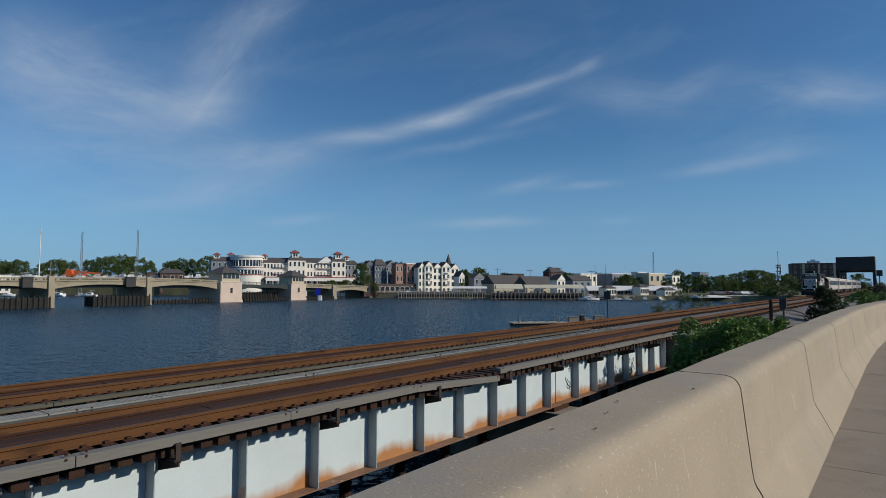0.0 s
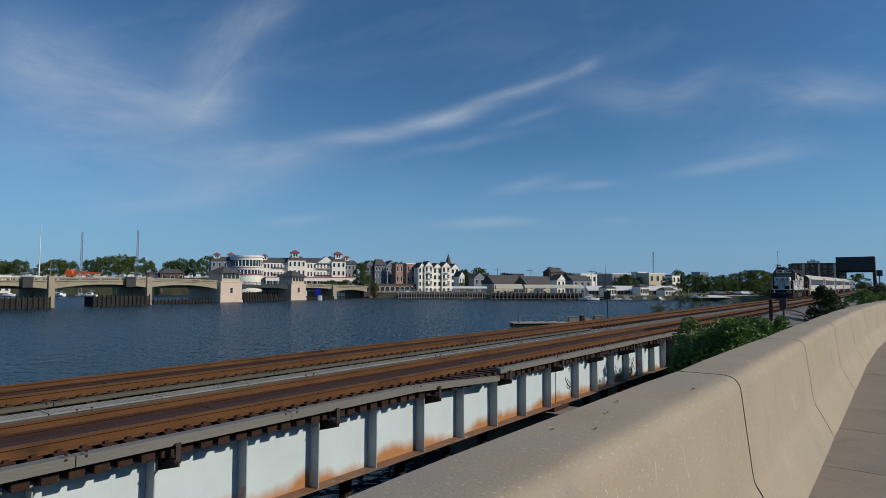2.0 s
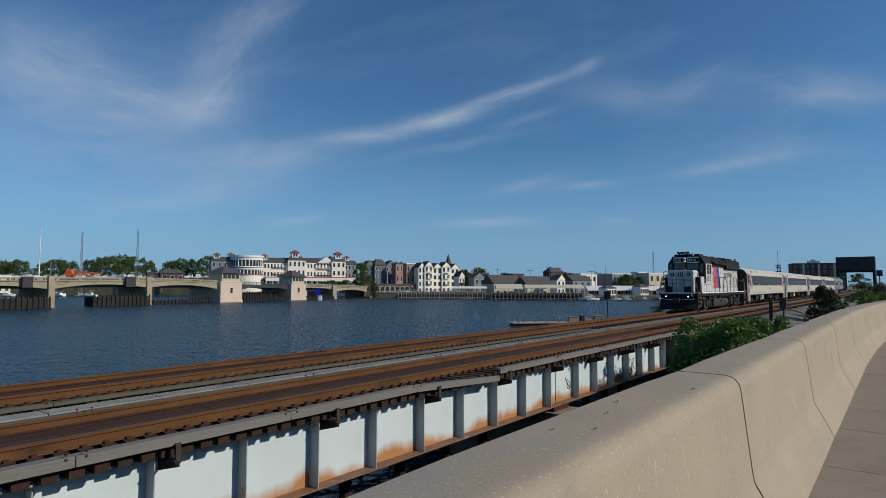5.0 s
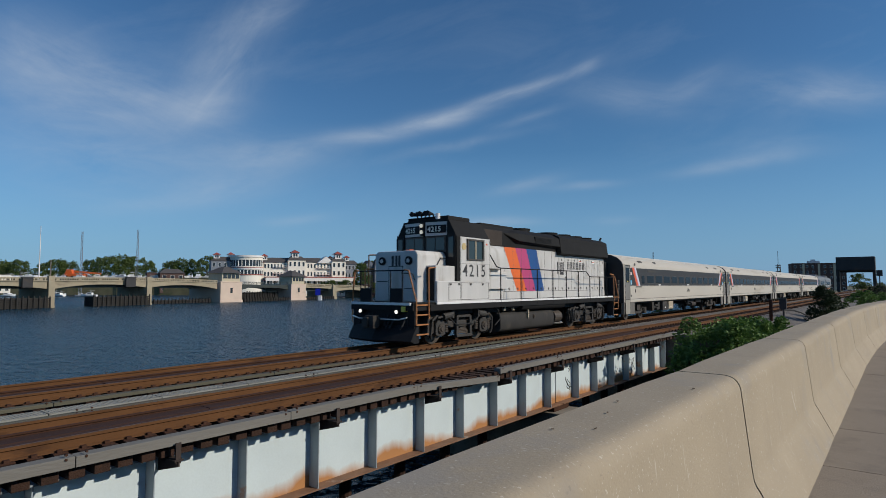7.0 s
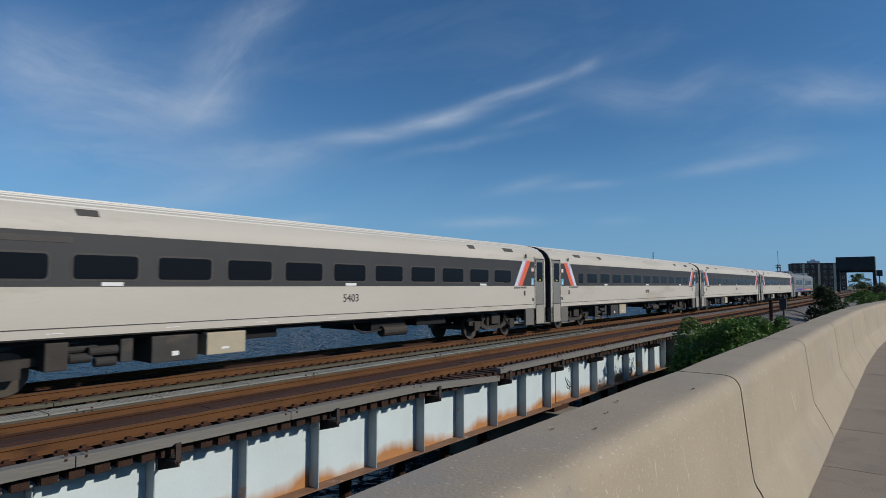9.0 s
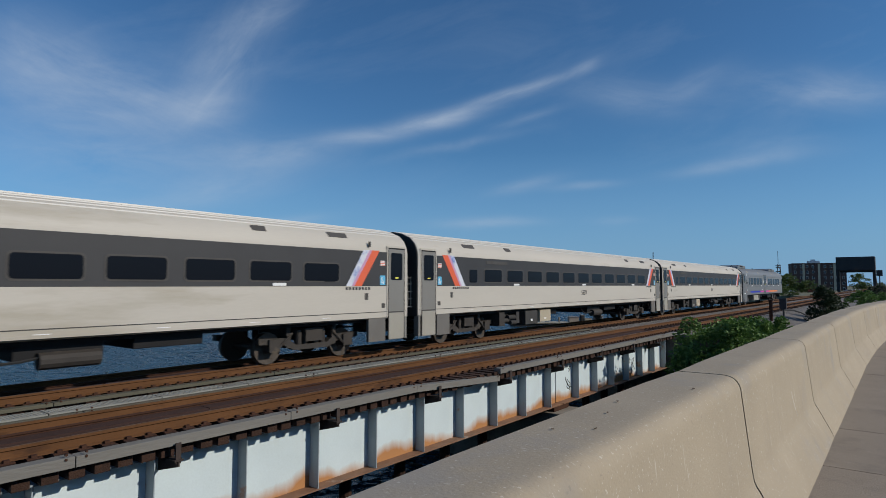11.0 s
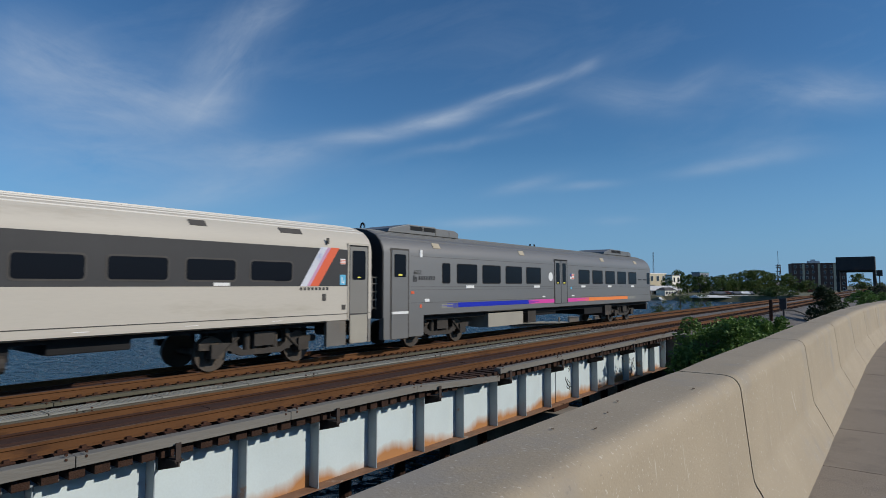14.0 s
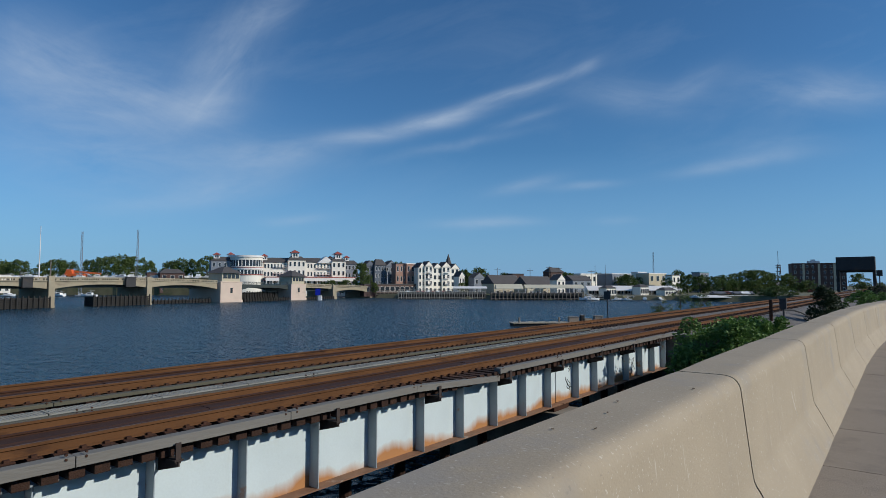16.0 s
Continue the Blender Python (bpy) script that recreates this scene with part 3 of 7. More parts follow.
def glass(name, color, rough=0.06, spec=0.6):
    m = bpy.data.materials.new(name)
    m.use_nodes = True
    b = m.node_tree.nodes["Principled BSDF"]
    b.inputs["Base Color"].default_value = (*color, 1)
    b.inputs["Roughness"].default_value = rough
    b.inputs["Specular IOR Level"].default_value = spec
    return m


def glow(name, color, strength):
    m = bpy.data.materials.new(name)
    m.use_nodes = True
    b = m.node_tree.nodes["Principled BSDF"]
    b.inputs["Base Color"].default_value = (*color, 1)
    b.inputs["Emission Color"].default_value = (*color, 1)
    b.inputs["Emission Strength"].default_value = strength
    return m


M["tintglass"] = glass("dark_tinted_glass", (0.006, 0.007, 0.011), 0.2, 0.15)
M["grime"] = mat("brake_dust_grime", (0.04, 0.034, 0.029), 0.75, 0.1, 0.35, 3, 25, 0.3, (0.11, 0.085, 0.06), 0.15)
M["wheel"] = mat("dusty_wheel_steel", (0.085, 0.07, 0.057), 0.6, 0.4, 0.3, 4, 30, 0.15)
M["loco"] = mat("weathered_silver_white_paint", (0.58, 0.568, 0.545), 0.5, 0.0, 0.12, 1.2, 14, 0.05, (0.41, 0.385, 0.345), 0.2, 0.35, stretch=(1.6, 1, 0.3))
M["hood"] = mat("charcoal_roof_paint", (0.015, 0.0148, 0.0148), 0.75, 0, 0.3, 1.5, 18, 0.05, spec=0.2)
M["orange"] = mat("orange_paint", (0.78, 0.15, 0.025), 0.5, 0, 0.06, 2, 20, 0.02)
M["magenta"] = mat("magenta_paint", (0.5, 0.06, 0.18), 0.5, 0, 0.06, 2, 20, 0.02)
M["blue"] = mat("blue_paint", (0.012, 0.075, 0.25), 0.5, 0, 0.06, 2, 20, 0.02)
M["ribbonblue"] = mat("deep_blue_film", (0.012, 0.025, 0.42), 0.5, 0, 0.06, 2, 20, 0.0, spec=0.3)
M["ribbonpink"] = mat("magenta_film", (0.68, 0.07, 0.36), 0.5, 0, 0.06, 2, 20, 0.0, spec=0.3)
M["ribbonorange"] = mat("orange_film", (0.85, 0.24, 0.06), 0.5, 0, 0.06, 2, 20, 0.0, spec=0.3)
M["red"] = mat("faded_red_paint", (0.72, 0.12, 0.045), 0.5, 0, 0.08, 2, 20, 0.02)
M["paleblue"] = mat("faded_blue_white_paint", (0.62, 0.64, 0.70), 0.5, 0, 0.12, 1.5, 6, 0.02, (0.12, 0.2, 0.5), 0.25)
M["lilac"] = mat("faded_magenta_paint", (0.55, 0.3, 0.45), 0.5, 0, 0.15, 1.5, 6, 0.02)
M["trap"] = mat("pale_trap_panel", (0.36, 0.335, 0.28), 0.5, 0.1, 0.12, 1, 20, 0.03, (0.25, 0.22, 0.17), 0.15)
M["rustorange"] = mat("rusty_orange_handrail", (0.40, 0.16, 0.05), 0.6, 0, 0.2, 4, 30, 0.1)
M["sticker"] = mat("white_sticker", (0.78, 0.78, 0.76), 0.5, 0, 0.05, 4, 30, 0.0)
M["sky_sticker"] = mat("light_blue_sticker", (0.12, 0.45, 0.68), 0.5, 0, 0.2, 8, 30, 0.0)
M["yellow"] = mat("yellow_sticker", (0.8, 0.68, 0.1), 0.5, 0, 0.05, 4, 30, 0.0)
M["door"] = mat("grey_beige_door_paint", (0.25, 0.235, 0.21), 0.45, 0.3, 0.1, 1, 20, 0.03)
M["skirt"] = mat("grimy_skirt_paint", (0.15, 0.14, 0.125), 0.6, 0.1, 0.2, 1.2, 20, 0.05, (0.16, 0.13, 0.1), 0.2)
M["tan"] = mat("tan_equipment_box", (0.42, 0.36, 0.26), 0.6, 0, 0.15, 2, 20, 0.05)
M["seam"] = mat("dark_seam", (0.06, 0.055, 0.05), 0.7, 0, 0.2, 4, 30, 0)
M["roofmetal"] = mat("pale_roof_sheet", (0.60, 0.58, 0.54), 0.5, 0.2, 0.1, 0.6, 14, 0.04, stretch=(0.2, 3, 3))
M["lamp"] = glow("lit_headlamp", (1.0, 0.93, 0.8), 1.5)
M["hose"] = mat("black_rubber", (0.015, 0.015, 0.015), 0.7, 0, 0.2, 4, 30, 0.1)

RIDE = 0.06          # the bodies ride this much higher on their springs


def wheelset(x, z, r, parent):
    """Two wheels and their axle; the object's origin lies on the axle."""
    bm = bmesh.new()
    for s in (-1, 1):
        y = s * .78
        rod(bm, (0, y - .065, 0), (0, y + .065, 0), r, 28)
        rod(bm, (0, s * .685, 0), (0, s * .71, 0), r + .025, 28)
        rod(bm, (0, s * .846, 0), (0, s * .9, 0), r * .42, 14)
        rod(bm, (0, s * .9, 0), (0, s * .98, 0), r * .2, 8)
        for k in range(6):
            a = k * math.tau / 6
            rod(bm, (r * .66 * math.cos(a), s * .84, r * .66 * math.sin(a)), (r * .66 * math.cos(a), s * .852, r * .66 * math.sin(a)), .03, 6)
    rod(bm, (0, -.7, 0), (0, .7, 0), .085, 10)
    ob = part("wheelset", bm, M["wheel"], parent)
    ob.location = (x, 0, z - RIDE)
    return ob


def coach_truck(x, parent):
    t = new("truck")
    t.parent = parent
    for s in (-1, 1):
        y0, y1 = (s * .92, s * 1.1) if s > 0 else (-1.1, -.92)
        bm = bmesh.new()
        prism(bm, [(x - 1.75, .5), (x - 1.75, .66), (x - .85, .62), (x - .55, .42), (x + .55, .42), (x + .85, .62), (x + 1.75, .66), (x + 1.75, .5), (x + .95, .44), (x + .6, .28), (x - .6, .28), (x - .95, .44)], y0, y1, "y")
        part("side_frame", bm, M["grime"], t)
    bm = bmesh.new()
    box(bm, x - .3, x + .3, -1.2, 1.2, .5, .86)
    for s in (-1, 1):
        for k in (-.42, -.2, .2, .42):
            rod(bm, (x + k, s * 1.02, .42), (x + k, s * 1.02, .82), .09, 10)
        for k in (-1.295, 1.295):
            box(bm, x + k - .17, x + k + .17, s * 1.05 - .12, s * 1.05 + .12, .28, .62)
            rod(bm, (x + k * .55, s * 1.12, .75), (x + k * .9, s * 1.12, .35), .035, 6)
            box(bm, x + k * .62 - .07, x + k * .62 + .07, s * 1.0 - .1, s * 1.0 + .1, .35, .9)
    part("bolster", bm, M["grime"], t)
    for k in (-1.295, 1.295):
        wheelset(x + k, .42, .42, t)
    return t


def shell(name, prof, x0, x1, material, parent, label=""):
    """A car body from its half profile of (half width, height)."""
    bm = bmesh.new()
    full = [(-y, z) for y, z in prof] + [(y, z) for y, z in reversed(prof) if y > 0]
    prism(bm, full, x0, x1)
    ob = part(name, bm, material, parent, label, smooth=True)
    ob.data.set_sharp_from_angle(angle=radians(40))
    return ob


def end_gear(x, s, car):
    """Diaphragm, door and hoses on one end; s is the way out of the car."""
    a, b = sorted((x, x + s * .36))
    bm = bmesh.new()
    box(bm, a, b, -.62, -.5, .9, 3.35)
    box(bm, a, b, .5, .62, .9, 3.35)
    box(bm, a, b, -.62, .62, 3.25, 3.4)
    box(bm, a, b, -.6, .6, .9, 1.02)
    part("diaphragm", bm, M["hose"], car, bevel=.02)
    boxes("coupler", M["grime"], car, (a, b + .0, -.12, .12, .62, .86), (min(x, x - s * .7), max(x, x - s * .7), -.2, .2, .55, .95))
    bm = bmesh.new()
    for k in (-.75, .8, 1.05):
        pts = [(x + s * .02, k, 1.0), (x + s * .15, k, .6), (x + s * .3, k, .45), (x + s * .38, k, .6)]
        for p, q in zip(pts, pts[1:]):
            rod(bm, p, q, .03, 6)
    part("hose", bm, M["hose"], car)
    for k in (-1.35, 1.35):
        bm = bmesh.new()
        for dx in (.06, .22):
            rod(bm, (x + s * dx, k, 1.3), (x + s * dx, k, 2.35), .016, 6)
        for z in (1.35, 1.6, 1.85, 2.1, 2.3):
            rod(bm, (x, k, z), (x + s * .22, k, z), .013, 6)
        part("end_ladder", bm, M["door"], car)


COACH = [(1.52, 1.02), (1.6, 1.06), (1.6, 3.1), (1.57, 3.25), (1.46, 3.47), (1.24, 3.67), (.85, 3.83), (.4, 3.91), (0, 3.93)]
LC = 24.85


def build_coach(number):
    car = tagged(new("coach"), "pale silver railway coach with charcoal window band and striped ends", "railway coach", "coaches")
    shell("body", COACH, 0, LC, M["cream"], car)
    bm = bmesh.new()
    for k in range(7):
        y = .25 + .17 * k
        z = float(np.interp(y, [0, .4, .85, 1.24, 1.46], [3.93, 3.91, 3.83, 3.67, 3.47]))
        for s in (-1, 1):
            box(bm, .1, LC - .1, s * y - .012, s * y + .012, z - .03, z + .016)
    part("roof_rib", bm, M["roofmetal"], car)
    for x, long in ((2.75, .72), (5.7, .42), (LC - 5.75, .42), (LC - 3.25, .72)):
        for s in (-1, 1):
            bm = bmesh.new()
            v = [bm.verts.new((xx, s * (yy + o), zz + o)) for o in (-.02, .006) for xx, yy, zz in ((x, 1.475, 3.44), (x + long, 1.475, 3.44), (x + long, 1.37, 3.58), (x, 1.37, 3.58))]
            for f in ((3, 2, 1, 0), (4, 5, 6, 7), (0, 1, 5, 4), (1, 2, 6, 5), (2, 3, 7, 6), (3, 0, 4, 7)):
                bm.faces.new([v[i] for i in f])
            part("roof_vent", bm, M["seam"], car)
    for s in (-1, 1):
        y = s * 1.6
        o = lambda d: (min(y, y + s * d), max(y, y + s * d))
        boxes("window_band", M["band"], car, (.96, LC - .96, *o(.004), 2.03, 3.09), label="charcoal window band")
        for k in range(11):
            x = 3.95 + 1.67 * k
            bm = bmesh.new()
            rounded(bm, x - .04, x + 1.28, 2.14, 2.7, *o(.010), .1)
            fr = part("window", bm, M["seam"], car)
            bm = bmesh.new()
            rounded(bm, x, x + 1.24, 2.18, 2.66, *o(.014), .08)
            part("pane", bm, M["tintglass"], fr)
        for x in (2.95, LC - 3.55):
            bm = bmesh.new()
            rounded(bm, x, x + .5, 2.16, 2.64, *o(.014), .08)
            part("pane", bm, M["tintglass"], car)
        boxes("drip_rail", M["seam"], car, (.05, LC - .05, *o(.006), 1.225, 1.245))
        boxes("vent_louvre", M["seam"], car, (4.1, 5.6, *o(.012), 2.88, 3.0))
        for x in (6.15, 12.75, 19.65):
            boxes("sign_plate", M["sticker"], car, (x, x + .42, *o(.012), 2.045, 2.12))
        for k in range(9):
            x = 2.9 + 2.3 * k
            boxes("jacking_mark", M["sticker"], car, (x, x + .3, *o(.006), 1.13, 1.145))
        for e, d in ((0, 1), (LC, -1)):
            # slanted stripes beside each door
            for u0, u1, w0, w1, m in ((1.3, 1.62, 2.06, 2.36, "red"), (1.62, 1.74, 2.36, 2.46, "lilac"), (1.74, 1.98, 2.46, 2.68, "paleblue")):
                bm = bmesh.new()
                prism(bm, [(e + d * u0, 3.12), (e + d * u1, 3.12), (e + d * w1, 2.03), (e + d * w0, 2.03)], *o(.009), "y")
                part("stripe", bm, M[m], car)
            a, b = sorted((e + d * .17, e + d * .9))
            bm = bmesh.new()
            rounded(bm, a, b, .36, 3.22, *o(.02), .06)
            dr = part("door", bm, M["door"], car)
            bm = bmesh.new()
            rounded(bm, a + .1, b - .1, 2.22, 3.08, *o(.028), .06)
            part("pane", bm, M["tintglass"], dr)
            boxes("threshold", M["seam"], dr, (a - .01, b + .01, *o(.03), 1.2, 1.235))
            boxes("trap_panel", M["trap"], dr, (a + .02, b - .02, *o(.03), .38, 1.19), label="pale lower trap panel")
            boxes("gasket", M["black"], dr, (a - .018, a, *o(.028), .36, 3.22), (b, b + .018, *o(.028), .36, 3.22), (a, b, *o(.028), 3.2, 3.235))
            boxes("operator_logo", M["band"], car, *[(e + d * 2.3 + .13 * (q - 3), e + d * 2.3 + .13 * (q - 3) + .08, *o(.006), 1.92, 2.0) for q in range(8)])
            boxes("grille", M["seam"], car, (e + d * 1.12 - .07, e + d * 1.12 + .07, *o(.012), 1.36, 1.5))
            boxes("door_frame", M["cream"], dr, (a - .07, a - .02, *o(.018), 1.05, 3.27), (b + .02, b + .07, *o(.018), 1.05, 3.27), (a - .07, b + .07, *o(.018), 3.24, 3.3))
            boxes("flag_decal", M["sticker"], car, (e + d * 1.16 - .1, e + d * 1.16 + .1, *o(.010), 2.66, 2.82))
            boxes("flag_decal", M["red"], car, *[(e + d * 1.16 - .1, e + d * 1.16 + .1, *o(.013), 2.67 + .05 * q, 2.69 + .05 * q) for q in range(3)])
            boxes("notice_decal", M["sky_sticker"], car, (e + d * 1.16 - .11, e + d * 1.16 + .11, *o(.010), 2.07, 2.36))
            boxes("notice_mark", M["sticker"], car, (e + d * 1.16 - .05, e + d * 1.16 - .02, *o(.013), 2.14, 2.3), (e + d * 1.16 - .05, e + d * 1.16 + .05, *o(.013), 2.12, 2.15), (e + d * 1.16 + .02, e + d * 1.16 + .05, *o(.013), 2.1, 2.2))
            boxes("warning_sticker", M["yellow"], dr, ((a + b) / 2 - .07, (a + b) / 2 + .07, *o(.032), 2.27, 2.31))
            boxes("door_control", M["seam"], car, (e + d * 1.85 - .06, e + d * 1.85 + .06, *o(.016), 1.62, 1.82))
            boxes("marker_lamp", M["seam"], car, (e + d * 1.75 - .03, e + d * 1.75 + .03, *o(.05), 3.22, 3.38))
            a, b = sorted((e + d * 1.0, e + d * 1.75))
            boxes("step_skirt", M["skirt"], car, (a + .03, b, min(y - s * .12, y - s * .02), max(y - s * .12, y - s * .02), .34, 1.05))
            a, b = sorted((e + d * .02, e + d * .12))
            boxes("corner_post", M["door"], car, (a, b, min(y - s * .2, y), max(y - s * .2, y), .36, 1.05))
    for e, d in ((0, -1), (LC, 1)):
        # dark end wall with its diaphragm; its charcoal also carries the shade between cars
        bm = bmesh.new()
        full = [(-y * .985, z) for y, z in COACH] + [(y * .985, z) for y, z in reversed(COACH) if y > 0]
        prism(bm, full, *sorted((e, e + d * .03)))
        part("end_wall", bm, M["band"], car)
        end_gear(e + d * .03, d, car)
        for y0 in (-1.55, .75):
            for k in range(3):
                boxes("step", M["grime"], car, (*sorted((e - d * .15, e - d * .95)), y0, y0 + .8, .36 + .25 * k, .4 + .25 * k))
    # equipment below the floor
    boxes("underframe", M["black"], car, (.2, LC - .2, -1.3, 1.3, .92, 1.04))
    for x0, x1, y, z0, m in ((5.25, 5.65, 1.45, .4, "grime"), (6.65, 6.9, 1.4, .45, "truckgrey"), (7.25, 8.3, 1.5, .37, "truckgrey"), (8.53, 9.55, 1.5, .43, "tan"), (9.6, 10.7, 1.2, .7, "black"), (14.2, 15.8, 1.2, .62, "black"), (16.4, 18.0, 1.2, .68, "black")):
        boxes("equipment_box", M[m], car, (x0, x1, -y, y, z0, .95), bevel=.02)
    for z, x0, x1, yy in ((.6, 5.7, 6.1, -1.3), (.72, 6.05, 6.6, -1.32), (.5, 6.15, 6.55, -1.38), (.78, 5.7, 6.25, -1.15)):
        bm = bmesh.new()
        rod(bm, (x0, yy, z), (x1, yy, z), .1, 12)
        part("compressor", bm, M["tankgrey"], car)
    bm = bmesh.new()
    pts = [(13.4, -1.2, .95), (13.5, -1.25, .72), (13.8, -1.28, .6), (14.3, -1.28, .62), (14.8, -1.28, .7)]
    for p, q in zip(pts, pts[1:]):
        rod(bm, p, q, .03, 6)
    part("cable_loop", bm, M["hose"], car)
    bm = bmesh.new()
    rod(bm, (14.6, -1.25, .6), (15.7, -1.25, .6), .17, 12)
    part("air_reservoir", bm, M["grime"], car, smooth=False)
    boxes("label_plate", M["sticker"], car, (7.7, 7.85, -1.506, -1.49, .5, .6), (8.9, 9.1, -1.506, -1.49, .55, .6))
    for x in (3.485, LC - 3.485):
        coach_truck(x, car)
    return car


LCC = 24.95


def build_cab_car():
    car = tagged(new("cab_car"), "brushed silver railway cab car with a bright painted ribbon", "railway coach")
    shell("body", COACH, 0, LCC - .5, M["silver"], car)
    bm = bmesh.new()
    full0 = [(-y, z) for y, z in COACH] + [(y, z) for y, z in reversed(COACH) if y > 0]
    rings = []
    for k, (dx, sc, dz) in enumerate(((0, 1, 0), (.2, .985, -.02), (.38, .94, -.06), (.5, .86, -.14))):
        rings.append([bm.verts.new((LCC - .5 + dx, y * sc, z + (dz if z > 3 else 0))) for y, z in full0])
    n = len(full0)
    for r, q in zip(rings, rings[1:]):
        for i in range(n):
            bm.faces.new((r[i], r[(i + 1) % n], q[(i + 1) % n], q[i]))
    bm.faces.new(rings[-1])
    part("cab_end", bm, M["silver"], car)
    for y0, y1 in ((-1.2, -.45), (-.38, .38), (.45, 1.2)):
        bm = bmesh.new()
        box(bm, LCC - .02, LCC + .012, y0, y1, 2.25, 3.2)
        part("windscreen", bm, M["tintglass"], car)
    boxes("tail_lamp", M["red"], car, (LCC - .02, LCC + .02, -1.15, -.95, 1.5, 1.62), (LCC - .02, LCC + .02, .95, 1.15, 1.5, 1.62))
    bm = bmesh.new()
    for k in range(8):
        y = .3 + .15 * k
        z = float(np.interp(y, [0, .4, .85, 1.24, 1.46], [3.93, 3.91, 3.83, 3.67, 3.47]))
        for s in (-1, 1):
            box(bm, .1, LCC - .6, s * y - .014, s * y + .014, z - .03, z + .016)
    part("roof_rib", bm, M["silver"], car)
    for s in (-1, 1):
        y = s * 1.6
        o = lambda d: (min(y, y + s * d), max(y, y + s * d))
        for x0, x1 in ((2.96, 3.43), (3.82, 5.12), (5.47, 6.78), (7.15, 8.46), (8.82, 10.12), (14.0, 15.32), (15.68, 17.0), (17.38, 18.7), (19.08, 20.4), (20.8, 22.1), (23.95, 24.45)):
            bm = bmesh.new()
            rounded(bm, x0, x1, 2.12, 2.84, *o(.008), .07)
            fr = part("window", bm, M["black"], car)
            bm = bmesh.new()
            rounded(bm, x0 + .03, x1 - .03, 2.15, 2.81, *o(.012), .05)
            part("pane", bm, M["tintglass"], fr)
        # end door with trap
        bm = bmesh.new()
        rounded(bm, .3, 1.2, .34, 3.24, *o(.006), .05)
        part("door_frame", bm, M["seam"], car)
        bm = bmesh.new()
        rounded(bm, .36, 1.13, .36, 3.18, *o(.02), .05)
        dr = part("door", bm, M["silver"], car)
        bm = bmesh.new()
        rounded(bm, .47, 1.02, 2.32, 3.05, *o(.03), .05)
        part("pane", bm, M["tintglass"], dr)
        boxes("threshold", M["sticker"], dr, (.36, 1.13, *o(.04), 1.14, 1.22))
        boxes("warning_sticker", M["yellow"], dr, (.66, .84, *o(.034), 2.36, 2.42))
        # paired middle door
        boxes("door_frame", M["black"], car, (11.4, 12.75, *o(.006), 1.2, 3.27), label="dark door surround")
        for x0, x1 in ((11.46, 12.05), (12.1, 12.69)):
            bm = bmesh.new()
            rounded(bm, x0, x1, 1.22, 3.2, *o(.012), .03)
            dr = part("door", bm, M["silver"], car)
            bm = bmesh.new()
            rounded(bm, x0 + .12, x1 - .12, 2.1, 3.1, *o(.02), .05)
            part("pane", bm, M["tintglass"], dr)
            boxes("warning_sticker", M["yellow"], dr, (x0 + .2, x1 - .2, *o(.024), 2.14, 2.2))
        boxes("panel_seam", M["seam"], car, (1.3, 24.4, *o(.003), 2.0, 2.01), (1.3, 24.4, *o(.003), 1.9, 1.908), (1.3, 24.4, *o(.003), 1.47, 1.48), (1.3, 24.4, *o(.003), 3.02, 3.03))
        for x0, x1, m in ((3.9, 9.0, "ribbonblue"), (9.0, 11.38, "ribbonpink"), (12.78, 15.2, "ribbonpink"), (15.2, 20.6, "ribbonorange")):
            boxes("ribbon", M[m], car, (x0, x1, *o(.005), 1.26, 1.43), label="bright painted ribbon")
        for k in range(5):
            boxes("ribbon", M["ribbonblue"], car, (3.9 - .35 * (k % 3) - .3, 3.9, *o(.005), 1.26 + .034 * k, 1.275 + .034 * k))
            boxes("ribbon", M["ribbonblue"], car, (9.0, 9.3 + .3 * (k % 3), *o(.008), 1.27 + .034 * k, 1.285 + .034 * k))
            boxes("ribbon", M["ribbonorange"], car, (15.2 - .5 * (k % 3) - .4, 15.2, *o(.008), 1.27 + .034 * k, 1.285 + .034 * k))
        boxes("ribbon", M["galv"], car, (2.9, 3.6, *o(.004), 1.26, 1.4), (20.6, 21.9, *o(.004), 1.27, 1.4))
        for x in (4.4, 9.5, 14.3, 17.7, 21.2):
            boxes("sign_plate", M["sticker"], car, (x, x + .5, *o(.01), 1.95, 2.05))
        for x0, x1, z0, z1 in ((10.25, 10.5, 1.52, 1.58), (13.2, 13.5, 1.52, 1.58), (2.0, 2.25, 1.5, 1.6), (1.75, 1.88, 3.0, 3.25)):
            boxes("sign_plate", M["sticker"], car, (x0, x1, *o(.01), z0, z1))
        for x0, x1, z0, z1 in ((1.75, 1.84, 1.3, 1.42), (1.3, 1.45, 1.78, 1.86)):
            boxes("red_tag", M["red"], car, (x0, x1, *o(.012), z0, z1))
        bm = bmesh.new()
        rod(bm, (11.05, y, 2.45), (11.05, y + s * .008, 2.45), .2, 20)
        part("round_seal", bm, M["sticker"], car)
        boxes("flag_decal", M["sticker"], car, (13.05, 13.5, *o(.006), 2.35, 2.62))
        boxes("flag_decal", M["red"], car, *[(13.2, 13.5, *o(.009), 2.37 + .07 * k, 2.4 + .07 * k) for k in range(4)])
        boxes("flag_decal", M["blue"], car, (13.05, 13.22, *o(.009), 2.48, 2.62))
        boxes("notice_decal", M["sky_sticker"], car, (13.1, 13.24, *o(.008), 1.86, 1.98))
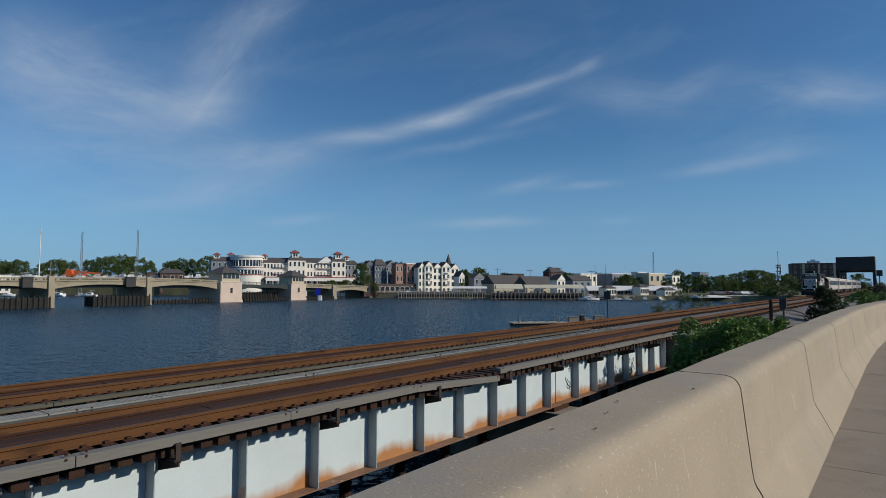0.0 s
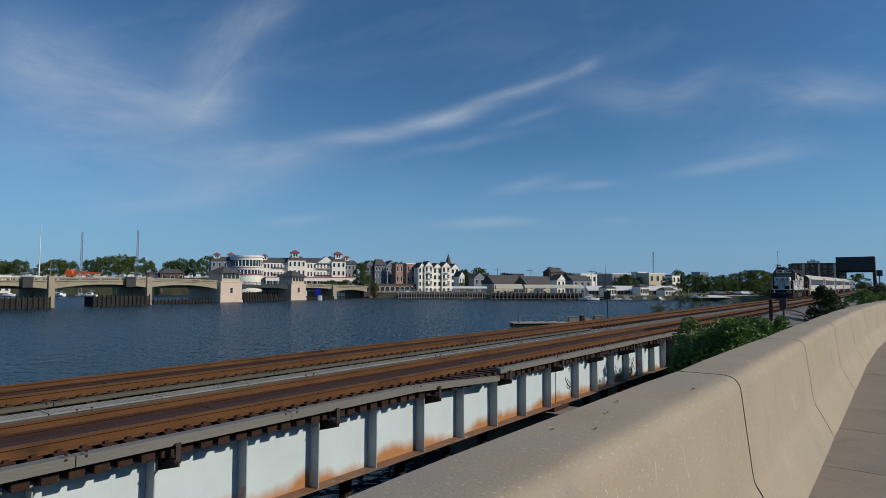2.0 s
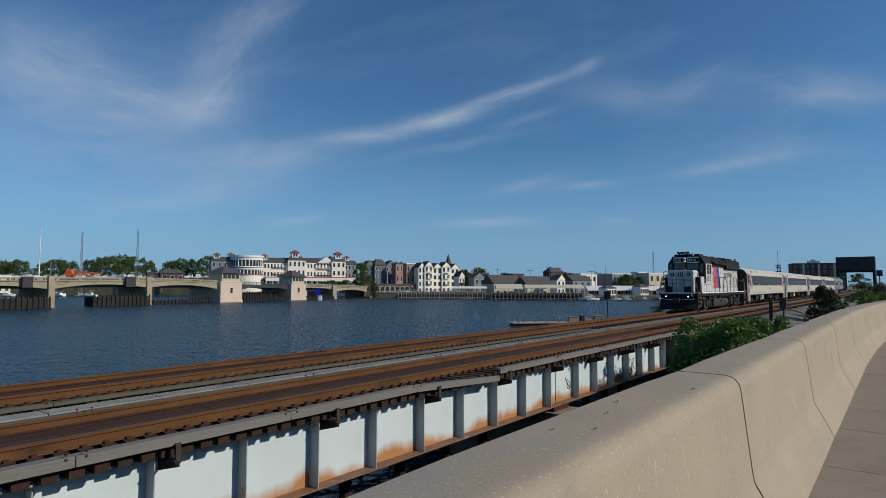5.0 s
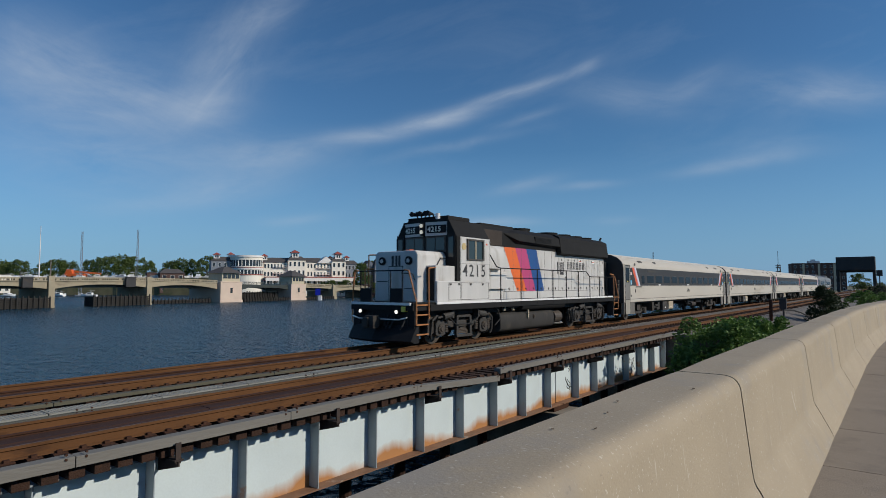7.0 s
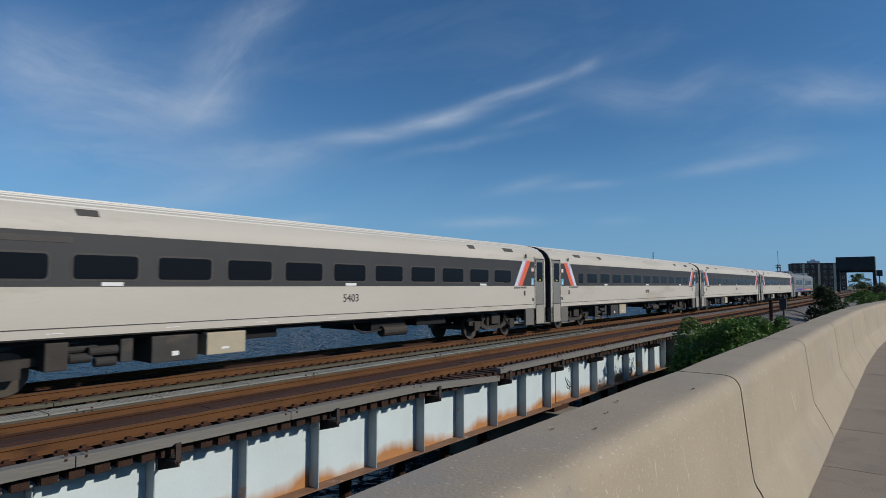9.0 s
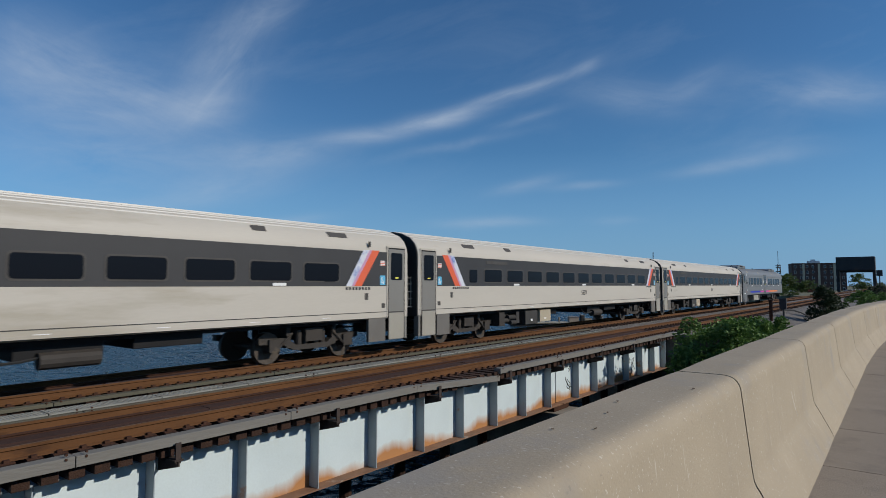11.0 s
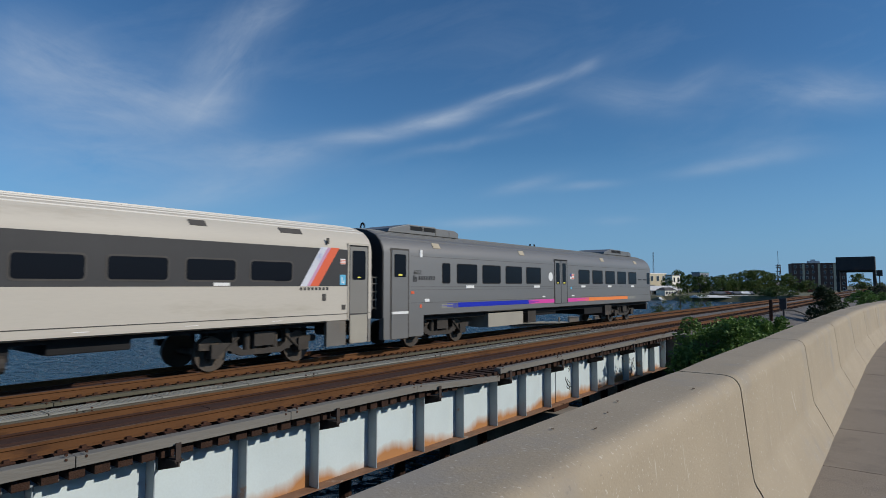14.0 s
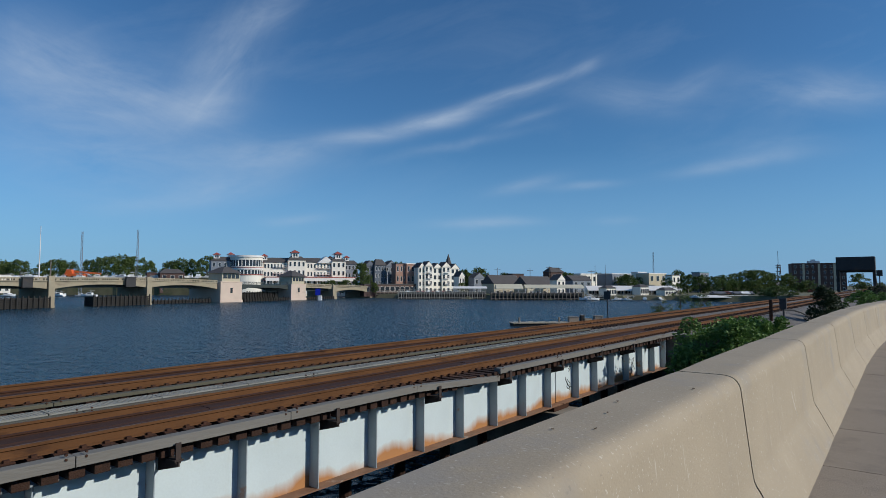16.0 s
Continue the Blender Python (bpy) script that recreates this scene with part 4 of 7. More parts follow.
        boxes("end_skirt", M["silver"], car, (.02, .3, min(y, y - s * .2), max(y, y - s * .2), .36, 1.06), (1.2, 1.95, min(y, y - s * .1), max(y, y - s * .1), .38, 1.06))
        bm = bmesh.new()
        for k in range(2):
            box(bm, 22.4 + .9 * k, 23.0 + .9 * k, min(y, y + s * .006), max(y, y + s * .006), 2.36, 2.44)
        part("operator_logo", bm, M["band"], car)
        for x in (2.55, 8.4, 17.0, 22.0):
            bm = bmesh.new()
            v = [bm.verts.new((xx, s * (yy + q), zz + q)) for q in (-.02, .012) for xx, yy, zz in ((x, 1.53, 3.33), (x + .4, 1.53, 3.33), (x + .4, 1.43, 3.51), (x, 1.43, 3.51))]
            for f in ((3, 2, 1, 0), (4, 5, 6, 7), (0, 1, 5, 4), (1, 2, 6, 5), (2, 3, 7, 6), (3, 0, 4, 7)):
                bm.faces.new([v[i] for i in f])
            part("roof_vent", bm, M["tan"], car)
    words("6032", .2, 1.42, -1.606, 2.42, M["band"], car)
    boxes("operator_logo", M["band"], car, (1.4, 1.5, -1.606, -1.6, 2.17, 2.38), (1.52, 1.6, -1.606, -1.6, 2.17, 2.34), *[(1.68 + .13 * k, 1.77 + .13 * k, -1.606, -1.6, 2.23, 2.37) for k in range(7)])
    # roof units
    for x0, x1 in ((.9, 4.8), (18.8, 23.0)):
        bm = bmesh.new()
        prism(bm, [(x0, 3.84), (x0 + .05, 3.96), (x0 + 1.0, 4.16), (x0 + 2.5, 4.16), (x0 + 2.52, 4.12), (x1 - .25, 4.12), (x1, 4.02), (x1, 3.84)], -.95, .95, "y")
        u = part("air_conditioner", bm, M["silver"], car, "grey roof air-conditioning unit", bevel=.02)
        boxes("grille", M["black"], u, (x0 + 1.1, x0 + 1.75, -.965, -.94, 3.97, 4.11), (x0 + 1.82, x0 + 2.46, -.965, -.94, 3.97, 4.11))
        boxes("panel_seam", M["seam"], u, (x0 + 2.5, x0 + 2.52, -.955, -.94, 3.86, 4.11), (x1 - .6, x1 - .585, -.955, -.94, 3.86, 4.1))
    bm = bmesh.new()
    for x in (.1, 23.7):
        pts = [(x, -.55 + .09 * math.cos(a), 3.92 + .16 * math.sin(a)) for a in np.linspace(0, math.pi, 7)]
        for p, q in zip(pts, pts[1:]):
            rod(bm, p, q, .03, 6)
    for x in (11.3, 11.7):
        rod(bm, (x, -.4, 3.88), (x, -.4, 4.02), .04, 8)
    part("roof_eye", bm, M["black"], car)
    # charcoal plate over the silver end, its colour standing for shade in the gap
    bm = bmesh.new()
    full = [(-y * .985, z) for y, z in COACH] + [(y * .985, z) for y, z in reversed(COACH) if y > 0]
    prism(bm, full, -.03, 0)
    part("end_wall", bm, M["band"], car)
    end_gear(-.03, -1, car)
    boxes("coupler", M["grime"], car, (LCC - .2, LCC + .35, -.12, .12, .62, .86), (LCC - .1, LCC + .1, -1.2, 1.2, .5, .9))
    boxes("underframe", M["black"], car, (1.9, LCC - .3, -1.3, 1.3, .86, 1.04))
    for x0, x1, y, z0, m in ((6.1, 8.8, 1.45, .4, "trap"), (9.3, 10.0, 1.4, .42, "grime"), (10.2, 12.3, 1.2, .7, "black"), (15.3, 17.6, 1.3, .55, "black"), (17.7, 18.6, 1.42, .42, "grime")):
        boxes("equipment_box", M[m], car, (x0, x1, -y, y, z0, .95), bevel=.02)
    for x in (3.485, LCC - 3.785):
        coach_truck(x, car)
    return car


def strip(bm, pts, r, n=6):
    """A bent tube through the points."""
    for p, q in zip(pts, pts[1:]):
        rod(bm, p, q, r, n)


def loco_truck(xc, lo):
    """A two-axle truck: deep side frame, journal boxes, swing hanger, brake gear."""
    t = new("truck")
    t.parent = lo
    for s in (-1, 1):
        a, b = sorted((s * .98, s * 1.16))
        bm = bmesh.new()
        prism(bm, [(xc - 2.0, .62), (xc - 2.0, .84), (xc - 1.75, .98), (xc - 1.0, .98), (xc - .72, .74), (xc + .72, .74), (xc + 1.0, .98), (xc + 1.75, .98), (xc + 2.0, .84), (xc + 2.0, .62), (xc + 1.75, .78), (xc + 1.02, .78), (xc + .78, .5), (xc - .78, .5), (xc - 1.02, .78), (xc - 1.75, .78)], a, b, "y")
        part("side_frame", bm, M["truckgrey"], t, bevel=.02)
        for k in (-1.37, 1.37):
            bm = bmesh.new()
            prism(bm, [(xc + k - .27, .3), (xc + k - .27, .66), (xc + k - .16, .8), (xc + k + .16, .8), (xc + k + .27, .66), (xc + k + .27, .3), (xc + k + .14, .24), (xc + k - .14, .24)], *sorted((s * 1.04, s * 1.24)), "y")
            j = part("journal_box", bm, M["truckgrey"], t, bevel=.02)
            bm = bmesh.new()
            rod(bm, (xc + k, s * 1.24, .5), (xc + k, s * 1.29, .5), .16, 16)
            rod(bm, (xc + k, s * 1.29, .5), (xc + k, s * 1.33, .5), .08, 10)
            for q in range(6):
                w = q * math.tau / 6
                rod(bm, (xc + k + .12 * math.cos(w), s * 1.29, .5 + .12 * math.sin(w)), (xc + k + .12 * math.cos(w), s * 1.305, .5 + .12 * math.sin(w)), .02, 5)
            part("journal_cover", bm, M["wheel"], j)
            for m in (-.42, .42):
                bm = bmesh.new()
                for q in range(6):
                    rod(bm, (xc + k + m, s * 1.12, .36 + .085 * q), (xc + k + m, s * 1.12, .42 + .085 * q), .105, 10)
                rod(bm, (xc + k + m, s * 1.12, .34), (xc + k + m, s * 1.12, .92), .07, 8)
                part("coil_spring", bm, M["wheel"], t)
            bm = bmesh.new()
            d = 1 if k > 0 else -1
            rod(bm, (xc + d * .86, s * 1.3, 1.0), (xc + d * 1.34, s * 1.3, .93), .13, 14)
            rod(bm, (xc + d * 1.34, s * 1.3, .93), (xc + d * 1.62, s * 1.3, .9), .045, 8)
            box(bm, xc + d * .82 - .05, xc + d * .82 + .05, *sorted((s * 1.16, s * 1.4)), .86, 1.14)
            part("brake_cylinder", bm, M["truckgrey"], t)
            bm = bmesh.new()
            strip(bm, [(xc + d * 1.62, s * 1.28, .98), (xc + d * 1.9, s * 1.28, .8), (xc + d * 1.93, s * 1.24, .3), (xc + d * 1.86, s * 1.2, .16)], .04)
            box(bm, xc + d * 1.9 - .07, xc + d * 1.9 + .07, *sorted((s * .9, s * 1.1)), .28, .62)
            part("brake_hanger", bm, M["truckgrey"], t)
            bm = bmesh.new()
            strip(bm, [(xc + d * 2.05, s * 1.1, 1.2), (xc + d * 2.12, s * 1.12, .8), (xc + d * 2.0, s * .98, .2), (xc + d * 1.92, s * .85, .12)], .025)
            part("sand_pipe", bm, M["hose"], t)
        # swing hanger: an open frame round the leaf spring
        bm = bmesh.new()
        for d in (-1, 1):
            prism(bm, [(xc + d * .36, .22), (xc + d * .36, .92), (xc + d * .46, .92), (xc + d * .5, .22)], *sorted((s * 1.2, s * 1.3)), "y")
        box(bm, xc - .5, xc + .5, *sorted((s * 1.18, s * 1.32)), .14, .24)
        box(bm, xc - .42, xc + .42, *sorted((s * 1.18, s * 1.28)), .86, .95)
        part("swing_hanger", bm, M["truckgrey"], t, bevel=.015)
        bm = bmesh.new()
        for q in range(5):
            box(bm, xc - .4 + .055 * q, xc + .4 - .055 * q, *sorted((s * 1.06, s * 1.22)), .26 + .05 * q, .3 + .05 * q)
        part("leaf_spring", bm, M["wheel"], t)
        bm = bmesh.new()
        strip(bm, [(xc - 1.3, s * 1.36, 1.1), (xc - .7, s * 1.36, .66), (xc - .55, s * 1.36, .62), (xc + .5, s * 1.36, .62), (xc + .75, s * 1.36, .8), (xc + 1.3, s * 1.36, 1.12)], .026)
        part("brake_pipe", bm, M["hose"], t)
    boxes("bolster", M["grime"], t, (xc - .35, xc + .35, -1.1, 1.1, .5, 1.0))
    for k in (-1.37, 1.37):
        wheelset(xc + k, .51, .51, t)


def build_loco():
    lo = tagged(new("locomotive"), "weathered silver-white diesel locomotive with charcoal roof and coloured bars", "locomotive")
    D = 1.46
    END = 17.62
    # frame, deck and edges
    boxes("frame", M["black"], lo, (.6, 18.0, -1.2, 1.2, .98, D - .05), (.35, 18.25, -1.48, 1.48, D - .26, D - .03))
    boxes("deck_edge", M["sticker"], lo, (1.55, 17.3, -1.56, -1.5, D - .07, D + .01), (1.55, 17.3, 1.5, 1.56, D - .07, D + .01), (.28, .35, -1.4, 1.4, D - .08, D + .01), label="white deck edge")
    boxes("deck_sill", M["hood"], lo, (1.2, 17.6, -1.55, -1.48, D - .28, D - .074), (1.2, 17.6, 1.48, 1.55, D - .28, D - .074))
    boxes("walkway", M["hood"], lo, (.35, 18.25, -1.5, 1.5, D - .03, D + .004))
    # pilot plate and plough
    boxes("pilot_plate", M["black"], lo, (.46, .6, -1.45, 1.45, .5, D - .1))
    bm = bmesh.new()
    rings = []
    for y, dx in ((-1.5, .22), (-.75, .02), (0, -.12), (.75, .02), (1.5, .22)):
        rings.append([bm.verts.new((x + dx, y, z)) for x, z in ((.18, .12), (.02, .2), (.14, .42), (.3, .66), (.42, .7), (.42, .12))])
    for r, q in zip(rings, rings[1:]):
        for i in range(6):
            bm.faces.new((r[i], r[(i + 1) % 6], q[(i + 1) % 6], q[i]))
    bm.faces.new(rings[0])
    bm.faces.new(rings[-1])
    part("snow_plough", bm, M["black"], lo, "black steel snow plough")
    boxes("coupler", M["grime"], lo, (-.1, .6, -.14, .14, .68, .95), (-.24, .05, -.22, .2, .6, 1.03), (-.32, -.18, -.02, .24, .64, .98), bevel=.03)
    for y in (-.78, .95):
        bm = bmesh.new()
        rod(bm, (.3, y, 1.15), (.5, y, 1.15), .11, 14)
        h = part("ditch_light", bm, M["hood"], lo)
        bm = bmesh.new()
        rod(bm, (.285, y, 1.15), (.3, y, 1.15), .062, 14)
        part("lens", bm, M["lamp"], h)
    for y in (-1.1, -.6, -.42, -.28, .32, .48, .66):
        bm = bmesh.new()
        strip(bm, [(.46, y, 1.05), (.3, y * 1.04, .85), (.2, y * 1.02, .66), (.18, y * .95, .58), (.24, y * .9, .7)], .028)
        part("hose", bm, M["hose"], lo)
    bm = bmesh.new()
    strip(bm, [(.25, -1.3, .98), (.2, -1.0, .9), (.2, .9, .9), (.25, 1.3, .98)], .022)
    part("uncoupling_lever", bm, M["sticker"], lo)
    boxes("pilot_step", M["yellow"], lo, (.3, .44, -1.16, -1.0, 1.16, 1.34), label="worn yellow pilot step edge")
    # nose
    bm = bmesh.new()
    prism(bm, [(-1.0, D), (-1.0, 3.14), (-.9, 3.29), (.96, 3.29), (1.06, 3.14), (1.06, D)], 1.14, 2.78)
    nose = part("nose", bm, M["loco"], lo, bevel=.06)
    boxes("nose_door", M["loco"], nose, (1.12, 1.15, -.3, .34, D + .08, 2.72), bevel=.008)
    boxes("door_seam", M["seam"], nose, (1.128, 1.138, -.33, -.3, D + .06, 2.74), (1.128, 1.138, .34, .37, D + .06, 2.74), (1.128, 1.138, -.33, .37, 2.72, 2.75))
    for y in (-.62, .66):
        bm = bmesh.new()
        rod(bm, (1.07, y, 2.93), (1.17, y, 2.93), .15, 18)
        h = part("lamp_housing", bm, M["hood"], nose)
        bm = bmesh.new()
        rod(bm, (1.055, y, 2.93), (1.07, y, 2.93), .075, 14)
        part("lens", bm, M["loco"], h)
    boxes("operator_logo", M["band"], nose, (1.132, 1.142, .12, .22, 2.6, 3.12), (1.132, 1.142, -.06, .04, 2.6, 3.12), (1.132, 1.142, -.2, -.1, 2.66, 3.12))
    boxes("marker", M["red"], nose, (1.6, 1.85, -.25, -.05, 3.29, 3.36), bevel=.02)
    bm = bmesh.new()
    strip(bm, [(1.09, -.3, 2.5), (1.07, -.85, 2.45), (1.07, -.95, 2.2)], .016)
    strip(bm, [(1.09, .4, 2.2), (1.09, .9, 2.2)], .016)
    strip(bm, [(1.09, -.9, 1.95), (1.09, -.45, 1.95)], .016)
    strip(bm, [(1.7, -1.02, 2.66), (2.1, -1.02, 2.66), (2.4, -1.04, 3.05), (2.75, -1.1, 3.05)], .018)
    part("grab_iron", bm, M["black"], nose)
    # cabinets beside the nose; a black front panel stands for the shade in a doorway
    for s in (-1, 1):
        boxes("side_cabinet", M["loco"], lo, (1.64, 2.78, *sorted((s * .98, s * 1.42)), D, 2.76), bevel=.03)
        boxes("battery_box", M["loco"], lo, (1.62, 4.93, *sorted((s * .9, s * 1.5)), D, 2.2), bevel=.025)
        boxes("open_doorway", M["black"], lo, (1.6, 1.645, *sorted((s * 1.04, s * 1.37)), D + .06, 2.7), label="black panel standing for the shade in a locker doorway")
        bm = bmesh.new()
        y0, y1 = sorted((s * 1.5, s * 1.506))
        for x0, x1 in ((2.28, 3.0), (3.06, 4.86)):
            for q in (x0, x1):
                box(bm, q, q + .014, y0, y1, D + .05, 2.16)
            box(bm, x0, x1, y0, y1, 2.14, 2.155)
            box(bm, x0, x1, y0, y1, D + .06, D + .075)
        for q in (2.34, 2.86, 3.6, 4.4):
            box(bm, q, q + .09, *sorted((s * 1.49, s * 1.525)), 2.06, 2.13)
        part("door_seam", bm, M["seam"], lo)
    # cab: side walls and brow pale, corners and roof charcoal
    prof = [(-1.5, 2.2), (-1.5, 3.86), (-1.12, 4.5), (-.4, 4.58), (.4, 4.58), (1.12, 4.5), (1.5, 3.86), (1.5, 2.2)]
    bm = bmesh.new()
    prism(bm, prof, 2.78, 4.95)
    cab = part("cab", bm, M["hood"], lo, "charcoal cab with pale side walls", bevel=.02)
    boxes("cab_hatch", M["hood"], cab, (2.9, 4.3, -1.0, 1.0, 4.5, 4.68), bevel=.03)
    for s in (-1, 1):
        boxes("cab_side", M["loco"], cab, (2.98, 4.94, *sorted((s * 1.49, s * 1.51)), 2.19, 3.86), bevel=.004)
        boxes("side_window", M["seam"], cab, (3.38, 4.5, *sorted((s * 1.5, s * 1.56)), 3.0, 3.05), (3.38, 4.5, *sorted((s * 1.5, s * 1.57)), 3.74, 3.8), (3.38, 3.46, *sorted((s * 1.5, s * 1.57)), 3.05, 3.74), (4.42, 4.5, *sorted((s * 1.5, s * 1.56)), 3.05, 3.74))
        for x0, x1 in ((3.46, 3.91), (3.98, 4.42)):
            boxes("pane", M["cabglass"], cab, (x0, x1, *sorted((s * 1.5, s * 1.525)), 3.05, 3.74))
        boxes("mullion", M["tan"], cab, (3.91, 3.98, *sorted((s * 1.5, s * 1.545)), 3.05, 3.74))
        bm = bmesh.new()
        rod(bm, (3.2, s * 1.5, 3.5), (3.2, s * 1.53, 3.5), .13, 18)
        part("round_seal", bm, M["sealtan"], cab)
        boxes("warning_sticker", M["red"], cab, (4.66, 4.78, *sorted((s * 1.51, s * 1.515)), 3.62, 3.68))
        bm = bmesh.new()
        for q in (3.0, 4.9):
            box(bm, q, q + .014, *sorted((s * 1.51, s * 1.514)), 2.25, 3.84)
        box(bm, 3.0, 4.92, *sorted((s * 1.51, s * 1.513)), 2.86, 2.868)
        part("panel_seam", bm, M["skirt"], cab)
        # doors to the front platform, black with a tall pane
        a, b = sorted((s * 1.06, s * 1.44))
        boxes("cab_door", M["black"], cab, (2.75, 2.79, a, b, 2.22, 4.0), label="black cab door")
        boxes("pane", M["cabglass"], cab, (2.735, 2.76, a + .08, b - .08, 3.1, 3.85))
    # brow with number boards and twin headlight, stepping back to both sides
    for s in (-1, 1):
        bm = bmesh.new()
        prism(bm, [(2.63, s * .1), (2.79, s * 1.1), (2.9, s * 1.1), (2.9, s * .1)], 3.92, 4.44, "z")
        part("brow", bm, M["loco"], cab, "pale brow panel over the windscreen")
        t = new("number_board", None)
        t.parent = cab
        turn = -9.1 * s
        t.matrix_basis = pose(2.705, s * .6, 4.17, 0, 0, turn)
        boxes("board", M["black"], t, (-.03, .02, -.42, .42, -.15, .15), bevel=.02)
        words("4215", .27, -.034, .37, -.095, M["numberwhite"], t, True, spread=1.1, bold=.006)
        boxes("windscreen_frame", M["seam"], cab, (2.755, 2.785, *sorted((s * .04, s * 1.0)), 3.3, 3.9))
        for u0, u1 in ((.1, .5), (.54, .94)):
            boxes("windscreen", M["cabglass"], cab, (2.74, 2.77, *sorted((s * u0, s * u1)), 3.36, 3.84))
    boxes("headlight_panel", M["hood"], cab, (2.58, 2.7, -.12, .12, 3.95, 4.46), bevel=.02)
    for z in (4.07, 4.31):
        bm = bmesh.new()
        rod(bm, (2.53, 0, z), (2.62, 0, z), .1, 16)
        h = part("headlight", bm, M["tankgrey"], cab)
        bm = bmesh.new()
        rod(bm, (2.515, 0, z), (2.53, 0, z), .075, 14)
        part("lens", bm, M["dimlamp"], h)
    for k in range(5):
        bm = bmesh.new()
        y = -.22 + .2 * k
        rod(bm, (3.0, y, 4.78), (2.62 + .08 * (k % 2), y, 4.8), .03, 10, .1)
        rod(bm, (3.0, y, 4.5), (3.0, y, 4.8), .03, 8)
        part("air_horn", bm, M["black"], cab)
    bm = bmesh.new()
    rod(bm, (2.85, -.55, 4.55), (2.85, -.55, 4.78), .09, 12)
    part("beacon", bm, M["sticker"], cab)
    words("4215", .64, 3.13, -1.512, 2.39, M["band"], lo, spread=1.24, bold=.005)
    # long hood
    bm = bmesh.new()
    prism(bm, [(-.92, D), (-.92, 3.74), (.92, 3.74), (.92, D)], 4.94, END)
    hood = part("long_hood", bm, M["loco"], lo, bevel=.02)
    bm = bmesh.new()
    prism(bm, [(-.925, 3.7), (-.925, 4.3), (-.72, 4.54), (.72, 4.54), (.925, 4.3), (.925, 3.7)], 4.96, 11.8)
    part("hood_top", bm, M["hood"], hood)
    boxes("brake_housing", M["brownpanel"], hood, (5.0, 6.75, -.95, .95, 3.72, 4.36), bevel=.02, label="brown-black housing behind the cab")
    for s in (-1, 1):
        # curved air duct behind the cab
        bm = bmesh.new()
        prism(bm, [(s * .9, 3.68), (s * 1.04, 3.66), (s * 1.16, 3.56), (s * 1.22, 3.38), (s * 1.24, 3.1), (s * 1.22, 2.74), (s * .9, 2.7)], 5.3, 6.5)
        d = part("air_duct", bm, M["loco"], hood, smooth=True)
        d.data.set_sharp_from_angle(angle=radians(50))
        boxes("duct_slot", M["black"], hood, (5.06, 5.22, *sorted((s * .915, s * 1.0)), 2.75, 3.66))
        boxes("side_locker", M["loco"], hood, (5.2, 6.9, *sorted((s * .9, s * 1.06)), 1.9, 2.6), bevel=.02)
        # flared dynamic-brake hatch, pointed to the front
        bm = bmesh.new()
        v = [[bm.verts.new((x, s * y, z)) for y, z in q] for x, q in ((6.95, ((.93, 4.24), (.95, 4.28), (.94, 4.3), (.7, 4.5))), (7.9, ((.93, 3.9), (1.12, 4.0), (1.06, 4.33), (.72, 4.53))), (11.78, ((.93, 3.84), (1.14, 3.94), (1.08, 4.33), (.72, 4.53))))]
        for r, q in zip(v, v[1:]):
            for i in range(3):
                bm.faces.new((r[i], r[i + 1], q[i + 1], q[i]))
        part("flared_hatch", bm, M["hood"], hood)
        g = boxes("intake_grille", M["black"], hood, (9.3, 10.9, *sorted((s * 1.0, s * 1.128)), 4.0, 4.27))
        for q in range(6):
            boxes("slat", M["hood"], g, (9.32, 10.88, *sorted((s * 1.1, s * 1.145)), 4.02 + .042 * q, 4.035 + .042 * q))
        # radiator section
        bm = bmesh.new()
        v = [[bm.verts.new((x, s * y, z)) for y, z in ((.925, 3.54), (1.2, 3.62), (1.1, 4.42), (.8, 4.56))] for x in (11.78, END)]
        for i in range(3):
            bm.faces.new((v[0][i], v[0][i + 1], v[1][i + 1], v[1][i]))
        for r in v:
            bm.faces.new(r + [bm.verts.new((r[0].co.x, s * .8, 3.54))])
        part("radiator_flare", bm, M["hood"], hood)
        bm = bmesh.new()
        for q in range(22):
            box(bm, 12.1 + .23 * q, 12.12 + .23 * q, *sorted((s * 1.0, s * 1.125)), 3.72, 4.3)
        part("radiator_screen", bm, M["hood"], hood)
    boxes("radiator_deck", M["hood"], hood, (11.8, END - .02, -.82, .82, 4.4, 4.57))
    boxes("roof_hatch", M["hood"], hood, (5.6, 8.2, -.62, .62, 4.42, 4.66), bevel=.03)
    for x in (9.6, 12.4, 13.9, 15.3, 16.6):
        bm = bmesh.new()
        rod(bm, (x, 0, 4.5), (x, 0, 4.68), .6, 24)
        rod(bm, (x, 0, 4.68), (x, 0, 4.71), .62, 24)
        part("roof_fan", bm, M["hood"], hood)
    boxes("rear_headlight", M["hood"], hood, (END - .02, END + .14, -.2, .2, 4.2, 4.6), bevel=.02)
    bm = bmesh.new()
    strip(bm, [(END - .1, -.7, 4.5), (END + .06, -.75, 4.75)], .06)
    strip(bm, [(END + .03, -.98, 4.4), (END + .06, -1.0, 3.9)], .05)
    part("marker_lamp", bm, M["black"], hood)
    for s in (-1, 1):
        o = lambda d: sorted((s * .92, s * (.92 + d)))
        for k, m in enumerate(("orange", "magenta", "blue")):
            u, w = 6.92 + .95 * k, 8.0 + .83 * k
            bm = bmesh.new()
            prism(bm, [(u, 3.7), (u + .95, 3.7), (w + .83, 1.8), (w, 1.8)], *o(.004), "y")
            part("colour_bar", bm, M[m], hood)
        boxes("base_strip", M["loco"], hood, (6.9, END - .02, *o(.03), D + .01, 1.78), bevel=.006)
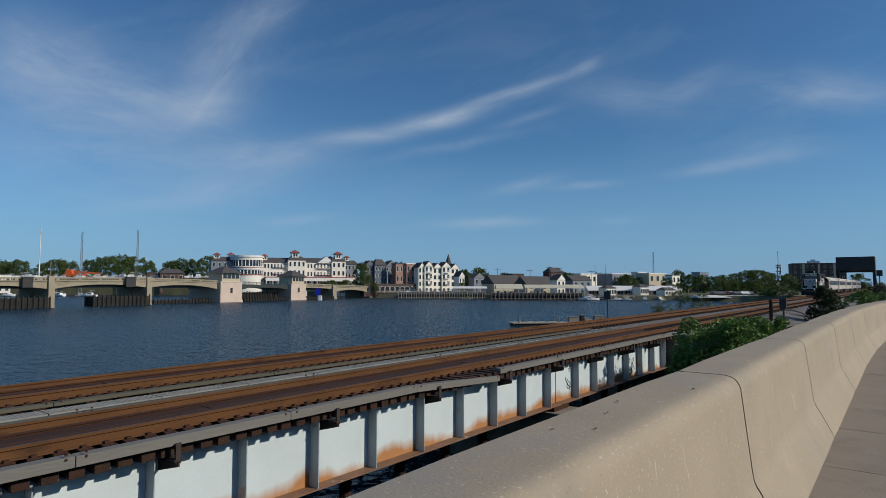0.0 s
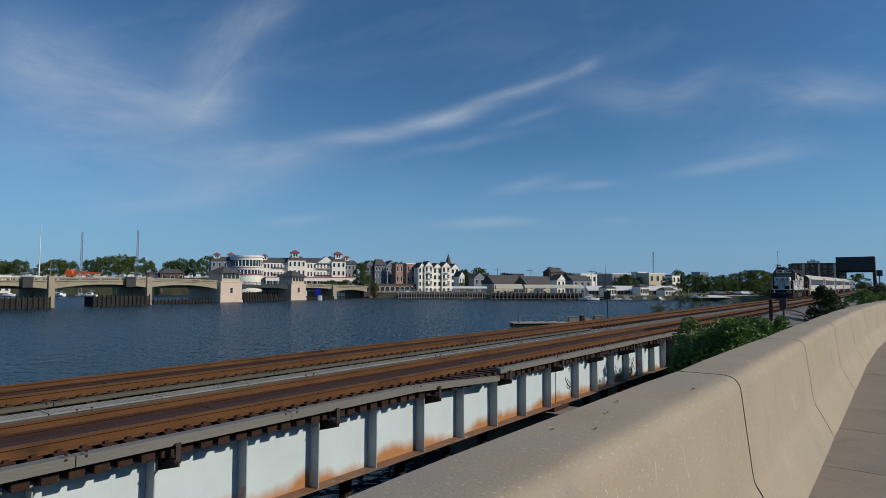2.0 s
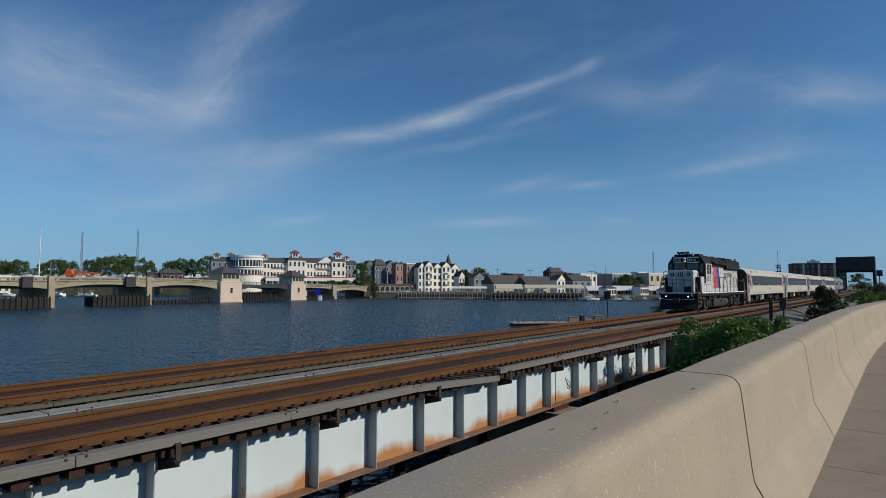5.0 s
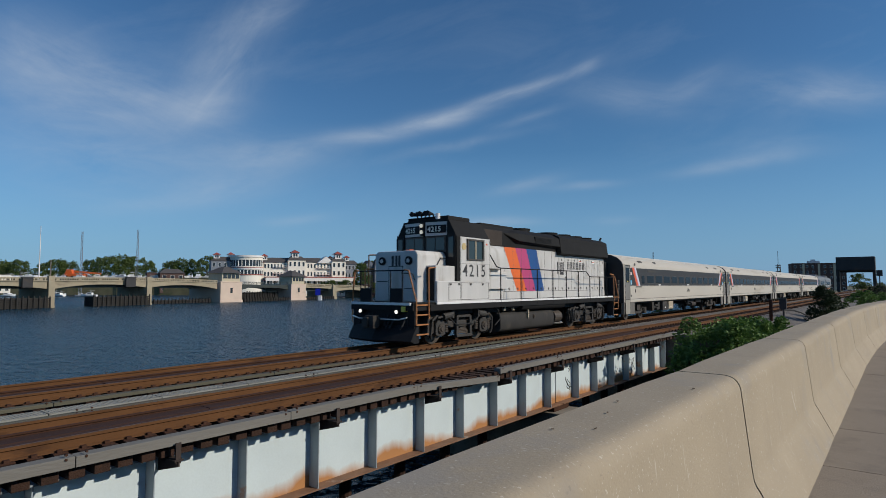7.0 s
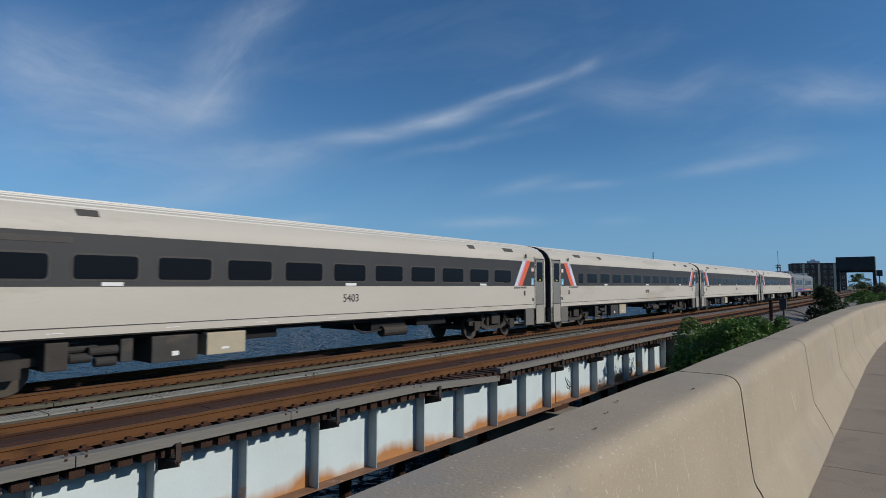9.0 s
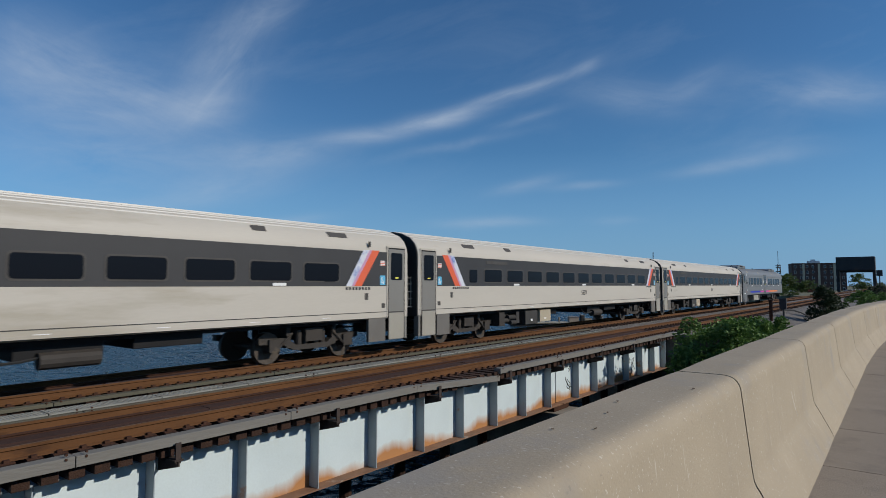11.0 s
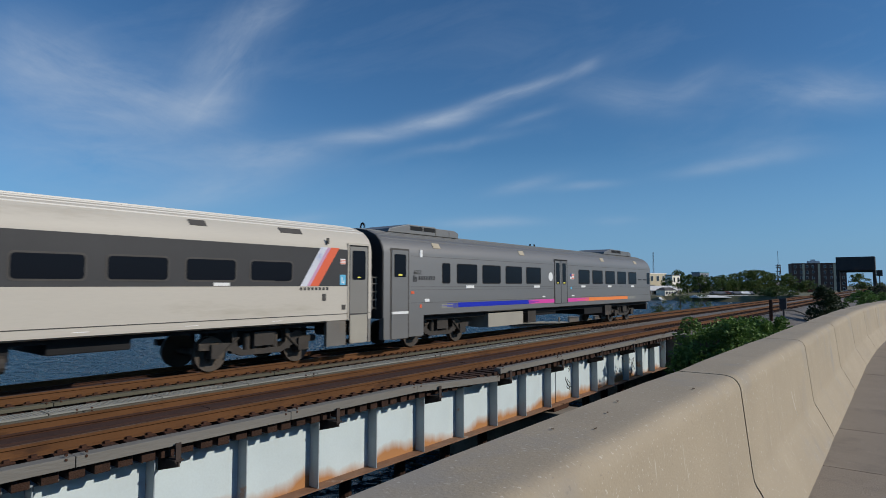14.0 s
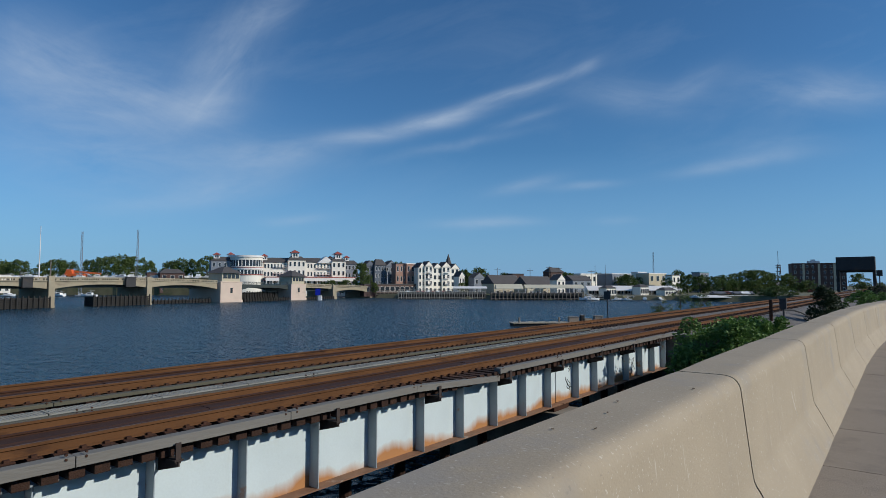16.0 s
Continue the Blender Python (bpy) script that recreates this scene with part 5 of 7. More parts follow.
        for k in range(15):
            x = 6.95 + .72 * k
            boxes("door_seam", M["skirt"], hood, (x, x + .011, *o(.0065), 1.8, 3.66 if x < 11.7 else 3.5))
            boxes("latch", M["seam"], hood, (x + .33, x + .4, *o(.024), 1.88, 1.95), (x + .38, x + .44, *o(.012), 1.84, 1.9))
            if k > 6:
                boxes("hinge", M["seam"], hood, (x + .34, x + .39, *o(.02), 3.28, 3.38), (x + .04, x + .07, *o(.015), 2.4, 2.5))
        boxes("ledge_seam", M["seam"], hood, (6.9, END - .02, *o(.008), 1.782, 1.797))
        for k in range(3):
            for q in range(16):
                boxes("louvre", M["loco"], hood, (15.05 + .82 * k, 15.6 + .82 * k, *o(.018), 2.42 + .052 * q, 2.445 + .052 * q))
        for x in (14.35, 16.0):
            boxes("warning_plate", M["sticker"], hood, (x, x + .3, *o(.01), 3.24, 3.38))
            boxes("warning_plate", M["red"], hood, (x + .03, x + .27, *o(.013), 3.29, 3.33))
        boxes("warning_plate", M["sticker"], hood, (17.2, 17.45, *o(.01), 2.72, 2.8), (6.72, 6.95, *o(.14), 2.3, 2.36))
        # operator's mark: plain dark shapes
        bm = bmesh.new()
        for x0, x1, z0, z1 in ((11.86, 11.97, 2.62, 3.2), (12.12, 12.2, 2.72, 3.2), (12.24, 12.31, 2.66, 3.2), (12.36, 12.43, 2.66, 3.2), (12.5, 12.57, 2.72, 3.2), (12.16, 12.54, 2.58, 2.7)):
            box(bm, x0, x1, *o(.01), z0, z1)
        for k in range(7):
            box(bm, 12.98 + .35 * k, 13.05 + .35 * k, *o(.01), 2.86, 3.24)
            box(bm, 13.13 + .35 * k, 13.2 + .35 * k, *o(.01), 2.86, 3.24)
        part("operator_logo", bm, M["band"], hood)
    # tank, air reservoirs
    bm = bmesh.new()
    ring = [(1.36 * math.copysign(abs(math.cos(a)) ** .42, math.cos(a)), .53 + .45 * math.copysign(abs(math.sin(a)) ** .42, math.sin(a))) for a in np.linspace(0, math.tau, 29)[:-1]]
    prism(bm, ring, 5.95, 10.6)
    tank = part("fuel_tank", bm, M["tankgrey"], lo, "dusty dark fuel tank with rounded edges", smooth=True)
    tank.data.set_sharp_from_angle(angle=radians(50))
    for s in (-1, 1):
        bm = bmesh.new()
        rod(bm, (8.7, s * 1.34, .68), (8.7, s * 1.4, .68), .09, 14)
        rod(bm, (8.7, s * 1.4, .68), (8.7, s * 1.42, .68), .05, 10)
        part("filler_cap", bm, M["wheel"], tank)
        boxes("sight_glass", M["tan"], tank, (8.1, 8.16, *sorted((s * 1.36, s * 1.42)), .62, 1.0))
        bm = bmesh.new()
        rod(bm, (7.5, s * 1.32, 1.16), (11.5, s * 1.32, 1.16), .18, 16)
        part("air_reservoir", bm, M["hood"], lo, smooth=False)
        bm = bmesh.new()
        rod(bm, (10.9, s * 1.0, .56), (11.6, s * 1.0, .56), .3, 18)
        rod(bm, (10.86, s * 1.0, .56), (10.9, s * 1.0, .56), .2, 18, .3)
        part("air_reservoir", bm, M["wheel"], lo, "dusty pale air reservoir")
        bm = bmesh.new()
        strip(bm, [(5.5, s * 1.3, 1.2), (5.75, s * 1.38, 1.05), (5.85, s * 1.4, .7), (5.6, s * 1.3, .45)], .03)
        strip(bm, [(6.1, s * 1.3, 1.1), (6.6, s * 1.36, 1.14), (7.4, s * 1.34, 1.14)], .035)
        part("air_pipe", bm, M["hose"], lo)
        for x in (6.3, 7.0):
            bm = bmesh.new()
            rod(bm, (x, s * 1.3, 1.0), (x, s * 1.3, 1.2), .07, 10)
            part("valve", bm, M["tan"], lo)
    loco_truck(3.52, lo)
    loco_truck(14.72, lo)
    # steps and handrails at the four corners
    for x, d in ((.42, 1), (18.2, -1)):
        for s in (-1, 1):
            y0, y1 = sorted((s * 1.16, s * 1.5))
            a, b = sorted((x + d * .68, x + d * .76))
            st = boxes("corner_steps", M["tankgrey"], lo, (a, b, y0, y1, .36, D), (*sorted((x + d * .02, x + d * .7)), *sorted((s * 1.14, s * 1.17)), .36, D))
            for k in range(4):
                a, b = sorted((x + d * .08, x + d * .7))
                boxes("tread", M["grime"], st, (a, b, y0, y1, .38 + .33 * k, .41 + .33 * k))
                boxes("nosing", M["rustorange"], st, (a, b, *sorted((s * 1.5, s * 1.525)), .375 + .33 * k, .42 + .33 * k))
            bm = bmesh.new()
            strip(bm, [(x + d * .05, s * 1.53, .75), (x + d * .05, s * 1.53, 1.5), (x - d * .08, s * 1.3, 2.55), (x - d * .08, s * 1.1, 2.58)], .026, 8)
            part("grab_rail", bm, M["rustorange"], lo, "worn orange grab rail")
            bm = bmesh.new()
            strip(bm, [(x + d * .7, s * 1.54, .9), (x + d * .68, s * 1.54, 2.64), (x + d * 1.1, s * 1.5, 2.68)], .026, 8)
            part("grab_rail", bm, M["rustorange"], lo, "worn orange grab rail")
    for s in (-1, 1):
        for x in (5.69, 7.3, 8.72, 10.2, 11.6, 12.95, 14.3, 15.5, 16.5, 17.4):
            bm = bmesh.new()
            rod(bm, (x, s * 1.54, 1.25), (x, s * 1.54, 2.75 if x < 14 else 2.5), .024, 8)
            part("handrail_post", bm, M["black"], lo)
        bm = bmesh.new()
        strip(bm, [(4.98, s * 1.5, 3.26), (5.1, s * 1.52, 3.1), (5.4, s * 1.54, 2.8), (5.69, s * 1.54, 2.75), (13.9, s * 1.54, 2.75), (14.3, s * 1.54, 2.5), (17.45, s * 1.54, 2.5)], .022, 8)
        part("handrail", bm, M["black"], lo, "black tubular handrail")
    for y in (-1.0, -.45, .45, 1.0):
        bm = bmesh.new()
        rod(bm, (.36, y, D), (.36, y, 2.56), .022, 8)
        part("handrail_post", bm, M["black"], lo)
    bm = bmesh.new()
    strip(bm, [(.36, -1.1, 2.56), (.36, 1.1, 2.56)], .022, 8)
    for y in (-1.0, .45):
        box(bm, .34, .36, y, y + .55, D, 1.95)
    part("handrail", bm, M["black"], lo)
    bm = bmesh.new()
    strip(bm, [(1.1, 1.35, D), (1.1, 1.35, 3.18), (1.3, .9, 3.18)], .025, 8)
    part("handrail", bm, M["rustorange"], lo, "worn orange handrail")
    boxes("end_platform", M["black"], lo, (17.7, 18.35, -1.2, 1.2, .6, 1.42))
    boxes("end_ladder", M["tankgrey"], lo, (END, END + .1, -.9, -.5, 1.46, 3.4))
    boxes("rear_coupler", M["grime"], lo, (18.2, 18.72, -.14, .14, .68, .95))
    return lo


M["brownpanel"] = mat("brown_black_panel", (0.045, 0.034, 0.027), 0.7, 0, 0.3, 2, 18, 0.08, spec=0.3)
M["sealtan"] = mat("gold_seal", (0.55, 0.42, 0.2), 0.6, 0, 0.1, 5, 30, 0.02)
M["numberwhite"] = mat("white_numerals", (0.75, 0.75, 0.68), 0.6, 0, 0.05, 5, 30, 0.0)
M["cabglass"] = glass("cab_glass", (0.03, 0.045, 0.05), 0.05)
M["dimlamp"] = glow("headlight_lens", (0.8, 0.75, 0.6), 0.5)
M["tankgrey"] = mat("dusty_dark_grey_paint", (0.042, 0.04, 0.038), 0.78, 0.0, 0.3, 1.5, 16, 0.08, (0.065, 0.058, 0.05), 0.2, 0.25)
M["truckgrey"] = mat("dusty_truck_paint", (0.042, 0.039, 0.036), 0.7, 0.1, 0.3, 3, 25, 0.2, (0.08, 0.065, 0.05), 0.2)
TRAIN = [(build_loco(), 0.0)]
first = build_coach("")
COACHES = [first] + [copy_thing(first, Matrix.Identity(4)) for _ in range(3)]
for k, (car, num) in enumerate(zip(COACHES, ("5403", "", "5359", "5341"))):
    TRAIN.append((car, 18.88 + 25.4 * k))
    if num:
        words(num, .32, 12.65, -1.607, 1.58, M["band"], car)
    else:
        boxes("number_bars", M["band"], car, *[(12.65 + .17 * j, 12.77 + .17 * j, -1.606, -1.6, 1.58, 1.78) for j in range(4)])
TRAIN.append((build_cab_car(), 120.47))
WHEELS = [(o, o.location.copy(), .51 if o.parent.parent is TRAIN[0][0] else .42) for car, _ in TRAIN for o in car.children_recursive if o.name.startswith("wheelset")]


# ---- plants ----
def leaf_mesh(name, clumps, leaf, per, rng, material):
    """A crown: leaves in clumps, each leaf a small folded blade."""
    verts, faces = [], []
    for cx, cy, cz, cr in clumps:
        for _ in range(per):
            a, b = rng.uniform(0, math.tau), math.acos(rng.uniform(-0.6, 1))
            r = cr * rng.uniform(0.55, 1.05)
            p = Vector((cx + r * math.sin(b) * math.cos(a), cy + r * math.sin(b) * math.sin(a), cz + r * math.cos(b) * 0.85))
            d = Vector((rng.gauss(0, 1), rng.gauss(0, 1), rng.gauss(0, .6))).normalized()
            s = d.orthogonal().normalized()
            s.rotate(Matrix.Rotation(rng.uniform(0, math.tau), 3, d))
            L = leaf * rng.uniform(.6, 1.3)
            u = s.cross(d)
            k = len(verts)
            verts += [p - d * L * .5, p + s * L * .32 + u * L * .1, p + d * L * .5, p - s * L * .32 + u * L * .1]
            faces += [(k, k + 1, k + 2), (k, k + 2, k + 3)]
    me = bpy.data.meshes.new(name)
    me.from_pydata(verts, [], faces)
    me.materials.append(material)
    return me


def foliage(name, color, second):
    m = bpy.data.materials.new(name)
    m.use_nodes = True
    n, l = m.node_tree.nodes, m.node_tree.links
    b = n["Principled BSDF"]
    g = n.new("ShaderNodeNewGeometry")
    info = n.new("ShaderNodeObjectInfo")
    mx = n.new("ShaderNodeMix")
    mx.data_type = "RGBA"
    ad = n.new("ShaderNodeMath")
    ad.operation = "MULTIPLY_ADD"
    l.new(g.outputs["Random Per Island"], ad.inputs[0])
    ad.inputs[1].default_value = 0.7
    half = n.new("ShaderNodeMath")
    half.operation = "MULTIPLY"
    l.new(info.outputs["Random"], half.inputs[0])
    half.inputs[1].default_value = 0.3
    l.new(half.outputs[0], ad.inputs[2])
    l.new(ad.outputs[0], mx.inputs["Factor"])
    mx.inputs["A"].default_value, mx.inputs["B"].default_value = (*color, 1), (*second, 1)
    l.new(mx.outputs["Result"], b.inputs["Base Color"])
    b.inputs["Roughness"].default_value = 0.55
    b.inputs["Specular IOR Level"].default_value = 0.3
    tr = n.new("ShaderNodeBsdfTranslucent")
    l.new(mx.outputs["Result"], tr.inputs["Color"])
    ms = n.new("ShaderNodeMixShader")
    ms.inputs[0].default_value = 0.25
    l.new(b.outputs[0], ms.inputs[1])
    l.new(tr.outputs[0], ms.inputs[2])
    l.new(ms.outputs[0], n["Material Output"].inputs[0])
    return m


M["foliage"] = foliage("mixed_green_leaves", (0.05, 0.085, 0.02), (0.13, 0.175, 0.045))
M["bushleaf"] = foliage("bright_green_leaves", (0.035, 0.09, 0.018), (0.15, 0.255, 0.06))
M["darkleaf"] = foliage("dark_green_needles", (0.012, 0.025, 0.01), (0.035, 0.055, 0.02))
M["bark"] = mat("grey_brown_bark", (0.12, 0.09, 0.065), 0.9, 0, 0.3, 2, 20, 0.5)


def limbs(bm, base, top, r, rng, spread, n):
    rod(bm, base, top, r, 8, r * .6)
    for _ in range(n):
        f = rng.uniform(.45, 1)
        p = Vector(base).lerp(Vector(top), f)
        q = p + Vector((rng.uniform(-1, 1) * spread, rng.uniform(-1, 1) * spread, rng.uniform(.4, 1) * spread))
        rod(bm, p, q, r * .4, 6, r * .12)


def tree_model(seed, label):
    """A broad tree ten metres high and ten wide."""
    rng = random.Random(seed)
    t = tagged(new("tree"), label, "tree", "shore trees")
    bm = bmesh.new()
    limbs(bm, (0, 0, -.8), (0, 0, 5.2), .3, rng, 2.6, 9)
    part("trunk", bm, M["bark"], t)
    clumps = []
    for _ in range(80):
        a, rr, z = rng.uniform(0, math.tau), rng.random() ** .4, rng.random()
        w = 4.6 * math.sin(math.pi * (.12 + .76 * z)) ** .7
        clumps.append((w * rr * math.cos(a), w * rr * math.sin(a), .9 + 7.9 * z + rng.uniform(-.4, .4), rng.uniform(.7, 1.35)))
    me = leaf_mesh("crown", clumps, .52, 50, rng, M["foliage"])
    c = new("crown", me)
    c.parent = t
    return t


TREES = [tree_model(s, "broad green leafy tree on the far shore") for s in (1, 2, 3, 4)]
rng = random.Random(8)
# right, ahead, top height, width
PLANTED = [
    (-299.6, 400, 23.3, 13.1), (-286.9, 400, 23.3, 16.9), (-309.3, 420, 22.6, 16.2), (-263.8, 400, 24.1, 17.7), (-261.0, 410, 23.3, 13.4), (-284.3, 420, 21.8, 13.7),
    (-238.1, 400, 23.7, 15.4), (-222.8, 390, 25.9, 18.0), (-216.1, 395, 26.9, 19.8), (-209.2, 400, 25.6, 16.9), (-203.3, 405, 23.1, 14.0),
    (-186.2, 400, 22.9, 13.1), (-177.7, 400, 24.5, 15.4), (-171.0, 405, 23.9, 14.0), (-158.8, 395, 26.1, 15.2),
    (-40.2, 288, 17.4, 7.5), (-36.6, 286, 11.5, 6.0), (-54.0, 284, 8.6, 5.2), (-49.4, 284, 7.8, 4.6), (-46.5, 283, 8.8, 5.0), (-39.2, 283, 8.0, 4.8), (-33.0, 282, 7.4, 4.2), (-57.5, 285, 7.6, 4.2), (8.6, 272, 7.4, 3.8),
    (-45.7, 360, 20.2, 10.4), (-43.4, 370, 21.3, 12.8), (-30.7, 380, 21.3, 14.6), (11.8, 340, 15.5, 8.5), (19.7, 330, 16.2, 11.4), (15.0, 340, 13.5, 7.8), (23.8, 335, 13.4, 7.1),
    (35.6, 340, 13.5, 7.2), (62.4, 340, 14.2, 8.5), (63.2, 300, 12.6, 8.1), (68.6, 310, 12.3, 6.6), (86.9, 360, 13.3, 8.3), (98.2, 370, 14.2, 8.5),
    (94.6, 300, 11.5, 9.2), (97.2, 320, 11.2, 8.0), (102.5, 310, 10.5, 7.8), (144.0, 360, 15.7, 8.3), (111.9, 270, 10.9, 8.8), (113.5, 260, 10.2, 8.0), (119.5, 260, 10.2, 8.5),
    (144.5, 300, 11.5, 8.7), (163.7, 330, 12.7, 8.9), (170.7, 330, 14.6, 12.7), (177.1, 330, 14.9, 14.0), (187.7, 340, 13.8, 11.1), (189.1, 330, 11.4, 11.4), (194.2, 330, 12.7, 9.5),
    (114.0, 240, 8.1, 7.4), (120.2, 240, 8.1, 7.8), (127.2, 240, 8.1, 7.8), (107.4, 190, 6.0, 8.0), (117.5, 200, 5.0, 5.8), (114.3, 210, 5.4, 6.1),
    (185.8, 300, 8.6, 8.7), (233.5, 330, 12.7, 10.8), (182.3, 300, 7.4, 7.5), (194.0, 260, 7.2, 7.5), (114.2, 300, 9.8, 7.5), (133.0, 300, 11.5, 6.9),
]
for i, (right, ahead, top, width) in reversed(list(enumerate(PLANTED))):
    base = 2.0
    m = pose(*far(right, ahead), base, 0, 0, rng.uniform(0, 360)) @ Matrix.Diagonal((width / 9.4, width / 9.4, (top - base) / 9.6, 1))
    if i < len(TREES):
        TREES[i].matrix_basis = m
    else:
        copy_thing(TREES[i % 4], m)


def build_bush():
    r = random.Random(5)
    bush = tagged(new("bush"), "dense bright green leafy bush on the bank beside the bridge", "bush")
    clumps = []
    for _ in range(150):
        f = r.random()
        x = 21.6 + 7.8 * f
        y = 5.7 - 1.0 * f + r.uniform(-1.25, 1.1)
        top = 4.8 + .25 * math.sin(f * 9 + 1) - .55 * max(0, f - .6) * 2.4 - .5 * max(0, .1 - f) * 6
        clumps.append((x, y, r.uniform(2.9, top - .35), r.uniform(.28, .5)))
    c = new("crown", leaf_mesh("crown", clumps, .15, 170, r, M["bushleaf"]))
    c.parent = bush
    bm = bmesh.new()
    for k in range(14):
        x = 22.0 + k * .5
        y = 5.6 - .07 * k
        limbs(bm, (x, y, 2.0), (x + r.uniform(-.3, .3), y, 4.0), .035, r, .6, 5)
    part("stem", bm, M["bark"], bush)


def build_shrub(x, y, z0, z1, w, material, label, seed, leaf=.14, n=60):
    r = random.Random(seed)
    s = tagged(new("shrub"), label, "shrub", "trackside shrubs")
    bm = bmesh.new()
    limbs(bm, (x, y, z0 - .3), (x, y, z0 + (z1 - z0) * .75), .05, r, w * .35, 12)
    part("stem", bm, M["bark"], s)
    clumps = []
    for _ in range(n):
        f = r.random()
        ww = w * .5 * (1 - .75 * f ** 1.5) * r.random() ** .5
        a = r.uniform(0, math.tau)
        clumps.append((x + ww * math.cos(a), y + ww * math.sin(a), z0 + .2 + (z1 - z0 - .3) * f, r.uniform(.2, .42)))
    c = new("crown", leaf_mesh("crown", clumps, leaf, 60, r, material))
    c.parent = s


build_bush()
# bank foliage in shadow: the dark leaf colour stands in for the shade
build_shrub(25.6, 6.0, 2.3, 3.75, 2.6, M["darkleaf"], "creeper over the bank by the girder end, leaves coloured dark for shade", 20, .16, 60)
build_shrub(53, 4.7, 3.0, 6.0, 2.8, M["darkleaf"], "tall dark evergreen shrub beside the tracks", 21, .16, 80)
build_shrub(58, 4.6, 3.0, 5.2, 2.4, M["darkleaf"], "tall dark evergreen shrub beside the tracks", 22, .16, 70)
build_shrub(75, 3.0, 3.4, 5.4, 5.0, M["bushleaf"], "low weedy green shrub by the roadside", 24, .16, 50)
build_shrub(90, 1.5, 3.4, 5.2, 6.0, M["bushleaf"], "low weedy green shrub by the roadside", 25, .18, 50)
build_shrub(64, 18.4, 2.8, 6.2, 3.4, M["foliage"], "sparse scraggly sapling on the water's edge", 26, .12, 26)
build_shrub(60, 19.0, 2.4, 4.4, 3.0, M["foliage"], "sparse scraggly sapling on the water's edge", 27, .12, 22)
build_shrub(72, 18.4, 2.8, 5.0, 2.6, M["foliage"], "sparse scraggly sapling on the water's edge", 28, .12, 18)
for k, (x, y) in enumerate(((120, 4), (135, 2), (150, 4), (170, 3), (190, 4), (215, 2), (240, 4))):
    build_shrub(x, y, 3.2, 5.0 + .4 * (k % 3), 8.0, M["darkleaf"], "tall dark evergreen shrub beside the tracks", 40 + k, .3, 60)


# ---- far shore: materials ----
def window_glass():
    m = glass("house_glass", (0.03, 0.04, 0.05), 0.1)
    return m


M["pane"] = window_glass()
M["trim"] = mat("white_trim", (0.78, 0.76, 0.72), 0.6, 0, 0.05, 1, 10, 0.02)
M["greyroof"] = mat("grey_shingles", (0.075, 0.07, 0.07), 0.9, 0, 0.2, 0.5, 6, 0.2)
M["redroof"] = mat("red_metal_roof", (0.30, 0.07, 0.05), 0.6, 0, 0.15, 1, 8, 0.05)
M["bluegrey"] = mat("blue_grey_siding", (0.10, 0.12, 0.155), 0.7, 0, 0.1, 0.6, 8, 0.05)
M["slate"] = mat("slate_blue_siding", (0.19, 0.215, 0.25), 0.7, 0, 0.1, 0.6, 8, 0.05)
M["brick"] = mat("red_brown_brick", (0.34, 0.20, 0.15), 0.85, 0, 0.2, 0.8, 10, 0.15)
M["darkbrick"] = mat("dark_brown_brick", (0.085, 0.05, 0.042), 0.85, 0, 0.2, 0.8, 10, 0.15)
M["beige"] = mat("beige_bridge_concrete", (0.33, 0.285, 0.2), 0.85, 0, 0.22, 0.35, 5, 0.1, (0.2, 0.165, 0.115), 0.2)
M["pinkstone"] = mat("pinkish_tower_concrete", (0.60, 0.48, 0.39), 0.85, 0, 0.1, 0.4, 5, 0.1, (0.4, 0.31, 0.24), 0.1)
M["fender"] = mat("tarred_timber", (0.02, 0.018, 0.016), 0.8, 0, 0.4, 1, 8, 0.3)
M["awning"] = mat("cream_awning", (0.60, 0.56, 0.42), 0.7, 0, 0.08, 0.5, 6, 0.02)
M["dockwood"] = mat("weathered_dock_timber", (0.24, 0.20, 0.16), 0.85, 0, 0.3, 0.6, 8, 0.2)
M["palewood"] = mat("pale_grey_piling", (0.38, 0.35, 0.30), 0.85, 0, 0.25, 0.6, 8, 0.2)
M["tanwall"] = mat("tan_stucco", (0.50, 0.44, 0.32), 0.8, 0, 0.1, 0.5, 6, 0.05)
M["teal"] = mat("teal_roof", (0.12, 0.30, 0.38), 0.6, 0, 0.1, 1, 8, 0.05)
M["gelcoat"] = mat("white_gelcoat", (0.78, 0.78, 0.77), 0.3, 0, 0.04, 1, 10, 0.0)
M["darksteel"] = mat("dark_bridge_steel", (0.035, 0.035, 0.037), 0.7, 0.1, 0.3, 0.6, 8, 0.1, (0.06, 0.045, 0.035), 0.2)
M["carpaint"] = mat("car_paint_mixed", (0.2, 0.2, 0.21), 0.3, 0.3, 0.5, 0.1, 3, 0.0)
# green steel darkened so that its colour carries the shade below the road bridge
M["greensteel"] = mat("shade_darkened_green_steel", (0.035, 0.045, 0.042), 0.6, 0.1, 0.2, 1, 10, 0.1)


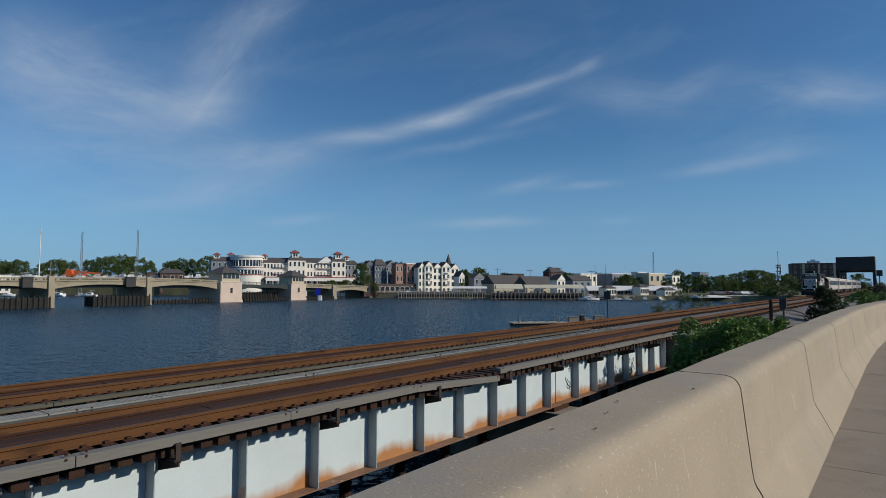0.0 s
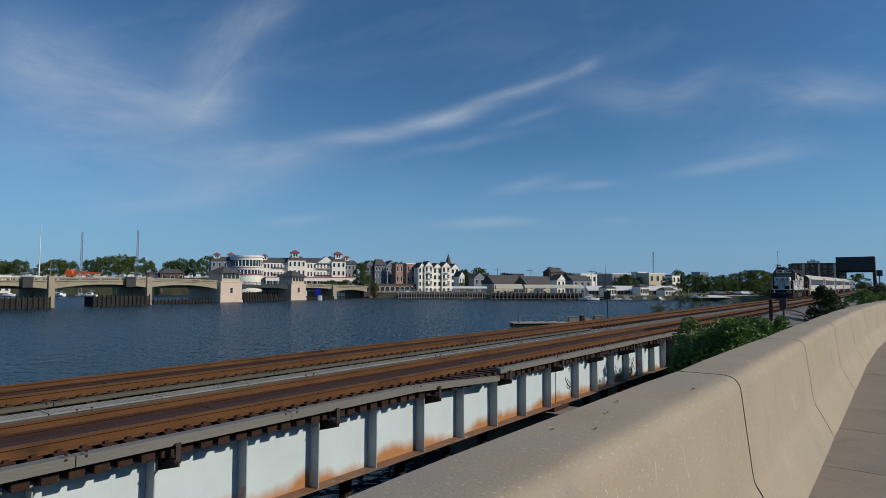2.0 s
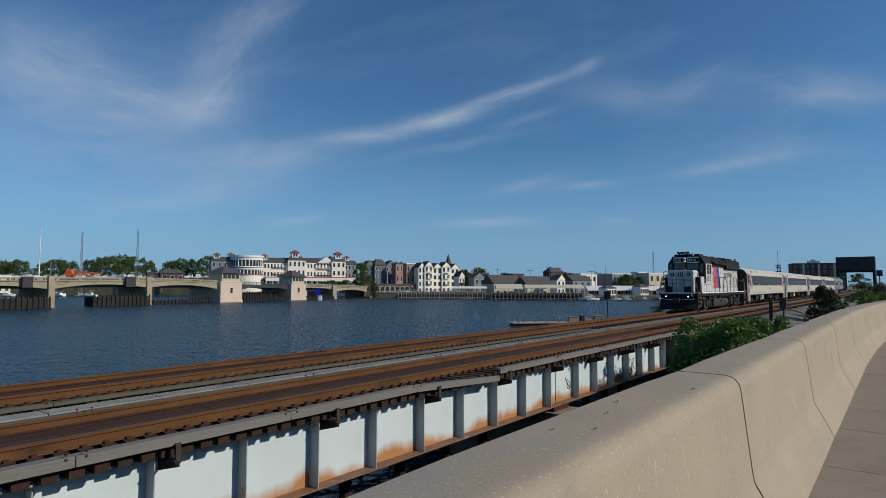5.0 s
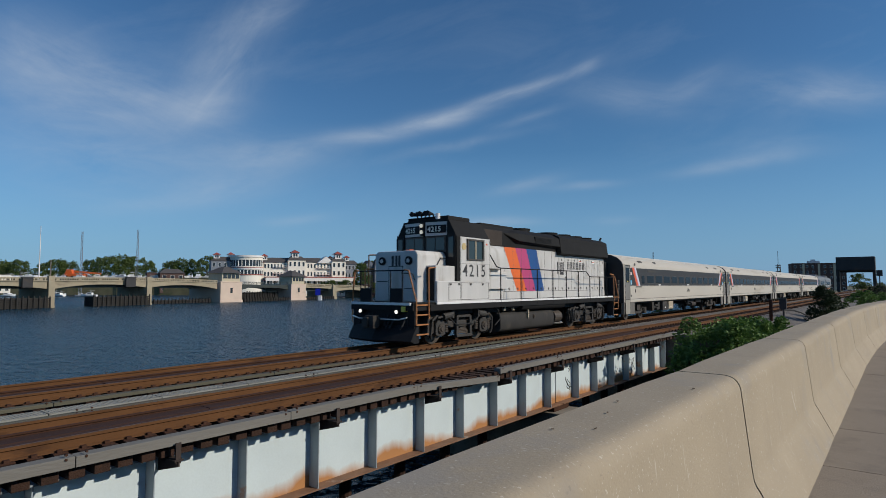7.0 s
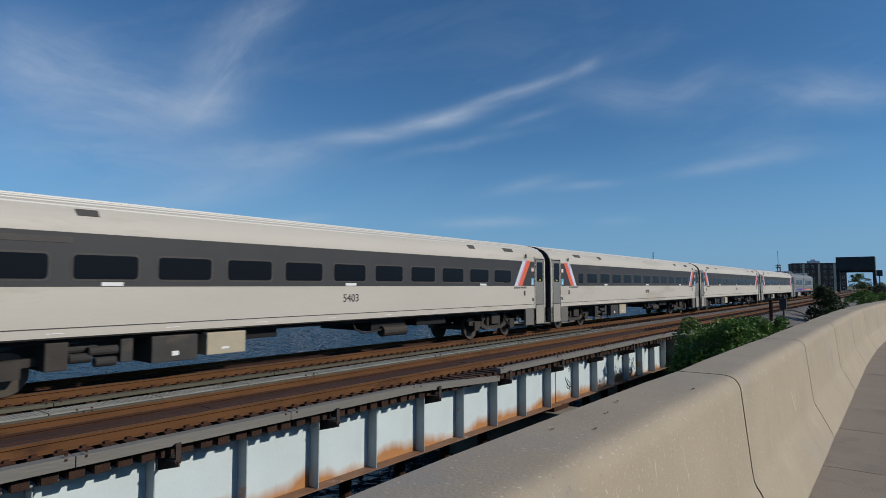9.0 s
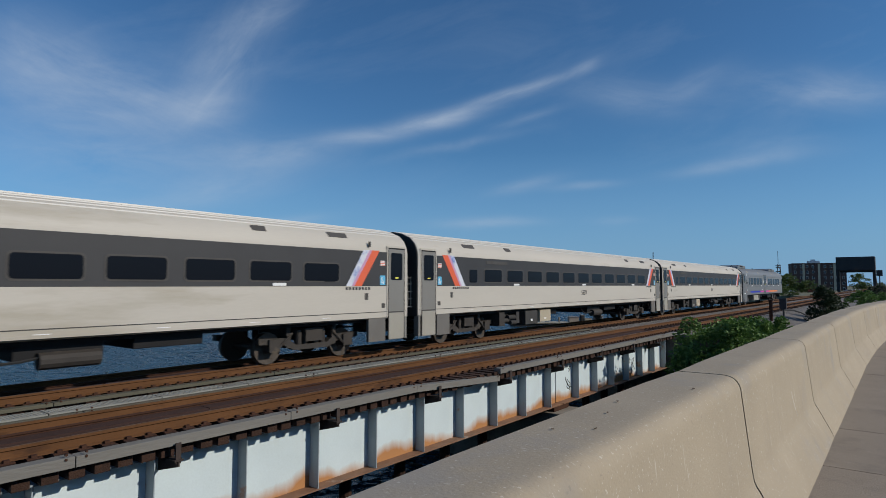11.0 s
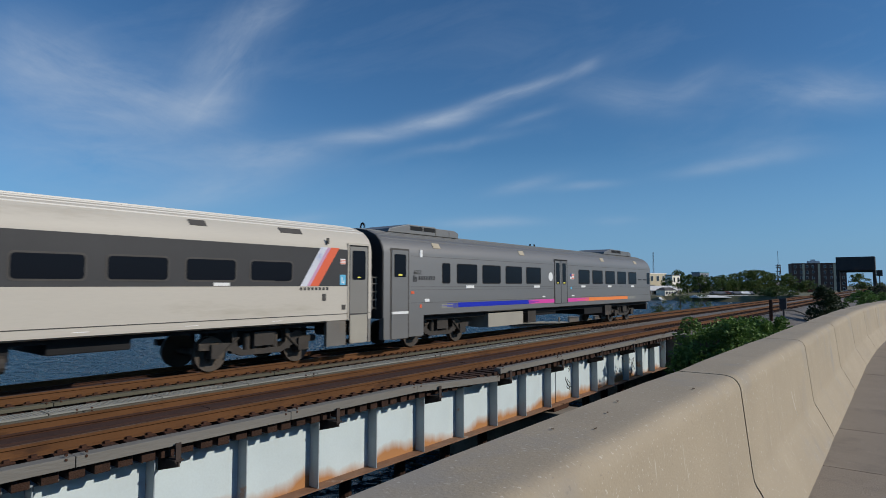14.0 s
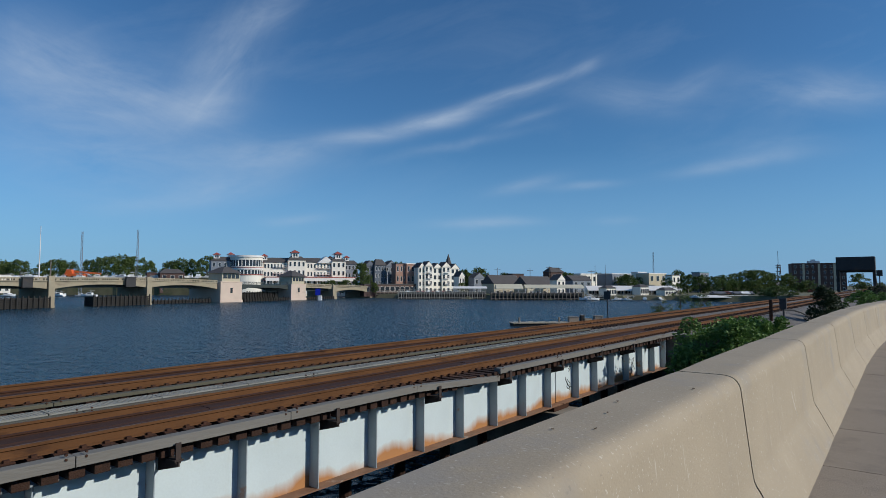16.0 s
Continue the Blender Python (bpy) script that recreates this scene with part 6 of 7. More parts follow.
# ---- road bridge ----
def build_road_bridge():
    br = yard("road_bridge", -110.0, 146.0, 61.16, label="long beige concrete road bridge with arched spans over the river", category="bridge")
    T = [-70, 0, 40, 66, 110, 158, 175]
    H = [7.8, 8.0, 8.35, 7.75, 6.75, 5.5, 5.2]
    top = lambda x: float(np.interp(x, T, H))
    W = 14.0
    spans = [(-70, -46, 0), (-46, -20, 0), (-20, 11, 1), (13, 39.6, 1), (41, 66, 1), (110, 127, 0), (130.5, 154, 1)]
    for x0, x1, arch in spans:
        for y in (0.0, W - .8):
            bm = bmesh.new()
            n = 14
            up = [(x0 + (x1 - x0) * i / n, top(x0 + (x1 - x0) * i / n) - 1.05) for i in range(n + 1)]
            rise = 1.05 if arch else .15
            dn = []
            for i in range(n, -1, -1):
                f = i / n
                x = x0 + (x1 - x0) * f
                dn.append((x, top(x) - (2.0 if arch else 1.75) - rise * (2 * f - 1) ** 2))
            prism(bm, up + dn, y, y + .8, "y")
            part("spandrel_beam", bm, M["beige"], br)
        bm = bmesh.new()
        n = 8
        up = [(x0 + (x1 - x0) * i / n, top(x0 + (x1 - x0) * i / n) - 1.0) for i in range(n + 1)]
        prism(bm, up + [(x, z - .5) for x, z in reversed(up)], .8, W - .8, "y")
        part("deck", bm, M["beige"], br)
        # parapet: rail, kerb and posts
        for y in (-.15, W - .2):
            bm = bmesh.new()
            up = [(x0 + (x1 - x0) * i / n, top(x0 + (x1 - x0) * i / n)) for i in range(n + 1)]
            prism(bm, up + [(x, z - .28) for x, z in reversed(up)], y, y + .35, "y")
            part("parapet_rail", bm, M["beige"], br)
            bm = bmesh.new()
            prism(bm, [(x, z - .78) for x, z in up] + [(x, z - 1.06) for x, z in reversed(up)], y - .1, y + .45, "y")
            part("parapet_kerb", bm, M["beige"], br)
            if y < 1:
                x = x0 + .3
                k = 0
                while x < x1:
                    w = .9 if k % 8 == 0 else .26
                    boxes("baluster", M["beige"], br, (x, x + w, y + .05, y + .3, top(x) - .8, top(x) - .26))
                    x += w + .38
                    k += 1
        # stringers, deep and near-black to stand for the shade under the spans
        bm = bmesh.new()
        for y in (1.6, 4, 6.5, 9, 11.5):
            box(bm, x0, x1, y, y + .4, top((x0 + x1) / 2) - 2.9, top((x0 + x1) / 2) - 1.45)
        part("stringer", bm, M["greensteel"], br)
    for x, w, z1 in ((-46, 2.0, 0), (-20, 2.0, 0), (12, 1.6, .35), (40.2, 1.6, .2), (128.7, 2.4, -.3), (156, 2.4, .4)):
        bm = bmesh.new()
        box(bm, x - w / 2, x + w / 2, -.6, W + .4, -2.5, top(x) - 1.0)
        box(bm, x - w / 2 - .1, x + w / 2 + .1, -.7, .6, -2.5, .6)
        box(bm, x - w / 2, x + w / 2, -.5, .5, top(x) - 1.0, top(x) + z1)
        part("pier", bm, M["beige"], br, bevel=.06)
    # control towers with hipped roofs on the bascule piers
    for x0, x1, name in ((66.5, 76, "a"), (101, 109.5, "b")):
        zt = top((x0 + x1) / 2)
        bm = bmesh.new()
        box(bm, x0, x1, -1.2, W + 1, -2.5, zt - .4)
        box(bm, x0 - .25, x1 + .25, -1.45, W + 1.2, -2.5, .8)
        box(bm, x0 - .15, x1 + .15, -1.3, W + 1.1, zt - .75, zt - .35)
        pier = part("bascule_pier", bm, M["pinkstone"], br, bevel=.08)
        boxes("slit_window", M["pane"], pier, ((x0 + x1) / 2 - .5, (x0 + x1) / 2 + .5, -1.24, -1.15, 3.2, 5.0))
        cx = (x0 + x1) / 2
        w = (x1 - x0) * .42
        house = boxes("control_house", M["tanwall"], br, (cx - w, cx + w, -.9, 6.0, zt - .4, zt + 2.6), label="small control house with dark windows")
        for k in range(4):
            a = cx - w + .35 + k * (2 * w - .7) / 4
            boxes("window", M["pane"], house, (a + .15, a + (2 * w - .7) / 4 - .15, -.95, -.88, zt + .7, zt + 2.2))
        bm = bmesh.new()
        z = zt + 2.6
        v = [bm.verts.new(p) for p in ((cx - w - .9, -1.8, z), (cx + w + .9, -1.8, z), (cx + w + .9, 6.9, z), (cx - w - .9, 6.9, z), (cx - .8, 1.8, z + 2.3), (cx + .8, 1.8, z + 2.3), (cx + .8, 3.4, z + 2.3), (cx - .8, 3.4, z + 2.3))]
        for f in ((3, 2, 1, 0), (4, 5, 6, 7), (0, 1, 5, 4), (1, 2, 6, 5), (2, 3, 7, 6), (3, 0, 4, 7)):
            bm.faces.new([v[i] for i in f])
        part("hip_roof", bm, M["greyroof"], br)
    # bascule leaf between the towers
    for y in (.3, W - .7):
        bm = bmesh.new()
        prism(bm, [(76, 6.4), (101, 5.9), (101, 4.2), (96, 4.9), (81, 5.2), (76, 4.0)], y, y + .4, "y")
        for k in range(13):
            x = 76.5 + 2 * k
            rod(bm, (x, y - .05, 6.2), (x, y - .05, 7.2), .05, 6)
        rod(bm, (76, y - .05, 7.25), (101, y - .05, 6.95), .06, 6)
        rod(bm, (76, y - .05, 6.8), (101, y - .05, 6.5), .04, 6)
        part("bascule_leaf", bm, M["greensteel"], br)
    boxes("leaf_deck", M["greensteel"], br, (76, 101, .6, W - .6, 5.9, 6.2))
    return br


build_road_bridge()


def build_fender(x0, x1, y0, z1):
    """Tarred timber fender in front of the bridge, in the bridge's own line."""
    f = yard("timber_fender", -110.0, 146.0, 61.16, label="black tarred timber fender standing in the water by the bridge", category="fender", group="bridge fenders")
    x = x0
    while x < x1:
        bm = bmesh.new()
        rod(bm, (x, y0, -2.4), (x, y0, z1 + random.uniform(-.1, .25)), .2, 8)
        part("pile", bm, M["fender"], f)
        x += 1.3
    for k in range(int(z1 / .55)):
        boxes("plank", M["fender"], f, (x0, x1, y0 + .2, y0 + .4, .1 + k * .55, .55 + k * .55))
    boxes("fill", M["fender"], f, (x0 + .3, x1 - .3, y0 + .5, y0 + 5, .05, z1 - .5))


# this fender's black also stands for the shade under the left spans
build_fender(-14, 10.8, -2.5, 3.1)
build_fender(22, 39.0, -2.6, 3.2)
build_fender(44, 66, 2.5, 1.6)
build_fender(77, 100, -1.5, 1.4)
# dark mass added under the bascule leaf in place of its machinery
build_fender(78, 99, 4.0, 3.6)
build_fender(110, 127, -1.5, 1.2)
# near-black boxes put in for shaded concrete recesses along the parapet
for x0, x1, z0, z1 in ((4.6, 7.0, 5.6, 8.0), (32.2, 35.2, 5.7, 8.4)):
    e = yard("machinery_house", -110.0, 146.0, 61.16, label="dark box standing for shaded concrete at the bridge parapet", category="machinery house", group="machinery houses")
    bm = bmesh.new()
    box(bm, x0, x1, -1.3, -.75, z0 - .2, z1)
    box(bm, x0 - .2, x1 + .2, -1.5, -.72, z1 - .15, z1 + .1)
    part("body", bm, M["darksteel"], e)


# ---- buildings ----
def street(e, right, ahead, turn, line):
    """Sets a front back or forward so that its neighbours stand on one slanting street line."""
    t = math.tan(radians(turn))
    s = (1 - line * t) / (1 - right / ahead * t)
    e.matrix_basis = pose(*far(right * s, ahead * s), 6.0 * (1 - s), 0, 0, AIM - 90 + turn) @ Matrix.Scale(s, 4)


def building(name, label, category, x0, x1, ahead, deep, z1, wall, floors=3, cols=6, roof="flat", roofm=None, z0=1.5, turn=38.0, group="", wide=.42, rise=None, tall=.5, line=None):
    cx, w = (x0 + x1) / 2, (x1 - x0) / math.cos(radians(turn))
    deep = min(deep, max(4.0, w * .5))
    e = yard(name, cx, ahead, turn, label=label, category=category, group=group)
    if line is not None:
        street(e, cx, ahead, turn, line)
    boxes("wall", M[wall], e, (-w / 2, w / 2, 0, deep, z0 - (1.0 if line is not None else 0), z1))
    roofm = M[roofm or "greyroof"]
    h = rise if rise else w * .25
    bm = bmesh.new()
    o = .35
    if roof == "flat":
        box(bm, -w / 2 - .15, w / 2 + .15, -.15, deep + .15, z1, z1 + .45)
    elif roof == "gable":
        prism(bm, [(-w / 2 - o, z1), (0, z1 + h), (w / 2 + o, z1)], -o, deep + o, "y")
    elif roof == "ridge":
        prism(bm, [(-o, z1), (deep / 2, z1 + h), (deep + o, z1)], -w / 2 - o, w / 2 + o, "x")
    else:
        v = [bm.verts.new(p) for p in ((-w / 2 - o, -o, z1), (w / 2 + o, -o, z1), (w / 2 + o, deep + o, z1), (-w / 2 - o, deep + o, z1))]
        m = min(w, deep) * .42
        v += [bm.verts.new(p) for p in ((-w / 2 + m, m, z1 + h), (w / 2 - m, m, z1 + h), (w / 2 - m, deep - m, z1 + h), (-w / 2 + m, deep - m, z1 + h))]
        for f in ((3, 2, 1, 0), (4, 5, 6, 7), (0, 1, 5, 4), (1, 2, 6, 5), (2, 3, 7, 6), (3, 0, 4, 7)):
            bm.faces.new([v[i] for i in f])
    part("roof", bm, roofm, e)
    if roof == "gable":
        bm = bmesh.new()
        prism(bm, [(-w / 2, z1 - .02), (0, z1 + h * .88), (w / 2, z1 - .02)], -o - .03, -o + .02, "y")
        part("gable_wall", bm, M[wall], e)
    fh = (z1 - z0) / max(1, floors)
    cw = w / max(1, cols)
    for i in range(floors):
        for j in range(cols):
            a = -w / 2 + cw * (j + .5 - wide / 2)
            b = a + cw * wide
            c = z0 + fh * (i + .28)
            d = c + fh * tall
            win = boxes("window", M["trim"], e, (a - .09, b + .09, -.07, .02, c - .09, d + .09))
            boxes("pane", M["pane"], win, (a, b, -.09, -.05, c, d))
    return e


def balcony(e, x0, x1, z, y=-1.3):
    boxes("balcony", M["trim"], e, (x0, x1, y, 0, z - .15, z), (x0, x1, y, y + .06, z + .95, z + 1.03), *[(x, x + .06, y, y + .06, z, z + .98) for x in np.arange(x0, x1, .45)])


def cupola(e, x, z, w, y=3.0):
    c = boxes("cupola", M["trim"], e, (x - w / 2, x + w / 2, y, y + w, z, z + w * .75))
    boxes("pane", M["pane"], c, (x - w * .32, x - w * .05, y - .03, y + .02, z + w * .2, z + w * .58), (x + w * .05, x + w * .32, y - .03, y + .02, z + w * .2, z + w * .58))
    bm = bmesh.new()
    o = w * .72
    v = [bm.verts.new(p) for p in ((x - o, y + w / 2 - o, z + w * .75), (x + o, y + w / 2 - o, z + w * .75), (x + o, y + w / 2 + o, z + w * .75), (x - o, y + w / 2 + o, z + w * .75), (x, y + w / 2, z + w * 1.25))]
    for f in ((0, 1, 4), (1, 2, 4), (2, 3, 4), (3, 0, 4), (3, 2, 1, 0)):
        bm.faces.new([v[i] for i in f])
    part("cupola_roof", bm, M["redroof"], c, "red pyramid roof")


# waterfront hotel, its wings stepping along the bank
def build_hotel():
    D = 300
    G = "hotel wings"
    h = building("hotel_wing", "white and slate-blue waterfront hotel wing with red cupolas", "hotel", -117.1, -105.0, D, 16, 18.40, "slate", 4, 5, "hip", z0=1.5, group=G, turn=28.0, line=-0.28, rise=2.2, wide=.36)
    cupola(h, -4.0, 19.56, 2.6, 1.5)
    cupola(h, 3.0, 19.85, 2.6, 2.5)
    # rounded glazed pavilion
    e = yard("hotel_pavilion", -96.9, D - 6, 28, label="round white hotel pavilion with a glazed upper storey", category="hotel", group=G)
    street(e, -96.9, D - 6, 28, -0.28)
    r = 8.2
    bm = bmesh.new()
    rod(bm, (0, r, .5), (0, r, 15.52), r, 40)
    rod(bm, (0, r, 18.69), (0, r, 20.71), r - .1, 40)
    part("drum", bm, M["white"], e)
    bm = bmesh.new()
    rod(bm, (0, r, 15.52), (0, r, 18.69), r - .5, 40)
    part("glazing", bm, M["pane"], e)
    for k in range(28):
        a = k * math.tau / 28
        bm = bmesh.new()
        rod(bm, (math.cos(a) * (r - .4), r + math.sin(a) * (r - .4), 15.52), (math.cos(a) * (r - .4), r + math.sin(a) * (r - .4), 18.69), .2, 6)
        part("mullion", bm, M["trim"], e)
    bm = bmesh.new()
    rod(bm, (0, r, 11.5), (0, r, 13.6), r + .03, 40)
    part("glazing", bm, M["pane"], e)
    for k in range(30):
        a = k * math.tau / 30
        bm = bmesh.new()
        rod(bm, (math.cos(a) * (r + .05), r + math.sin(a) * (r + .05), 11.5), (math.cos(a) * (r + .05), r + math.sin(a) * (r + .05), 13.6), .26, 6)
        part("mullion", bm, M["trim"], e)
    bm = bmesh.new()
    rod(bm, (0, r, 14.78), (0, r, 15.0), r + .4, 40)
    rod(bm, (0, r, 11.1), (0, r, 11.45), r + .3, 40)
    part("red_band", bm, M["redroof"], e, "dull red roof edge")
    bm = bmesh.new()
    rod(bm, (0, r, 20.13), (0, r, 21.00), r + .3, 40)
    rod(bm, (0, r, 13.93), (0, r, 14.80), r + .25, 40)
    part("cornice", bm, M["trim"], e)
    h = building("hotel_wing", "white hotel wing with a grey roof and open balconies", "hotel", -90.6, -77.6, D, 15, 17.54, "white", 4, 9, "ridge", rise=2.6, group=G, turn=28.0, line=-0.28, wide=.5)
    for z in (12.06, 15.23):
        balcony(h, -2.5, 6, z)
    cupola(h, -6.5, 18.69, 2.6, 1.5)
    h = building("hotel_wing", "white hotel tower wing with a red cupola", "hotel", -77.9, -70.1, D - 2, 12, 18.69, "white", 4, 4, "hip", rise=2.0, group=G, turn=28.0, line=-0.28, wide=.42)
    cupola(h, -.6, 19.85, 3.4, 1.2)
    h = building("hotel_wing", "white hotel wing with a pointed gable and tiers of balconies", "hotel", -70.4, -55.4, D, 15, 17.54, "white", 4, 10, "ridge", rise=2.4, group=G, turn=28.0, line=-0.28, wide=.42)
    bm = bmesh.new()
    prism(bm, [(-1.5, 17.25), (3, 20.71), (7.5, 17.25)], -1.2, 4, "y")
    part("gable", bm, M["trim"], h)
    for z in (8.31, 11.48, 14.65):
        balcony(h, -1.5, 7.5, z)
    cupola(h, 6.5, 18.69, 2.0, 2.5)
    h = building("hotel_wing", "white hotel tower wing with a red cupola", "hotel", -56.0, -49.6, D - 2, 12, 18.12, "white", 4, 3, "hip", rise=2.0, group=G, turn=28.0, line=-0.28)
    cupola(h, 0, 19.27, 3.2, .8)
    h = building("hotel_wing", "slate-blue hotel end wing with white trim", "hotel", -49.9, -43.6, D, 14, 16.67, "slate", 4, 4, "hip", rise=2.0, group=G, turn=28.0, line=-0.28, wide=.5)
    cupola(h, -2.0, 18.40, 2.2, .9)
    # red-trimmed ground floor arcade
    e = yard("arcade", -70.4, D - 5.0, 28, label="low white arcade with a dull red roof edge", category="arcade")
    street(e, -70.4, D - 5.0, 28, -0.28)
    boxes("roof_edge", M["redroof"], e, (-18, 28, 0, 4.4, 9.75, 10.18))
    boxes("beam", M["trim"], e, (-18, 28, .05, .4, 8.02, 9.75 - .02))
    for k in range(17):
        boxes("post", M["trim"], e, (-17.8 + 2.8 * k, -17.4 + 2.8 * k, .1, .5, 1.5, 8.02))


build_hotel()
# houses and shops of the town front
TOWN = [
    ("house", "dark blue-grey townhouse with white-framed windows", "house", -41.4, -35.8, 310, 12, 15.84, "bluegrey", 4, 4, "gable", None),
    ("house", "dark blue-grey townhouse with white-framed windows", "house", -35.5, -29.9, 308, 12, 16.37, "bluegrey", 4, 4, "hip", None),
    ("house", "slate-blue townhouse with a pitched grey roof", "house", -30.3, -24.6, 312, 12, 15.90, "slate", 4, 3, "gable", None),
    ("shop_building", "dark brown brick corner building with large openings", "building", -23.9, -18.5, 300, 14, 16.67, "brick", 3, 3, "flat", None),
    ("shop_building", "reddish brick building with a pale cornice", "building", -18.3, -12.3, 298, 14, 16.60, "brick", 3, 3, "flat", "trim"),
]
for t in TOWN:
    building(*t[:8], t[8], t[9], t[10], t[11], t[12], group="town front", line=-0.06, rise=3.2 if t[11] != "flat" else None)
e = building("shop", "low dark shop front with wide glazing along the street", "shop", -41.0, -13.0, 300, 4, 6.2, "darkbrick", 1, 12, "flat", "greyroof", wide=.8, line=-0.06)
e.matrix_basis = e.matrix_basis @ Matrix.Translation((0, -4.5, 0))
# row houses, steeple behind
for k, (a, b, z, m) in enumerate(((-12.1, -9.0, 14.70, "white"), (-9.0, -5.1, 15.27, "white"), (-5.1, -0.6, 14.42, "white"), (-0.6, 3.7, 14.98, "white"), (3.7, 8.1, 14.14, "white"))):
    e = building("row_house", "tall white-gabled row house with balconies" if k in (1, 3) else "tall white-gabled row house with tall windows", "house", a, b, 292 - (k % 2) * 1.2, 12, z, m, 4, 2, "gable", None, rise=2.6, group="row houses", line=-0.06, wide=.5, tall=.6)
    w = (b - a) / 2
    if k in (1, 3):
        for zz in (6.56, 9.37, 12.18):
            balcony(e, -w * .7, w * .7, zz)
    boxes("corner_board", M["trim"], e, (-w - .02, -w + .3, -.05, .1, 1.5, z), (w - .3, w + .02, -.05, .1, 1.5, z))
e = yard("church_steeple", 3.0, 330, label="slender dark church steeple behind the row houses", category="steeple")
boxes("tower", M["darkbrick"], e, (-1.7, 1.7, 0, 3.4, 1.5, 17.11))
bm = bmesh.new()
rod(bm, (0, 1.7, 17.11), (0, 1.7, 23.77), 2.1, 8, .05)
part("spire", bm, M["greyroof"], e)
for a, b, D, z, wall, roof, rm, lab in (
        (7.7, 10.4, 285, 10.11, "white", "gable", "greyroof", "small white gabled boathouse"),
        (15.1, 20.6, 290, 9.62, "slate", "gable", "greyroof", "grey shingled cottage among trees"),
        (23.3, 37.3, 275, 6.6, "tanwall", "ridge", "greyroof", "long low grey-roofed waterside building"),
        (37.6, 51.8, 268, 5.9, "tanwall", "ridge", "greyroof", "broad grey-roofed waterside restaurant"),
        (50.4, 54.7, 262, 8.27, "white", "gable", "greyroof", "white gabled end of the restaurant"),
        (61.9, 72.9, 285, 8.19, "slate", "ridge", "greyroof", "grey-roofed house behind the marina"),
        (38.7, 45.7, 330, 12.03, "darkbrick", "flat", "greyroof", "dark flat-roofed building behind the shore"),
        (59.7, 68.5, 330, 13.30, "darkbrick", "hip", "greyroof", "dark hip-roofed house behind the shore"),
        (73.8, 84.9, 320, 11.85, "white", "flat", "trim", "pale low building behind the marina"),
        (92.7, 113.0, 330, 12.03, "slate", "flat", "trim", "long grey flat-roofed building inland"),
        (105.2, 111.4, 320, 12.77, "white", "flat", "trim", "white block of an inland building"),
        (106.7, 119.5, 310, 11.96, "tanwall", "flat", "trim", "tan flat-roofed building inland"),
        (116.0, 121.7, 300, 10.90, "white", "flat", "greyroof", "white house with dark windows"),
        (151.4, 159.5, 350, 13.40, "slate", "flat", "teal", "grey building under a teal roof"),
        (-167.2, -156.4, 352, 13.11, "darkbrick", "hip", "greyroof", "brown brick house under a dark hipped roof"),
        (-176.3, -167.5, 354, 13.15, "darkbrick", "flat", "greyroof", "dark shed in the boatyard"),
        (-248.8, -243.7, 330, 11.39, "white", "flat", "trim", "white shed in the boatyard")):
    w = b - a
    building("building", lab, "building", a, b, D, min(14, max(7, w * .6)), z, wall, 2, max(2, int(w / 3.2)), roof, rm, group="shore buildings", rise=4.2 if wall == "tanwall" and roof == "ridge" else 2.6)
# apartment block
e = building("apartment_block", "dark brown brick apartment block with pale window strips", "apartment building", 253.2, 283.9, 420, 18, 21.35, "darkbrick", 5, 9, "flat", "darkbrick", wide=.34, tall=.42, turn=-22.0)
for k in range(3):
    x = -9.5 + 9.5 * k
    boxes("pale_strip", M["tanwall"], e, (x - .7, x + .7, -.14, -.02, 2, 21.35))
boxes("lift_house", M["trim"], e, (-5.5, 1.5, 5, 11, 21.35 + .4, 23.57), (-3.2, -1.2, 5, 11, 23.37, 24.58))


# ---- quays, docks, marina ----
def build_quay(x0, x1, ahead, z, label, board, gap=1.1, deep=10.0):
    w = x1 - x0
    q = yard("quay", (x0 + x1) / 2, ahead, label=label, category="dock", group="docks")
    boxes("deck", M[board], q, (-w / 2, w / 2, 0, deep, z - .35, z))
    x = -w / 2 + .2
    while x < w / 2:
        bm = bmesh.new()
        rod(bm, (x, -.12, -2.4), (x, -.12, z + .25), .16, 8)
        part("pile", bm, M[board], q)
        x += gap
    boxes("waler", M[board], q, (-w / 2, w / 2, -.05, .1, z - 1.0, z - .7), (-w / 2, w / 2, -.05, .1, .4, .7))
    boxes("bulkhead", M["fender"], q, (-w / 2, w / 2, 1.2, 1.4, -2.4, z - .36))
    bm = bmesh.new()
    for k in range(int(w / 1.8) + 1):
        xx = -w / 2 + 1.8 * k
        rod(bm, (xx, .1, z), (xx, .1, z + 1.05), .045, 6)
    for dz in (.35, .7, 1.05):
        rod(bm, (-w / 2, .1, z + dz), (w / 2, .1, z + dz), .035, 6)
    part("railing", bm, M[board], q)
    return q


build_quay(-19.4, 18.7, 256, 3.1, "timber quay on close-set pale grey piles", "palewood")
build_quay(19.2, 56.8, 238, 2.9, "dark timber restaurant dock on piles", "dockwood", 1.6)
build_quay(58.6, 100.3, 242, 1.4, "low pale marina dock beside moored boats", "palewood", 2.4, 6)
build_quay(-32.3, -21.7, 282, 2.4, "low timber quay by the bridge end", "dockwood", 2.0)


